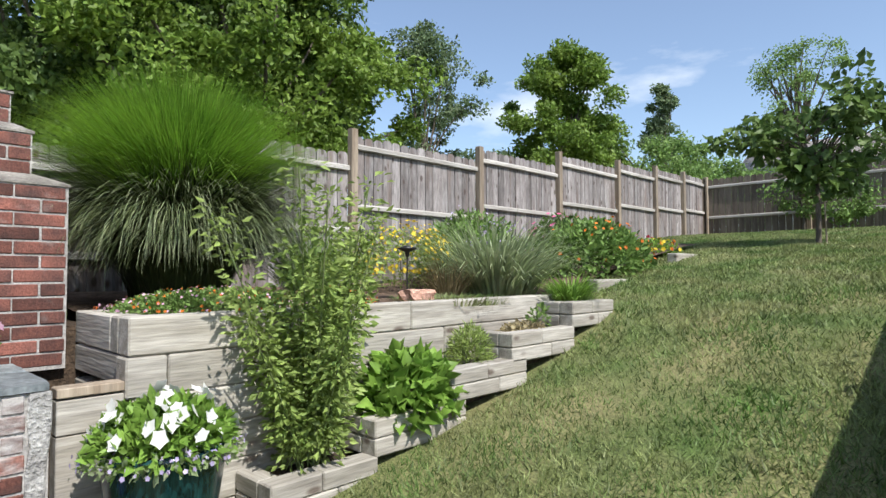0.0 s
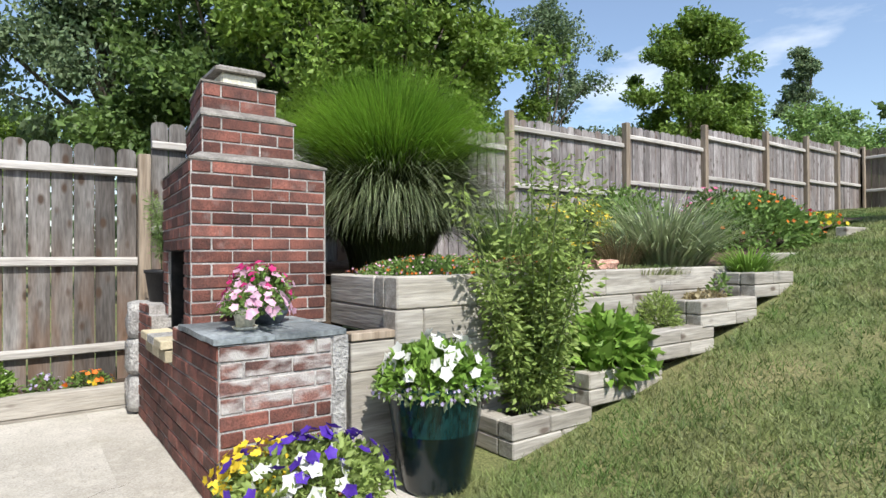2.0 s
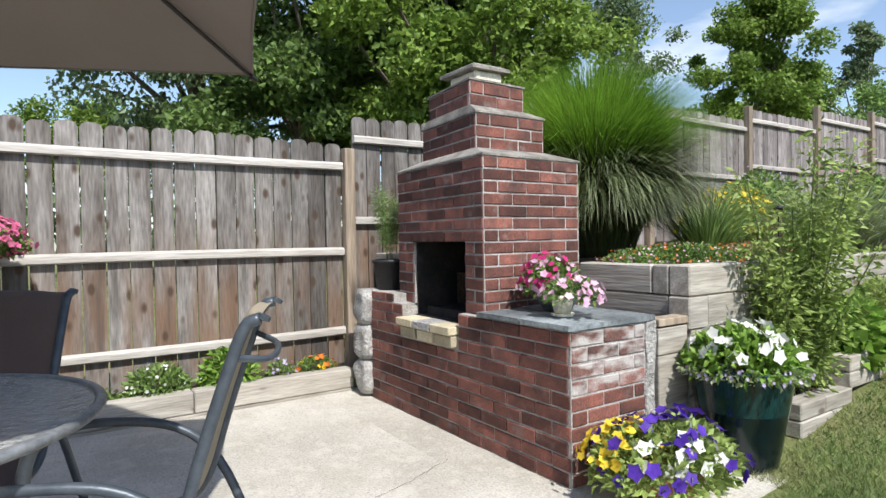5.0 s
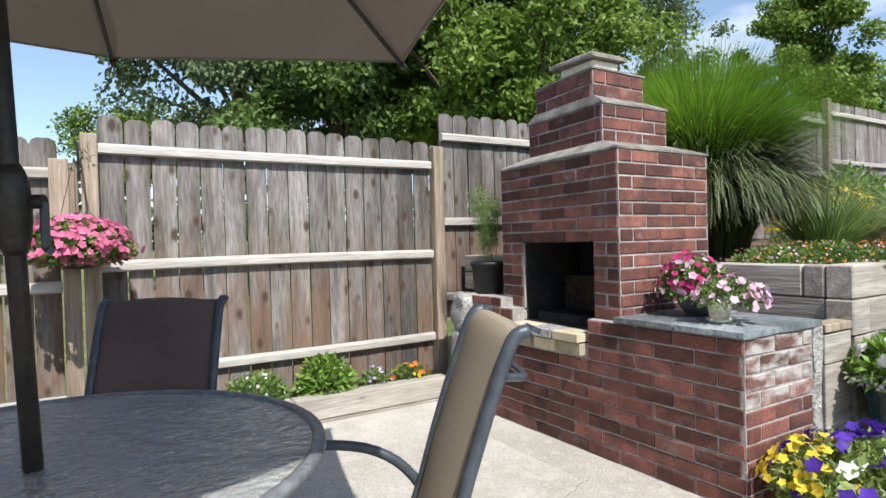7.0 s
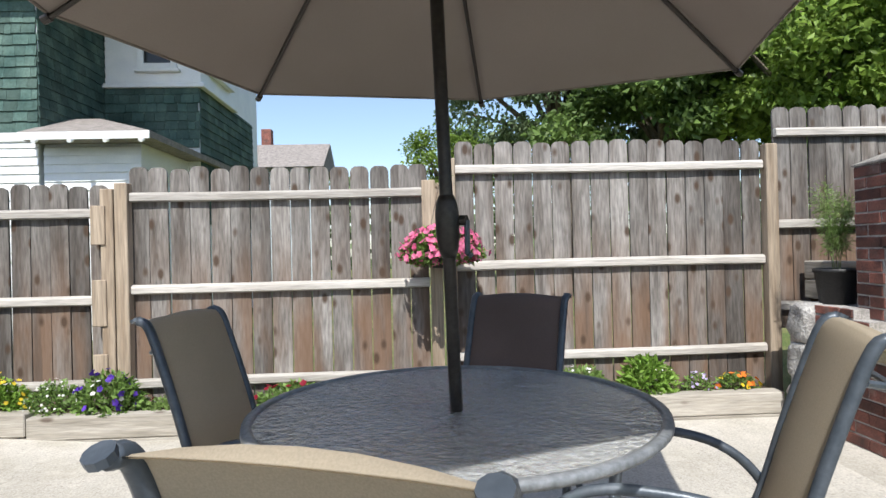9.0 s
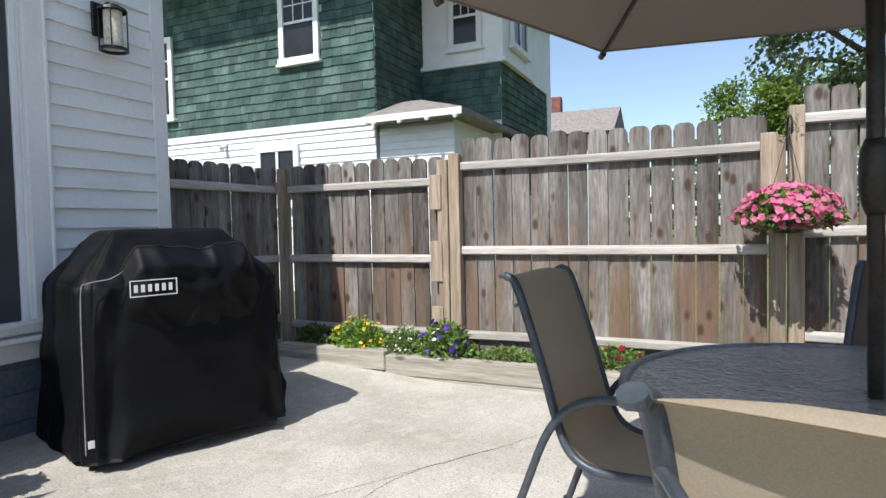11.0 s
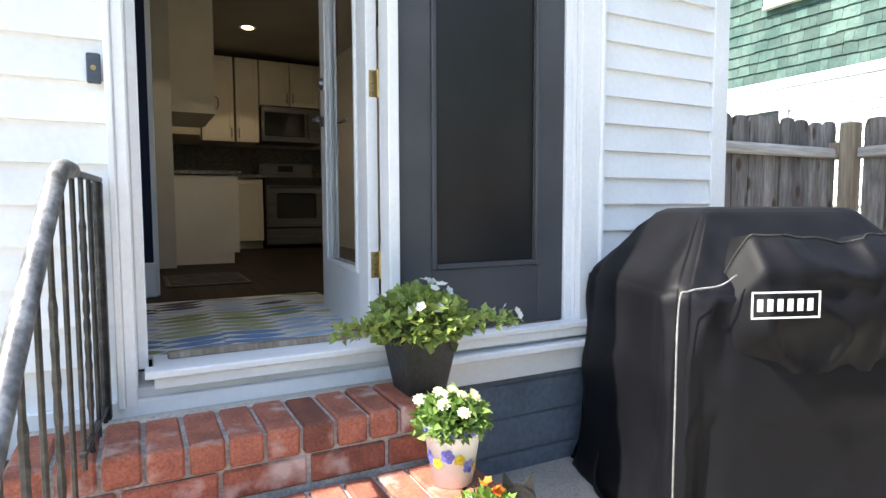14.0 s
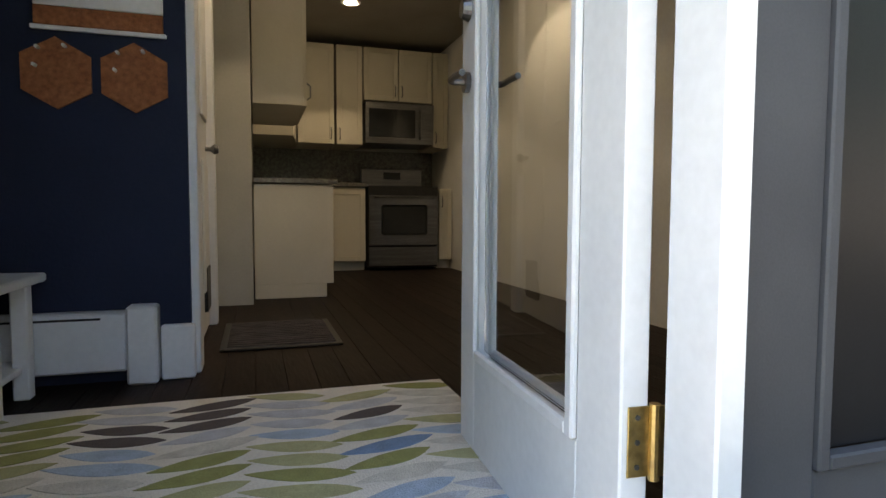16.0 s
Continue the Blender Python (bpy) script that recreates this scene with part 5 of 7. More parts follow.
KY = -11.98
for x0, x1, z0, hd in ((-2.73, -2.45, 2.02, "r"), (-2.43, -2.05, 2.02, "l"), (-3.50, -3.125, 2.50, "r"), (-3.12, -2.74, 2.50, "l"), (-3.69, -3.51, 2.02, "r")):
    wc = thing("wall_cabinet", "cream shaker wall cabinet with steel handle", "cabinet", group="kitchen wall cabinets")
    part("body", boxed(x0, x1 - 0.002, -12.58, KY, z0, 3.06, 0.002), M_CAB, wc)
    unit_front(wc, "x", x0, x1, z0, 3.06, KY, hd)
for x0, x1 in ((-2.73, -2.30), (-3.69, -3.54)):
    bc = thing("base_cabinet", "cream shaker base cabinet", "cabinet", group="kitchen base cabinets")
    part("body", boxed(x0, x1 - 0.002, -12.58, KY + 0.15, FLOOR + 0.10, FLOOR + 0.88, 0.002), M_CAB, bc)
    part("plinth", boxed(x0, x1 - 0.002, -12.5, KY + 0.08, FLOOR, FLOOR + 0.10, 0.002), M_CAB, bc)
    unit_front(bc, "x", x0, x1, FLOOR + 0.10, FLOOR + 0.86, KY + 0.15, "r")
tagged(part("worktop", boxed(-2.74, -1.40, -12.59, KY + 0.19, FLOOR + 0.885, FLOOR + 0.925, 0.004), M_COUNTER, None), "dark stone kitchen worktop", "worktop")
tagged(part("backsplash", boxed(-3.69, -1.40, -12.6, -12.585, FLOOR + 0.93, 2.02, 0.001), M_COUNTER, None), "grey tiled backsplash", "backsplash", kind="structure")
isl = thing("base_cabinet", "cream end cabinet beside the side door", "cabinet")
part("body", boxed(-2.16, -1.61, -10.95, -9.95, FLOOR + 0.10, FLOOR + 0.815, 0.003), M_CAB, isl)
part("plinth", boxed(-2.11, -1.61, -10.9, -9.95, FLOOR, FLOOR + 0.10, 0.003), M_CAB, isl)
unit_front(isl, "y", -10.90, -10.45, FLOOR + 0.10, FLOOR + 0.80, -2.16, "r")
tagged(part("worktop", boxed(-2.19, -1.605, -11.0, -9.93, FLOOR + 0.82, FLOOR + 0.855, 0.004), M_COUNTER, None), "dark stone worktop on end cabinet", "worktop")
wcab = thing("wall_cabinet", "tall cream wall cabinet on side wall", "cabinet")
part("body", boxed(-1.96, -1.61, -11.0, -9.95, 2.05, 3.10, 0.003), M_CAB, wcab)
unit_front(wcab, "y", -10.95, -10.47, 2.05, 3.10, -1.96, "l")
unit_front(wcab, "y", -10.45, -9.97, 2.05, 3.10, -1.96, "r")
ccab = thing("wall_cabinet", "cream corner wall cabinet turned to the room", "cabinet")
bm = bmesh.new()
prism(bm, [(-1.61, -12.58), (-2.04, -12.58), (-2.04, KY - 0.02), (-1.97, -11.4), (-1.61, -11.4)], 2.02, 3.06)
part("body", bm, M_CAB, ccab)
mw = thing("microwave", "stainless microwave over the range", "microwave", (-3.13, KY, 2.04))
part("body", boxed(-0.38, 0.38, -0.45, 0.06, 0, 0.44, 0.006), M_CHROME, mw)
part("window", boxed(-0.17, 0.34, 0.061, 0.07, 0.07, 0.37, 0.004), M_DARKGLASS, mw, "black glass window")
part("handle", tube(bmesh.new(), [(-0.22, 0.06, 0.06), (-0.22, 0.10, 0.08), (-0.22, 0.10, 0.36), (-0.22, 0.06, 0.38)], 0.01, 8), M_CHROME, mw)
rg = thing("range", "stainless cooking range with black oven window", "range", (-3.13, KY + 0.2, FLOOR))
part("body", boxed(-0.38, 0.38, -0.62, 0.02, 0.03, 0.90, 0.005), M_BLACK, rg)
part("back_panel", boxed(-0.36, 0.36, -0.60, -0.55, 0.90, 1.12, 0.01), M_CHROME, rg)
part("display", boxed(-0.10, 0.10, -0.55, -0.545, 1.0, 1.08, 0.003), M_DARKGLASS, rg)
od = part("oven_door", boxed(-0.375, 0.375, 0.021, 0.05, 0.27, 0.80, 0.006), M_CHROME, rg)
part("window", boxed(-0.25, 0.25, 0.0505, 0.056, 0.38, 0.70, 0.02), M_DARKGLASS, od, "black oven window")
part("handle", tube(bmesh.new(), [(-0.33, 0.05, 0.775), (-0.33, 0.09, 0.78), (0.33, 0.09, 0.78), (0.33, 0.05, 0.775)], 0.011, 8), M_CHROME, od)
part("drawer", boxed(-0.375, 0.375, 0.021, 0.045, 0.05, 0.25, 0.006), M_CHROME, rg)
M_SPOT = lamp_mat("spot_glow", (1.0, 0.78, 0.5), 14.0)
for x, y in ((-2.45, -10.95), (-3.2, -9.4), (-1.9, -8.6)):
    dl = thing("downlight", "lit recessed ceiling downlight", "lamp", (x, y, CZ), group="kitchen downlights")
    part("trim", lathe(bmesh.new(), [(0.055, -0.002), (0.085, -0.004), (0.088, 0.0)], 24), M_WHITE, dl)
    part("bulb", tube(bmesh.new(), [(0, 0, -0.001), (0, 0, -0.006)], 0.054, 20), M_SPOT, dl, "glowing bulb")
    lt = new("downlight_glow", bpy.data.lights.new("downlight_glow", "SPOT"))
    lt.data.energy, lt.data.color, lt.data.spot_size, lt.data.shadow_soft_size = 5.0, (1.0, 0.8, 0.55), radians(110), 0.05
    lt.matrix_world = look((x, y, CZ - 0.02), (x, y, 0))


# ---- patio furniture ----
def sling_chair(top, facing, label, fabric=None):
    """A sling armchair; top: middle of the back's top edge on the plan, facing: the way it looks."""
    f = Vector((*facing, 0)).normalized()
    turn = math.degrees(math.atan2(f.y, f.x)) - 90
    ob = thing("patio_chair", label, "chair", (top[0] + f.x * 0.40, top[1] + f.y * 0.40, rise(top[1])), turn, group="chairs round the patio table")
    prof = [(-0.44, 0.995), (-0.405, 0.975), (-0.36, 0.86), (-0.30, 0.68), (-0.245, 0.50), (-0.20, 0.42), (-0.12, 0.385), (0.0, 0.39), (0.14, 0.405), (0.24, 0.405), (0.285, 0.375)]
    for s in (-1, 1):
        part("side_rail", tube(bmesh.new(), curve_pts([(s * 0.205, y, z) for y, z in prof], 4), 0.0155, 8), M_FRAMEMETAL, ob, soft=True)
        part("arm", tube(bmesh.new(), curve_pts([(s * 0.27, -0.46, 0.012), (s * 0.255, -0.36, 0.26), (s * 0.245, -0.26, 0.50), (s * 0.245, -0.14, 0.61), (s * 0.248, 0.04, 0.64), (s * 0.248, 0.20, 0.62), (s * 0.245, 0.29, 0.52), (s * 0.24, 0.31, 0.34), (s * 0.235, 0.34, 0.012)], 5), 0.0145, 8), M_FRAMEMETAL, ob, soft=True)
        for y in (-0.46, 0.34):
            part("foot", tube(bmesh.new(), [(s * (0.27 if y < 0 else 0.235), y, 0.0), (s * (0.27 if y < 0 else 0.235), y, 0.03)], 0.018, 8), M_BLACK, ob)
        part("end_cap", tube(bmesh.new(), [(s * 0.205, -0.447, 0.993), (s * 0.205, -0.452, 1.003)], 0.0175, 10), M_FRAMEMETAL, ob)
    part("cross_bar", tube(bmesh.new(), curve_pts([(-0.205, -0.385, 0.90), (-0.11, -0.455, 0.88), (0.11, -0.455, 0.88), (0.205, -0.385, 0.90)], 6), 0.009, 8), M_FRAMEMETAL, ob)
    part("cross_bar", tube(bmesh.new(), [(-0.205, 0.22, 0.395), (0.205, 0.22, 0.395)], 0.011, 8), M_FRAMEMETAL, ob)
    part("cross_bar", tube(bmesh.new(), [(-0.205, -0.17, 0.39), (0.205, -0.17, 0.39)], 0.011, 8), M_FRAMEMETAL, ob)
    line = curve_pts([(0, y, z) for y, z in prof], 5)
    bm = bmesh.new()
    cols = 7
    grid = []
    for i, p in enumerate(line):
        d = (line[min(i + 1, len(line) - 1)] - line[max(i - 1, 0)]).normalized()
        nrm = Vector((0, -d.z, d.y))
        row = []
        for k in range(cols):
            u = -1 + 2 * k / (cols - 1)
            sag = 0.022 * (1 - u * u) * (1 if 2 < i < len(line) - 3 else 0.25)
            row.append(p + Vector((u * 0.198, 0, 0)) + nrm * sag)
        grid.append(row)
    for off in (0.0, 0.003):
        vs = [[bm.verts.new(q + Vector((0, off, -off))) for q in row] for row in grid]
        for a, b in zip(vs, vs[1:]):
            for k in range(cols - 1):
                bm.faces.new((a[k], a[k + 1], b[k + 1], b[k]))
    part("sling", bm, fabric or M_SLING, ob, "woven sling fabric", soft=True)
    part("care_tag", boxed(-0.03, 0.03, 0.16, 0.162, 0.33, 0.375, 0.0005), M_TAG, ob, "small white tag")
    return ob


sling_chair((-3.11, -3.31), (0.25, 0.97), "tan sling patio chair with grey tube frame, set apart")
sling_chair((-3.50, -2.07), (0.87, -0.50), "sling patio chair beyond the table, umbrella shade put into its brown fabric", M_SLING_SHADED)
sling_chair((-2.35, -1.48), (-0.38, -0.92), "tan sling patio chair beside the fireplace end of the table")
sling_chair((-1.57, -2.62), (-0.95, 0.33), "tan sling patio chair with its back to the open patio")

TC = Vector((-2.66, -2.40, 0))
tbl = thing("patio_table", "round patio table with pebbled glass top and grey rim", "table", TC)
bm = lathe(bmesh.new(), [(0.024, 0.752), (0.565, 0.752), (0.565, 0.745), (0.024, 0.745), (0.024, 0.752)], 64)
gt = part("glass_top", bm, M_TGLASS, tbl, "pebbled clear glass")
gt.visible_shadow = False
part("rim", lathe(bmesh.new(), [(0.558, 0.735), (0.575, 0.732), (0.585, 0.742), (0.583, 0.756), (0.566, 0.760), (0.556, 0.755), (0.558, 0.735)], 64), M_TABLERIM, tbl, "grey metal rim", soft=True)
part("under_ring", lathe(bmesh.new(), [(0.06, 0.72), (0.075, 0.72), (0.075, 0.742), (0.06, 0.742), (0.06, 0.72)], 32), M_FRAMEMETAL, tbl)
for k in range(4):
    a = math.pi / 4 + k * math.pi / 2 + 0.3
    c, s = math.cos(a), math.sin(a)
    part("leg", tube(bmesh.new(), curve_pts([(0.54 * c, 0.54 * s, 0.0), (0.46 * c, 0.46 * s, 0.35), (0.44 * c, 0.44 * s, 0.60), (0.48 * c, 0.48 * s, 0.733)], 6), 0.016, 10), M_FRAMEMETAL, tbl, soft=True)
    part("spoke", tube(bmesh.new(), [(0.07 * c, 0.07 * s, 0.73), (0.565 * c, 0.565 * s, 0.735)], 0.011, 8), M_FRAMEMETAL, tbl)

um = thing("patio_umbrella", "taupe canvas patio umbrella standing open through the table", "umbrella", (-2.70, -2.377, 0))
AXIS = Vector((0.10, -0.03, 1.0))


def on_axis(z):
    return AXIS * z


part("base", lathe(bmesh.new(), [(0.0, 0.0), (0.25, 0.0), (0.25, 0.03), (0.20, 0.055), (0.06, 0.075), (0.035, 0.10), (0.03, 0.28), (0.0, 0.28)], 40), M_POLE, um, "heavy cast base", soft=True)
part("pole", tube(bmesh.new(), [on_axis(0.2), on_axis(2.36)], 0.018, 16), M_POLE, um, "dark bronze pole", soft=True)
part("crank_housing", tube(bmesh.new(), [on_axis(z) for z in (1.18, 1.205, 1.24, 1.30, 1.33, 1.35)], [0.020, 0.028, 0.033, 0.033, 0.028, 0.020], 14), M_POLE, um, soft=True)
ck = part("crank", tube(bmesh.new(), [on_axis(1.28) + Vector((0, 0.03, 0)), on_axis(1.28) + Vector((0.012, 0.052, 0))], 0.014, 10), M_POLE, um)
part("crank_handle", tube(bmesh.new(), [on_axis(1.28) + Vector((0.012, 0.052, 0)), on_axis(1.19) + Vector((0.016, 0.050, 0)), on_axis(1.185) + Vector((0.03, 0.058, 0))], 0.008, 8), M_FRAMEMETAL, ck)
part("sleeve", tube(bmesh.new(), [on_axis(1.87), on_axis(1.99)], 0.027, 14), M_CHROME, um, "steel sleeve")
part("hub", tube(bmesh.new(), [on_axis(2.02), on_axis(2.09)], 0.045, 14), M_POLE, um)
part("finial", tube(bmesh.new(), [on_axis(z) for z in (2.40, 2.43, 2.47, 2.49)], [0.02, 0.03, 0.022, 0.004], 12), M_POLE, um)
CEN, RAD, ZT, ZE = Vector((0.235, -0.07, 0)), 1.32, 2.40, 1.90
A0 = math.radians(168)
# rib lengths: the canopy hangs out of round
RIBS = (0.97, 1.0, 0.84, 0.92, 0.98, 0.86, 0.76, 1.13)


def canopy_pt(k, f, rho, lift=0.0):
    """Gore k, fraction f across it, rho from apex to edge."""
    a0, a1 = A0 + k * math.pi / 4, A0 + (k + 1) * math.pi / 4
    p0 = Vector((math.cos(a0), math.sin(a0), 0)) * RIBS[k % 8]
    p1 = Vector((math.cos(a1), math.sin(a1), 0)) * RIBS[(k + 1) % 8]
    p = p0.lerp(p1, f)
    bow = math.sin(math.pi * f)
    p = p * (1 - 0.012 * bow * rho) * RAD * rho
    z = ZT - (ZT - ZE) * (0.86 * rho + 0.14 * rho ** 3) - 0.018 * bow * math.sin(math.pi * min(rho, 0.95)) + lift
    return CEN + Vector((p.x, p.y, z))


for k in range(8):
    bm = bmesh.new()
    for lift in (0.0, 0.004):
        g = [[bm.verts.new(canopy_pt(k, i / 8, j / 9, lift)) for i in range(9)] for j in range(10)]
        for j in range(9):
            for i in range(8):
                q = [g[j][i], g[j][i + 1], g[j + 1][i + 1], g[j + 1][i]]
                bm.faces.new(q)
    bmesh.ops.remove_doubles(bm, verts=bm.verts[:], dist=0.0005)
    part("canopy_panel", bm, M_CANVAS, um, "taupe canvas panel", soft=True)
    part("hem", tube(bmesh.new(), [canopy_pt(k, i / 8, 1.0, 0.0) for i in range(9)], 0.005, 6), M_CANVAS, um)
    tip = canopy_pt(k, 0, 0.99, -0.018)
    mid = canopy_pt(k, 0, 0.5, -0.018)
    rb = part("rib", tube(bmesh.new(), [on_axis(2.36), mid, tip], 0.008, 6), M_POLE, um, "bronze rib")
    part("strut", tube(bmesh.new(), [on_axis(2.05), mid], 0.007, 6), M_POLE, rb)
    part("rib_cap", tube(bmesh.new(), [tip, canopy_pt(k, 0, 1.012, -0.012)], 0.013, 8), M_POLE, rb)

# ---- covered grill ----
gr = thing("covered_grill", "barbecue under a draped black weatherproof cover", "grill cover", (-2.735, -5.375, 0.06))
gr.matrix_world = pose(-2.735, -5.375, 0.06, 0, 0, 160)
GW, GD = 1.02, 0.80
ROWS = [(0.02, 1.045, 1.06), (0.10, 1.04, 1.05), (0.25, 1.03, 1.03), (0.42, 1.015, 1.015), (0.60, 1.0, 1.0), (0.76, 0.995, 0.99), (0.855, 0.985, 0.97), (0.885, 0.96, 0.93), (0.94, 0.87, 0.80), (1.00, 0.78, 0.68), (1.06, 0.69, 0.55), (1.115, 0.60, 0.42), (1.13, 0.54, 0.34), (1.135, 0.30, 0.18)]
ROWS = [tuple(a[i] + (b[i] - a[i]) * f / 4 for i in range(3)) for a, b in zip(ROWS, ROWS[1:]) for f in range(4)] + [ROWS[-1]]
NP = 176


def ridge(p, sharp=3):
    """A narrow raised crease where the noise crosses zero."""
    return max(0.0, 1 - abs(noise.noise(p)) * 3.2) ** sharp


bm = bmesh.new()
rings = []
for ri, (z, sx, sy) in enumerate(ROWS):
    ring = []
    for k in range(NP):
        a = 2 * math.pi * k / NP
        ca, sa = math.cos(a), math.sin(a)
        e = 0.16
        px = math.copysign(abs(ca) ** e, ca) * GW / 2 * sx
        py = math.copysign(abs(sa) ** e, sa) * GD / 2 * sy
        t = max(0.0, 1 - z / 0.8)
        nz = noise.noise(Vector((px * 5, py * 5, z * 1.2))) * 0.05 * (0.3 + t) + noise.noise(Vector((px * 14, py * 14, z * 3))) * 0.014
        fold = 0.012 * math.sin(a * 11 + 2 * noise.noise(Vector((a, z, 0)))) * t
        crease = 0.030 * ridge(Vector((px * 2.4 + z * 1.3, py * 2.4, z * 0.9 + 4))) * (0.35 + t) + 0.014 * ridge(Vector((px * 5 - z * 2.6, py * 5, z * 1.5 + 9)), 2)
        push = nz + fold + crease * (1 if z < 0.86 else 0.3)
        dz = 0.0
        if ri == 0:
            dz = 0.03 * noise.noise(Vector((px * 3, py * 3, 7))) + (0.04 * (1 - abs(px) * 1.6) if py < 0 else 0)
        n = Vector((ca, sa, 0)) if abs(px) > GW / 2 * sx * 0.97 or abs(py) > GD / 2 * sy * 0.97 else Vector((0, 0, 0))
        ring.append(bm.verts.new((GW / 2 + px + n.x * push, GD / 2 + py + n.y * push, z + dz)))
    rings.append(ring)
for a, b in zip(rings, rings[1:]):
    for k in range(NP):
        bm.faces.new((a[k], a[(k + 1) % NP], b[(k + 1) % NP], b[k]))
bm.faces.new(rings[-1])
part("cover", bm, M_COVER, gr, "black coated fabric", soft=True)
# raised pouch over the hood, with pale piping
bm = bmesh.new()
NU, NV = 60, 24
POUCH = []
for j in range(NV + 1):
    v = j / NV
    row = []
    for i in range(NU + 1):
        u = i / NU
        x = 0.17 + 0.74 * u
        edge = min(1.0, min(u, 1 - u) * 8)
        top = 0.885 + 0.165 * edge * (0.93 + 0.07 * math.sin(u * 9)) + 0.02 * noise.noise(Vector((u * 8, 0, 3)))
        z = 0.62 + (top - 0.62) * v
        bulge = 0.055 * math.sin(math.pi * min(1, v * 0.9 + 0.02)) * edge + (0.02 * noise.noise(Vector((u * 7, v * 4, 1))) + 0.030 * ridge(Vector((u * 3.2, v * 1.8, 5)), 2)) * edge
        lean = 0.12 * max(0.0, v - 0.75) * 4 * 0.5
        row.append(bm.verts.new((x, 0.012 - bulge + lean, z)))
    POUCH.append(row)
for j in range(NV):
    for i in range(NU):
        bm.faces.new((POUCH[j][i], POUCH[j][i + 1], POUCH[j + 1][i + 1], POUCH[j + 1][i]))
top_line = [v.co.copy() for v in POUCH[NV]]
back = [bm.verts.new(c + Vector((0, 0.16, -0.02))) for c in top_line]
for i in range(NU):
    bm.faces.new((POUCH[NV][i], POUCH[NV][i + 1], back[i + 1], back[i]))
part("hood_pouch", bm, M_COVER, gr, "bulging fabric over the hood", soft=True)
M_PIPING = mat("grey_piping", (0.14, 0.14, 0.14), (0.26, 0.26, 0.26), rough=0.5, bump=0)
part("piping", tube(bmesh.new(), top_line, 0.004, 6), M_BLACK, gr)
part("piping", tube(bmesh.new(), curve_pts([(-0.012, -0.02, 0.10), (-0.008, -0.015, 0.5), (0.0, -0.008, 0.84), (0.03, -0.012, 0.885), (0.12, -0.02, 0.90), (0.18, -0.012, 0.93)], 6), 0.0028, 6), M_PIPING, gr, "pale edge piping")
# maker's badge: outline and plain bars
bm = bmesh.new()
LX0, LX1, LZ0, LZ1, LY = 0.185, 0.405, 0.808, 0.888, -0.078
for a in ((LX0, LX1, LZ1 - 0.005, LZ1), (LX0, LX1, LZ0, LZ0 + 0.005), (LX0, LX0 + 0.005, LZ0 + 0.005, LZ1 - 0.005), (LX1 - 0.005, LX1, LZ0 + 0.005, LZ1 - 0.005), *((LX0 + 0.019 + 0.032 * k, LX0 + 0.036 + 0.032 * k, LZ0 + 0.022, LZ1 - 0.022) for k in range(6))):
    box(bm, a[0], a[1], LY - 0.002, LY, a[2], a[3])
part("badge", bm, M_TAG, gr, "white outlined badge")
part("side_tag", boxed(-0.005, 0.022, -0.035, -0.032, 0.13, 0.165, 0.0005), M_TAG, gr, "small white tag")
part("strap", tube(bmesh.new(), curve_pts([(-0.02, 0.52, 0.20), (-0.05, 0.50, 0.06), (-0.03, 0.40, 0.02), (0.0, 0.30, 0.03)], 6), 0.008, 6), M_COVER, gr, "hanging strap")


# ---- pots and plants ----
def pot_round(ob, profile, material, soil_r, soil_z, name="pot", label=""):
    part(name, lathe(bmesh.new(), profile, 40), material, ob, label, soft=True)
    part("soil", tube(bmesh.new(), [(0, 0, soil_z - 0.02), (0, 0, soil_z)], soil_r, 24), M_SOIL, ob)


tp = thing("teal_planter", "tall dark teal glazed planter of white petunias and alyssum", "planter", (-2.365, 1.0, 0.0))
tp.scale.z = 1.16
pot_round(tp, [(0.0, 0.0), (0.155, 0.0), (0.165, 0.02), (0.205, 0.22), (0.232, 0.38), (0.246, 0.425), (0.25, 0.44), (0.235, 0.445), (0.225, 0.43), (0.22, 0.40), (0.0, 0.39)], M_TEAL, 0.22, 0.42, label="glossy teal glaze")
M_TEALBAND = mat("teal_band", (0.003, 0.016, 0.018), (0.012, 0.055, 0.055), scale=4, rough=0.15, bump=0.05, fine=30, stretch=(7, 7, 0.4), grit=0.35, spec=0.6)
part("glaze_band", lathe(bmesh.new(), [(0.2115, 0.25), (0.2335, 0.378), (0.2475, 0.423), (0.2515, 0.440), (0.2355, 0.4465)], 40), M_TEALBAND, tp, "brighter teal glaze band", soft=True)
tuft(tp, (0, 0, 0.42), 0.27, 0.27, 0.17, 1900, 0.05, L_HOSTA, label="bright green petunia leaves")
tuft(tp, (0, 0, 0.40), 0.31, 0.31, 0.09, 1500, 0.026, L_STRAP, name="alyssum", label="spilling alyssum")
blooms(tp, (0, 0, 0.46), 0.25, 0.25, 0.16, 46, 0.034, P_WHITE, label="white blossoms", low=0.25)
blooms(tp, (0, 0, 0.41), 0.30, 0.30, 0.06, 260, 0.009, P_LILAC, name="small_blossoms", label="tiny lilac blossoms", low=0.02)

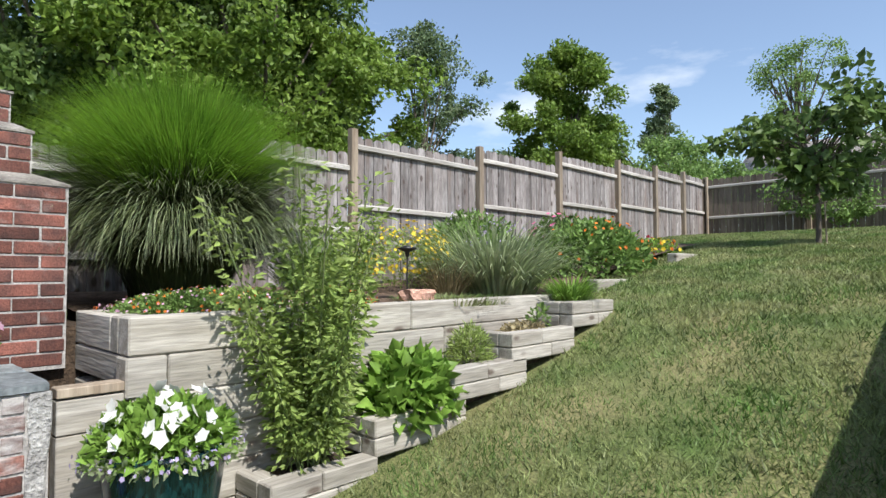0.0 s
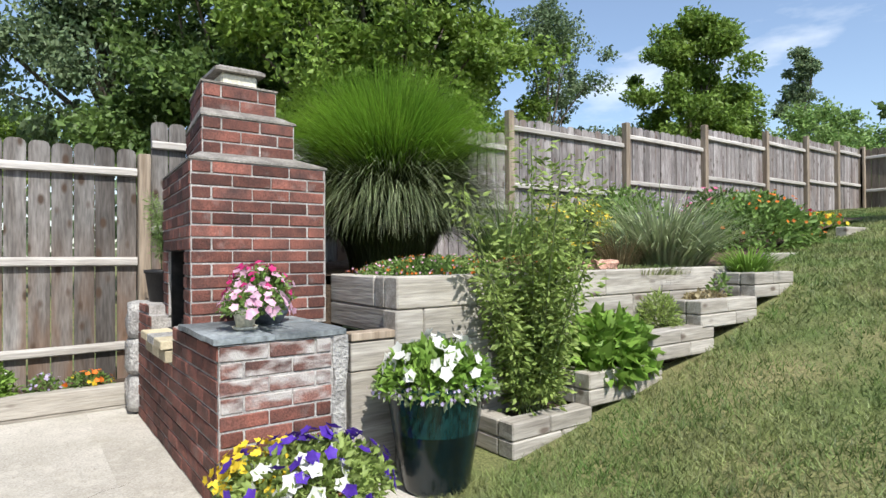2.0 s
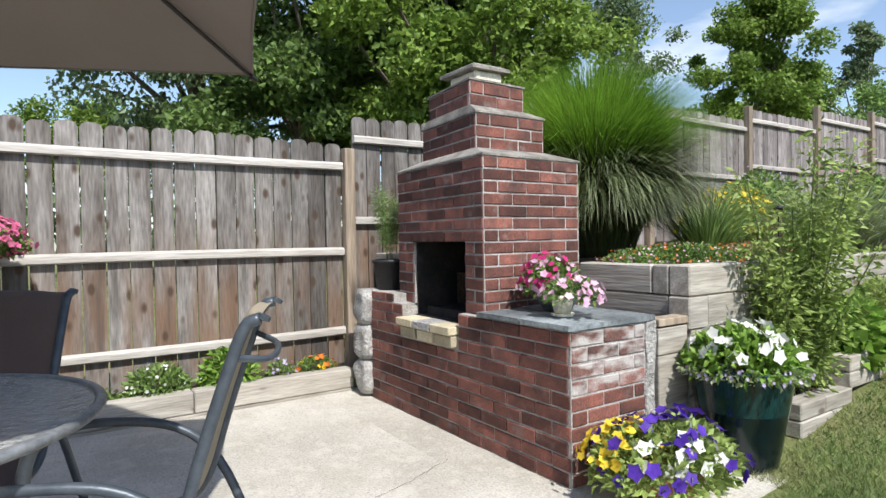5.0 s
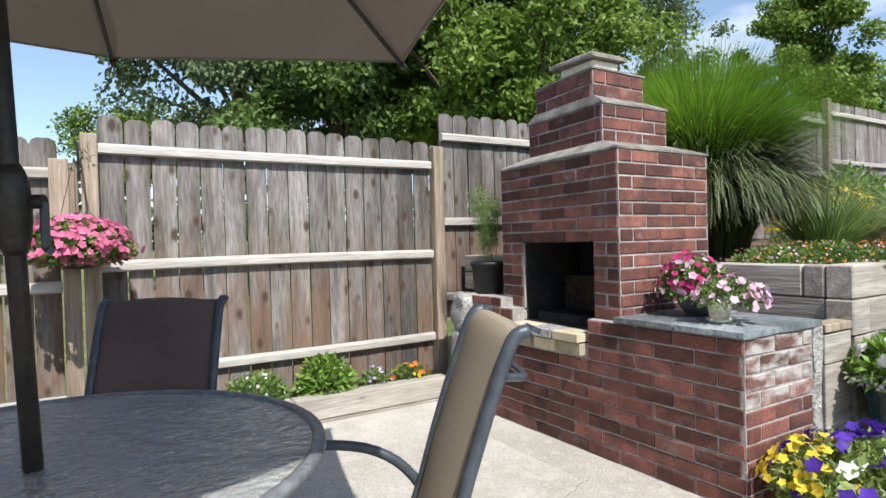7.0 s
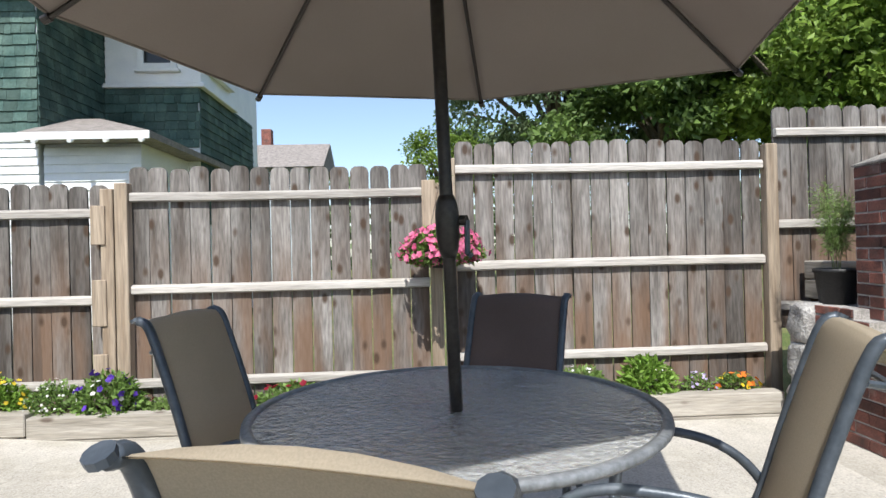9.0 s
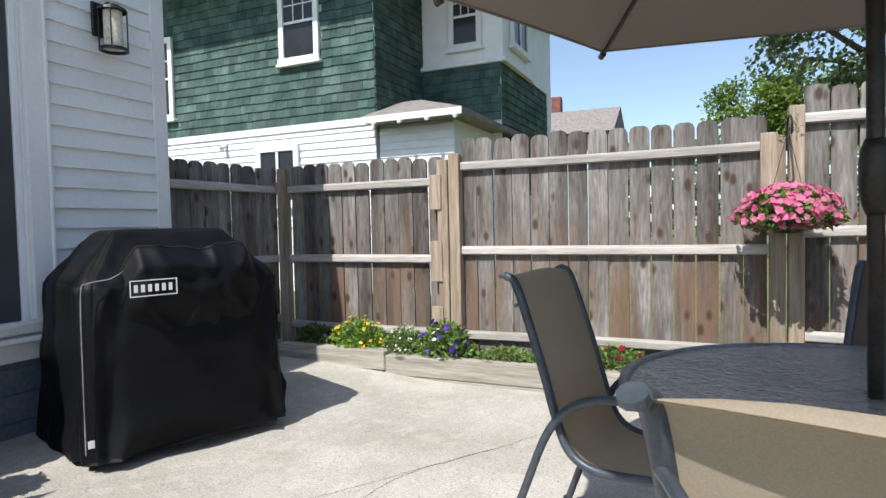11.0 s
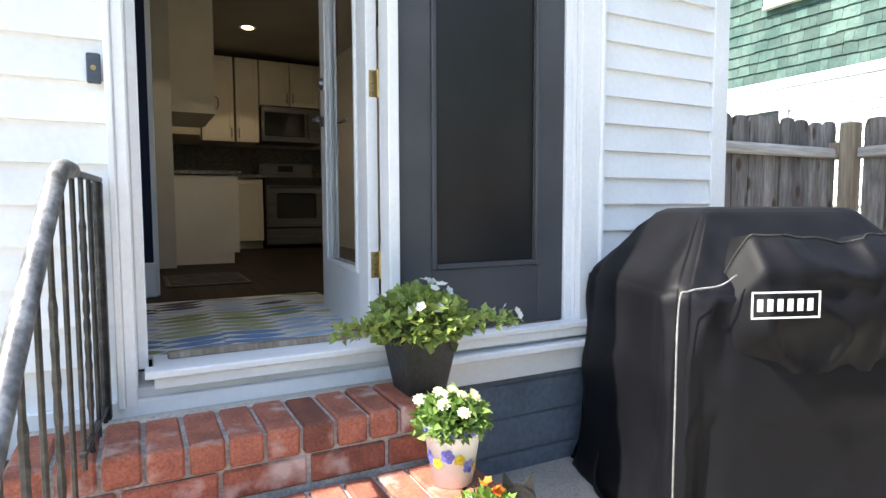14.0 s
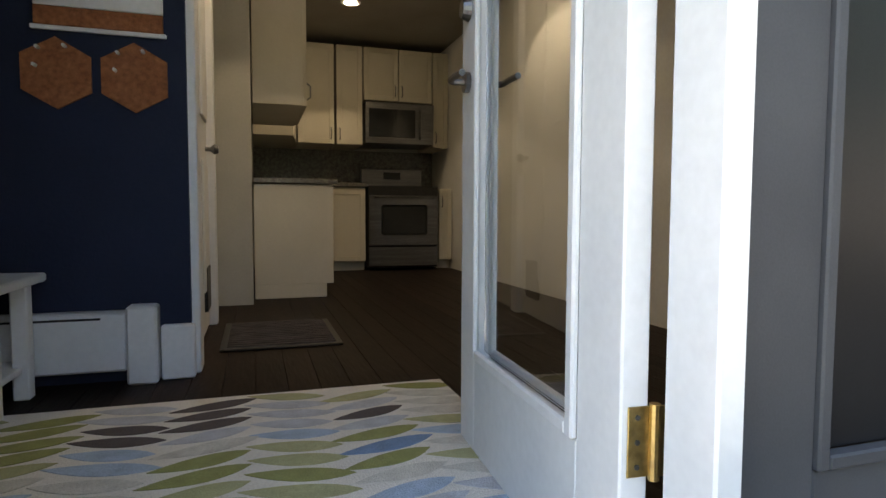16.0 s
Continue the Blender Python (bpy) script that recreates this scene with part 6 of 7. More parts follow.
pp = thing("pansy_pot", "terracotta pot of purple, yellow and white pansies", "flower pot", (-2.34, 0.33, 0.0))
pot_round(pp, [(0.0, 0.0), (0.12, 0.0), (0.165, 0.13), (0.175, 0.135), (0.178, 0.165), (0.165, 0.168), (0.155, 0.14), (0.0, 0.13)], M_TERRA, 0.155, 0.15)
tuft(pp, (0, 0, 0.12), 0.28, 0.38, 0.22, 2800, 0.042, L_TOMATO)
blooms(pp, (0, 0, 0.15), 0.28, 0.38, 0.22, 62, 0.036, P_PURPLE, label="purple pansies")
blooms(pp, (-0.10, -0.16, 0.16), 0.18, 0.20, 0.19, 90, 0.022, P_YELLOW, label="yellow blossoms", low=0.3)
blooms(pp, (0.04, -0.04, 0.16), 0.20, 0.22, 0.20, 30, 0.037, P_WHITE, label="white petunias", low=0.3)

bp_ = thing("grey_bowl_planter", "dark grey bowl planter of pink petunias on the counter", "flower pot", (-3.10, 0.42, 0.77))
pot_round(bp_, [(0.0, 0.0), (0.075, 0.0), (0.11, 0.05), (0.128, 0.115), (0.118, 0.118), (0.105, 0.10), (0.0, 0.09)], M_GREYPOT, 0.105, 0.105)
tuft(bp_, (-0.02, -0.02, 0.10), 0.16, 0.16, 0.19, 900, 0.035, L_BED)
blooms(bp_, (-0.03, -0.03, 0.11), 0.17, 0.17, 0.20, 62, 0.021, P_MAGENTA, label="magenta blossoms", low=0.2)
blooms(bp_, (-0.03, -0.03, 0.11), 0.18, 0.18, 0.18, 44, 0.021, P_PALE, label="pale pink blossoms")
cp = thing("cream_cup_planter", "small cream pot of pale pink petunias with saucer", "flower pot", (-2.88, 0.24, 0.77))
pot_round(cp, [(0.0, 0.008), (0.04, 0.008), (0.058, 0.095), (0.06, 0.10), (0.052, 0.10), (0.05, 0.085), (0.0, 0.08)], M_CREAM, 0.05, 0.09)
part("saucer", lathe(bmesh.new(), [(0.0, 0.0), (0.05, 0.0), (0.062, 0.018), (0.058, 0.018), (0.046, 0.007), (0.0, 0.007)], 28), M_CREAM, cp, soft=True)
tuft(cp, (0.02, 0.03, 0.08), 0.15, 0.15, 0.12, 500, 0.03, L_BED)
blooms(cp, (0.03, 0.04, 0.08), 0.17, 0.17, 0.13, 76, 0.021, P_PALE, label="pale pink blossoms", low=-0.2)

wp = thing("asparagus_pot", "black plastic pot with a wispy feathery plant", "flower pot", (-4.68, 0.22, 0.80))
pot_round(wp, [(0.0, 0.0), (0.10, 0.0), (0.128, 0.20), (0.137, 0.20), (0.137, 0.225), (0.125, 0.225), (0.115, 0.19), (0.0, 0.18)], M_BLACKPOT, 0.115, 0.20)
stems = bmesh.new()
pts_, dirs_ = [], []
for k in range(5):
    a = k * 1.26
    line = curve_pts([(0.02 * math.cos(a), 0.02 * math.sin(a), 0.20), (0.04 * math.cos(a), 0.04 * math.sin(a), 0.45), (0.09 * math.cos(a), 0.09 * math.sin(a), 0.62 + 0.03 * k)], 8)
    tube(stems, line, 0.003, 5)
    for p in line[5:]:
        for q in range(46):
            d = Vector(RNG.normal(size=3)).normalized()
            pts_.append(p + d * random.uniform(0, 0.07))
            dirs_.append(d)
part("stems", stems, M_STEM, wp)
part("fronds", leaf_mesh("fronds", np.array(pts_), np.array(dirs_), 0.035, 0.004, L_LIGHT), None, wp, "thread-like fronds")

hb = thing("hanging_basket", "black hanging basket overflowing with pink petunias", "hanging basket", (-5.02, -2.32, 1.12))
part("basket", lathe(bmesh.new(), [(0.0, -0.04), (0.07, -0.035), (0.12, 0.04), (0.135, 0.11), (0.125, 0.11), (0.0, 0.09)], 32), M_BLACKPOT, hb, soft=True)
for k in range(3):
    a = k * 2.094
    part("hanger", tube(bmesh.new(), [(0.125 * math.cos(a), 0.125 * math.sin(a), 0.10), (-0.03, 0, 0.58)], 0.002, 5), M_BLACK, hb)
tuft(hb, (0, 0, 0.04), 0.25, 0.27, 0.19, 1500, 0.04, L_BED)
tuft(hb, (0, 0, 0.06), 0.25, 0.28, -0.10, 700, 0.04, L_BED, name="trailing_leaves")
blooms(hb, (0, 0, 0.05), 0.26, 0.28, 0.19, 300, 0.023, P_PINK, label="pink blossoms", low=0.0)
blooms(hb, (0, 0, 0.07), 0.26, 0.29, -0.09, 110, 0.023, P_PINK, name="trailing_blossoms", label="pink blossoms")
br = thing("basket_bracket", "black scrolled iron bracket on the fence post", "bracket", (-5.29, -2.30, 1.70))
part("bracket", tube(bmesh.new(), curve_pts([(0, 0, -0.10), (0.02, 0, 0.06), (0.12, 0, 0.10), (0.23, 0, 0.06), (0.25, 0, 0.0), (0.22, 0, -0.02)], 6), 0.007, 8), M_BLACK, br)
tagged(part("tendrils", leaf_mesh("tendrils", RNG.normal(scale=0.035, size=(40, 3)) + (0.02, 0, 0.05), RNG.normal(size=(40, 3)), 0.035, 0.008, L_DARK), None, br), kind="stuff")

# by the steps
sp = thing("square_planter", "tapered square black planter of white flowers on the step", "flower pot", (-2.13, -5.91, 0.585))
bm = bmesh.new()
lo = [bm.verts.new((x * 0.065, y * 0.065, 0)) for x, y in ((-1, -1), (1, -1), (1, 1), (-1, 1))]
hi = [bm.verts.new((x * 0.105, y * 0.105, 0.24)) for x, y in ((-1, -1), (1, -1), (1, 1), (-1, 1))]
hi2 = [bm.verts.new((x * 0.095, y * 0.095, 0.24)) for x, y in ((-1, -1), (1, -1), (1, 1), (-1, 1))]
dn = [bm.verts.new((x * 0.09, y * 0.09, 0.20)) for x, y in ((-1, -1), (1, -1), (1, 1), (-1, 1))]
for p, q in ((lo, hi), (hi, hi2), (hi2, dn)):
    for i in range(4):
        bm.faces.new((p[i], p[(i + 1) % 4], q[(i + 1) % 4], q[i]))
bm.faces.new(lo[::-1])
bm.faces.new(dn)
part("pot", bm, M_BLACKPOT, sp, "matt black tapered pot")
tuft(sp, (0, 0, 0.20), 0.17, 0.15, 0.14, 1500, 0.034, L_TOMATO, slim=0.8)
tuft(sp, (0, 0, 0.22), 0.15, 0.15, -0.07, 260, 0.040, L_TOMATO, name="overhanging_leaves", slim=0.85)
tuft(sp, (-0.16, 0.06, 0.21), 0.20, 0.06, 0.05, 260, 0.028, L_TOMATO, name="trailing_leaves", slim=0.75)
tuft(sp, (0.15, 0.05, 0.21), 0.16, 0.05, 0.06, 200, 0.026, L_TOMATO, name="trailing_leaves", slim=0.75)
blooms(sp, (-0.02, 0.0, 0.22), 0.15, 0.13, 0.15, 12, 0.019, P_WHITE, label="white blossoms", low=0.5)
blooms(sp, (-0.30, 0.07, 0.23), 0.05, 0.03, 0.05, 4, 0.017, P_WHITE, name="trailing_blossoms", label="white blossoms")

cpn = thing("painted_pot", "white ceramic pot painted blue and yellow with cream dahlias", "flower pot", (-2.10, -5.62, 0.40))
pot_round(cpn, [(0.0, 0.0), (0.058, 0.0), (0.082, 0.15), (0.089, 0.155), (0.089, 0.175), (0.078, 0.175), (0.07, 0.14), (0.0, 0.13)], M_TAG, 0.07, 0.155, label="glazed white pot")
M_GBLUE = mat("blue_glaze", (0.10, 0.10, 0.36), (0.16, 0.16, 0.45), rough=0.2, bump=0)
M_GYEL = mat("yellow_glaze", (0.60, 0.40, 0.03), (0.66, 0.46, 0.05), rough=0.2, bump=0)
part("blue_band", lathe(bmesh.new(), [(0.0895, 0.157), (0.0905, 0.16), (0.0905, 0.173), (0.0895, 0.175)], 40), M_GBLUE, cpn)
for name, m, zs, r in (("blue_flowers", M_GBLUE, 0.085, 0.022), ("yellow_flowers", M_GYEL, 0.075, 0.017)):
    for k in range(7):
        bm = bmesh.new()
        a = k * 0.9 + (0.45 if m is M_GYEL else 0)
        zc = zs + 0.02 * math.sin(k * 2.3)
        rr = 0.0595 + 0.16 * zc + 0.0005
        for q in range(5):
            t = q * 1.2566
            vs = []
            for w in range(8):
                th = w * math.pi / 4
                u_, v_ = r * 0.55 * math.cos(t) + r * 0.45 * math.cos(th), r * 0.55 * math.sin(t) + r * 0.45 * math.sin(th)
                r2 = 0.0592 + 0.158 * (zc + v_) + (0.0012 if m is M_GYEL else 0.0007) + 0.0003 * q
                vs.append(bm.verts.new((r2 * math.cos(a + u_ / rr), r2 * math.sin(a + u_ / rr), zc + v_)))
            bm.faces.new(vs)
        part(name[:-1], bm, m, cpn, "painted " + name[:-1].replace("_", " "))
tuft(cpn, (0, 0, 0.16), 0.105, 0.105, 0.09, 800, 0.030, L_BED, slim=0.65)
for k in range(9):
    a = k * 0.698
    r0 = 0.03 + 0.03 * (k % 3)
    c = np.array([[r0 * math.cos(a) * 1.1, r0 * math.sin(a) * 1.1, 0.255 - 0.012 * (k % 3)]])
    for lay in range(3):
        part("dahlia_layer" if lay else "dahlia", bloom_mesh("dahlia", c + (0, 0, 0.004 * lay), np.array([[0.5 * math.cos(a), 0.6, 1.0]]), 0.022 - 0.005 * lay, P_CREAM, petals=9), None, cpn, "cream dahlia" if not lay else "")
yp = thing("yellow_flower_pot", "dark pot of bright yellow flowers on the patio beside the steps", "flower pot", (-0.82, -5.86, 0.09))
pot_round(yp, [(0.0, 0.0), (0.10, 0.0), (0.14, 0.24), (0.15, 0.245), (0.15, 0.27), (0.138, 0.27), (0.125, 0.23), (0.0, 0.22)], M_BLACKPOT, 0.125, 0.25)
tuft(yp, (0, 0, 0.24), 0.20, 0.20, 0.25, 1100, 0.04, L_BED)
blooms(yp, (0, 0, 0.25), 0.21, 0.21, 0.26, 110, 0.026, P_YELLOW, label="yellow blossoms", low=-0.1)
sm = thing("small_black_pot", "small black pot of orange flowers on the lowest step", "flower pot", (-2.09, -5.42, 0.215))
pot_round(sm, [(0.0, 0.0), (0.04, 0.0), (0.055, 0.10), (0.05, 0.10), (0.045, 0.08), (0.0, 0.075)], M_BLACKPOT, 0.045, 0.085)
tuft(sm, (0, 0, 0.09), 0.085, 0.085, 0.15, 260, 0.04, L_HOSTA)
blooms(sm, (0, 0, 0.12), 0.085, 0.085, 0.13, 12, 0.018, P_ORANGE, label="orange blossoms", low=0.2)
ct = thing("cat_ornament", "black metal cat garden ornament with white paws and whiskers", "ornament", (-2.20, -5.43, 0.215))
bm = bmesh.new()
prism(bm, [(0.05 * math.cos(t), 0.042 * math.sin(t)) for t in (2 * math.pi * k / 20 for k in range(20))], -0.004, 0.004, pose(0, 0, 0.19, 90, 0, 150))
for s in (-1, 1):
    prism(bm, [(s * 0.045, 0.015), (s * 0.012, 0.038), (s * 0.040, 0.075)], -0.004, 0.004, pose(0, 0, 0.19, 90, 0, 150))
tube(bm, curve_pts([(0, 0, 0.15), (0.03, 0.0, 0.08), (0.02, 0.02, 0.0)], 6), 0.004, 6)
tube(bm, curve_pts([(0.01, 0, 0.15), (0.08, 0.0, 0.10), (0.09, 0.03, 0.0)], 6), 0.004, 6)
for s in (-1, 1):
    for q in (-1, 0, 1):
        tube(bm, [(s * 0.015 * -0.87, s * 0.015 * 0.5 + 0.008, 0.18), (s * 0.065 * -0.87, s * 0.065 * 0.5 + 0.008, 0.18 + q * 0.012)], 0.0012, 4)
black_faces = len(bm.faces)
for dx, dy in ((0.02, 0.03), (0.09, 0.035), (-0.03, 0.0), (-0.07, 0.02)):
    for k in range(3):
        bmesh.ops.create_icosphere(bm, subdivisions=1, radius=0.011, matrix=pose(dx + 0.012 * math.cos(k * 2.1), dy + 0.012 * math.sin(k * 2.1), 0.010))
for i, f in enumerate(list(bm.faces)):
    f.material_index = 1 if i >= black_faces else 0
orn = part("ornament", bm, M_BLACK, ct)
orn.data.materials.append(M_TAG)


# bedding in the narrow bed
def clump(name, label, x, y, z, rx, ry, rz, leaves, size, leaf, flowers=(), category="plant", slim=0.5, group=""):
    ob = thing(name, label, category, (x, y, z), 0, group=group)
    tuft(ob, (0, 0, 0), rx, ry, rz, leaves, size, leaf, slim=slim)
    for count, r, m, lab in flowers:
        blooms(ob, (0, 0, 0.01), rx, ry, rz, count, r, m, label=lab, low=0.25)
    return ob


BZ = 0.14
clump("feathery_herb", "low green feathery bedding plant in the bed", -5.16, -5.85, BZ, 0.13, 0.22, 0.20, 700, 0.04, L_DARK)
clump("yellow_lantana", "yellow flowering bedding plant in the narrow bed", -5.14, -5.42, BZ, 0.16, 0.28, 0.26, 1200, 0.04, L_HOSTA, ((80, 0.018, P_YELLOW, "yellow blossoms"),))
clump("pale_alyssum", "pale green plant with tiny white flowers", -5.14, -4.98, BZ, 0.15, 0.22, 0.22, 900, 0.035, L_LIGHT, ((70, 0.009, P_WHITE, "white blossoms"),))
clump("striped_petunia", "purple and white striped petunias by the post", -5.13, -4.62, BZ, 0.17, 0.24, 0.27, 1000, 0.045, L_BED, ((22, 0.026, P_PURPLE, "purple blossoms"), (16, 0.02, P_WHITE, "white blossoms")))
clump("violet_bloom", "single lilac bloom among green leaves", -5.06, -5.70, BZ, 0.06, 0.06, 0.12, 90, 0.03, L_BED, ((6, 0.028, P_LILAC, "lilac blossoms"),))
clump("low_foliage", "low light green foliage in the bed", -5.14, -4.15, BZ, 0.13, 0.28, 0.10, 700, 0.035, L_LIGHT, ((5, 0.02, P_RED, "dark red blossoms"),))
clump("dark_petunia", "dark red petunias with light green leaves", -5.14, -3.35, BZ, 0.15, 0.30, 0.16, 900, 0.04, L_LIGHT, ((20, 0.026, P_RED, "dark red blossoms"), (3, 0.022, P_WHITE, "white blossoms")))
clump("white_daisies", "bushy pale plant with small white daisies", -5.14, -1.35, BZ, 0.14, 0.22, 0.20, 900, 0.04, L_LIGHT, ((36, 0.012, P_WHITE, "white blossoms"),))
clump("green_bush", "bright green bedding bush", -5.14, -0.87, BZ, 0.15, 0.21, 0.27, 1100, 0.045, L_HOSTA, ((10, 0.010, P_WHITE, "white blossoms"),))
clump("low_sprig", "small green sprig at the bed end", -5.12, -1.72, BZ, 0.09, 0.14, 0.10, 260, 0.035, L_BED)
clump("lilac_alyssum", "small lilac flowered bedding plant", -5.13, -0.50, BZ, 0.10, 0.13, 0.13, 320, 0.03, L_BED, ((30, 0.012, P_LILAC, "lilac blossoms"),))
clump("marigolds", "red and orange marigolds beside the fireplace", -5.13, -0.22, BZ, 0.11, 0.16, 0.12, 420, 0.03, L_BED, ((12, 0.022, P_ORANGE, "orange blossoms"), (9, 0.02, P_YELLOW, "yellow blossoms")))

# big fountain grass in the raised bed
fg = thing("fountain_grass", "huge rounded clump of arching green maiden grass with silvery midribs", "ornamental grass", (-3.97, 1.70, 0.96))
n = 15000
ang, rad = RNG.random(n) * 2 * math.pi, 0.22 * np.sqrt(RNG.random(n))
bpos = np.stack([rad * np.cos(ang), rad * np.sin(ang), np.zeros(n)], axis=1)
f = RNG.random(n)
part("blades", blade_mesh("blades", bpos, ang + RNG.normal(scale=0.4, size=n), 1.22 + 0.40 * RNG.random(n), 0.01 + 0.10 * f, 0.3 + 1.85 * f + RNG.normal(scale=0.2, size=n), 0.0075, L_FOUNTAIN, 8), None, fg, "arching green blades")
n2 = 2600
ang = RNG.random(n2) * 2 * math.pi
bpos = np.stack([0.24 * np.cos(ang), 0.24 * np.sin(ang), np.zeros(n2)], axis=1)
part("drooping_blades", blade_mesh("drooping_blades", bpos, ang + RNG.normal(scale=0.5, size=n2), 0.95 + 0.42 * RNG.random(n2), 0.03 + 0.11 * RNG.random(n2), 2.0 + 1.5 * RNG.random(n2), 0.0075, L_STRAP, 9), None, fg, "drooping silvery outer blades")
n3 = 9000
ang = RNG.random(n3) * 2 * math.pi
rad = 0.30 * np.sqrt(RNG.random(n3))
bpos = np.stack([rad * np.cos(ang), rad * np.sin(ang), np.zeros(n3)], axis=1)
part("inner_blades", blade_mesh("inner_blades", bpos, ang + RNG.normal(scale=0.6, size=n3), 0.72 + 0.62 * RNG.random(n3), 0.03 + 0.16 * RNG.random(n3), 1.5 + 1.9 * RNG.random(n3), 0.010, L_INNER_SHADE, 7), None, fg, "dark inner blades with the clump's shade in their colour")

# tall leafy plant in the lowest planter box
tm = thing("tall_leafy_plant", "tall slender leafy green plant in the lowest planter box", "plant", (-2.46, 1.76, 0.2))
pp_, dd_ = [], []
random.seed(14)
for k in range(22):
    a = random.uniform(0, 6.28)
    h = random.uniform(0.7, 1.5)
    sp_ = random.uniform(0.1, 0.44)
    line = curve_pts([(0.05 * math.cos(a), 0.07 * math.sin(a), 0), (sp_ * 0.5 * math.cos(a), sp_ * 0.6 * math.sin(a), h * 0.5), (sp_ * math.cos(a), sp_ * 1.2 * math.sin(a), h)], 10)
    part("stem", tube(bmesh.new(), line, 0.004, 5), M_STEM, tm)
    for p in line[3:]:
        for q in range(22):
            d = Vector((random.gauss(0, 1), random.gauss(0, 1), random.gauss(-0.1, 0.5))).normalized()
            pp_.append(p + d * random.uniform(0.0, 0.11) + Vector((0, 0, random.uniform(-0.05, 0.05))))
            dd_.append(d)
sz = 0.026 + 0.036 * RNG.random(len(pp_))
part("leaves", leaf_mesh("leaves", np.array(pp_), np.array(dd_), sz, sz * 0.42, L_TOMATO), None, tm, "narrow light green leaves")
clump("broadleaf_herb", "bushy bright green broadleaf herb in a planter box", -2.47, 2.42, 0.38, 0.24, 0.32, 0.34, 900, 0.105, L_HOSTA, slim=0.6)
sh = clump("upright_shrub", "small upright needle-leaved green shrub", -2.50, 3.02, 0.57, 0.14, 0.17, 0.28, 1300, 0.05, L_TOMATO, slim=0.15)
cs = clump("pale_succulent", "pale cream ground plant spilling in the planter", -2.48, 3.60, 0.74, 0.14, 0.26, 0.09, 500, 0.035, L_DRY, slim=0.8)
tuft(cs, (0.02, 0.18, 0.05), 0.08, 0.10, 0.16, 90, 0.045, L_LIGHT, name="sprigs")


def grass_tuft(name, label, x, y, count, length, width, m, spread=0.10, droop=1.2, z=None):
    ob = thing(name, label, "ornamental grass", (x, y, float(bed_z(x, y)) if z is None else z))
    a = RNG.random(count) * 2 * math.pi
    r = spread * np.sqrt(RNG.random(count))
    b = np.stack([r * np.cos(a), r * np.sin(a), np.zeros(count) - 0.02], axis=1)
    part("foliage", blade_mesh("foliage", b, a, length * (0.7 + 0.5 * RNG.random(count)), 0.1 + 0.7 * RNG.random(count), droop * (0.6 + 0.8 * RNG.random(count)), width, m, 5), None, ob)
    return ob


grass_tuft("daylily_leaves", "fresh green strap-leaved clump at the planter end", -2.50, 4.27, 260, 0.34, 0.016, L_HOSTA, 0.12, 1.5, 0.93)
vg = grass_tuft("variegated_grass", "grey-green striped strap grass in the raised bed", -3.35, 4.35, 900, 0.78, 0.020, L_STRAP, 0.36, 1.5)
blooms(vg, (0, 0.1, 0.35), 0.3, 0.4, 0.32, 80, 0.014, P_LILAC, label="lilac blossoms")
grass_tuft("spiky_clump", "spiky green clump beside the great grass", -3.45, 2.42, 520, 0.62, 0.012, L_LIGHT, 0.13, 1.0)
grass_tuft("dry_grass", "dry tan grass clump", -3.40, 3.75, 260, 0.38, 0.008, L_DRY, 0.14, 0.9)
sd_ = clump("sedum_mat", "low spreading sedum with pale pink flower heads", -3.08, 1.50, 0.98, 0.46, 0.52, 0.13, 4200, 0.026, L_BED, ((150, 0.008, P_PALE, "pale pink heads"), (150, 0.008, P_ORANGE, "rusty buds")))
clump("rusty_groundcover", "rust-orange groundcover among the sedum", -3.05, 2.25, 0.98, 0.28, 0.36, 0.12, 1400, 0.026, L_DRY, ((70, 0.012, P_ORANGE, "rusty heads"),))
clump("coreopsis", "mounded coreopsis with golden yellow flowers", -4.25, 4.05, 1.05, 0.46, 0.62, 0.60, 2400, 0.055, L_TOMATO, ((460, 0.020, P_YELLOW, "golden blossoms"),), slim=0.2)
clump("dark_bush", "dark green bush behind the coreopsis", -4.30, 4.85, 1.1, 0.40, 0.45, 0.62, 1600, 0.07, L_BED)
clump("garden_phlox", "tall green perennials along the fence", -4.70, 5.6, 1.25, 0.45, 0.9, 0.70, 2400, 0.07, L_BED, ((60, 0.016, P_LILAC, "lilac blossoms"),))
clump("pink_perennial", "green perennials with bright pink flowers", -4.0, 6.5, 1.3, 0.45, 0.6, 0.62, 1500, 0.07, L_DARK, ((40, 0.03, P_PINK, "pink blossoms"),))
clump("red_crown_bush", "dense green bush topped with orange-red blooms", -3.45, 6.35, 1.15, 0.62, 0.85, 0.66, 3600, 0.08, L_BED, ((55, 0.022, P_ORANGE, "orange-red blossoms"),))
clump("marigold_patch", "orange and yellow flowers at the bed end", -3.5, 7.9, 1.42, 0.4, 0.6, 0.22, 900, 0.05, L_HOSTA, ((30, 0.03, P_ORANGE, "orange blossoms"), (24, 0.03, P_YELLOW, "yellow blossoms"), (8, 0.03, P_RED, "red blossoms")))
bl = grass_tuft("turf_strip", "short turf along the timber edge", -2.95, 3.3, 1500, 0.07, 0.006, L_LAWN, 0.45, 0.5, 0.985)
st = thing("pink_stone", "rough pink garden stone on the mulch", "stone", (-2.97, 2.98, 0.98))
bm = bmesh.new()
bmesh.ops.create_icosphere(bm, subdivisions=3, radius=1)
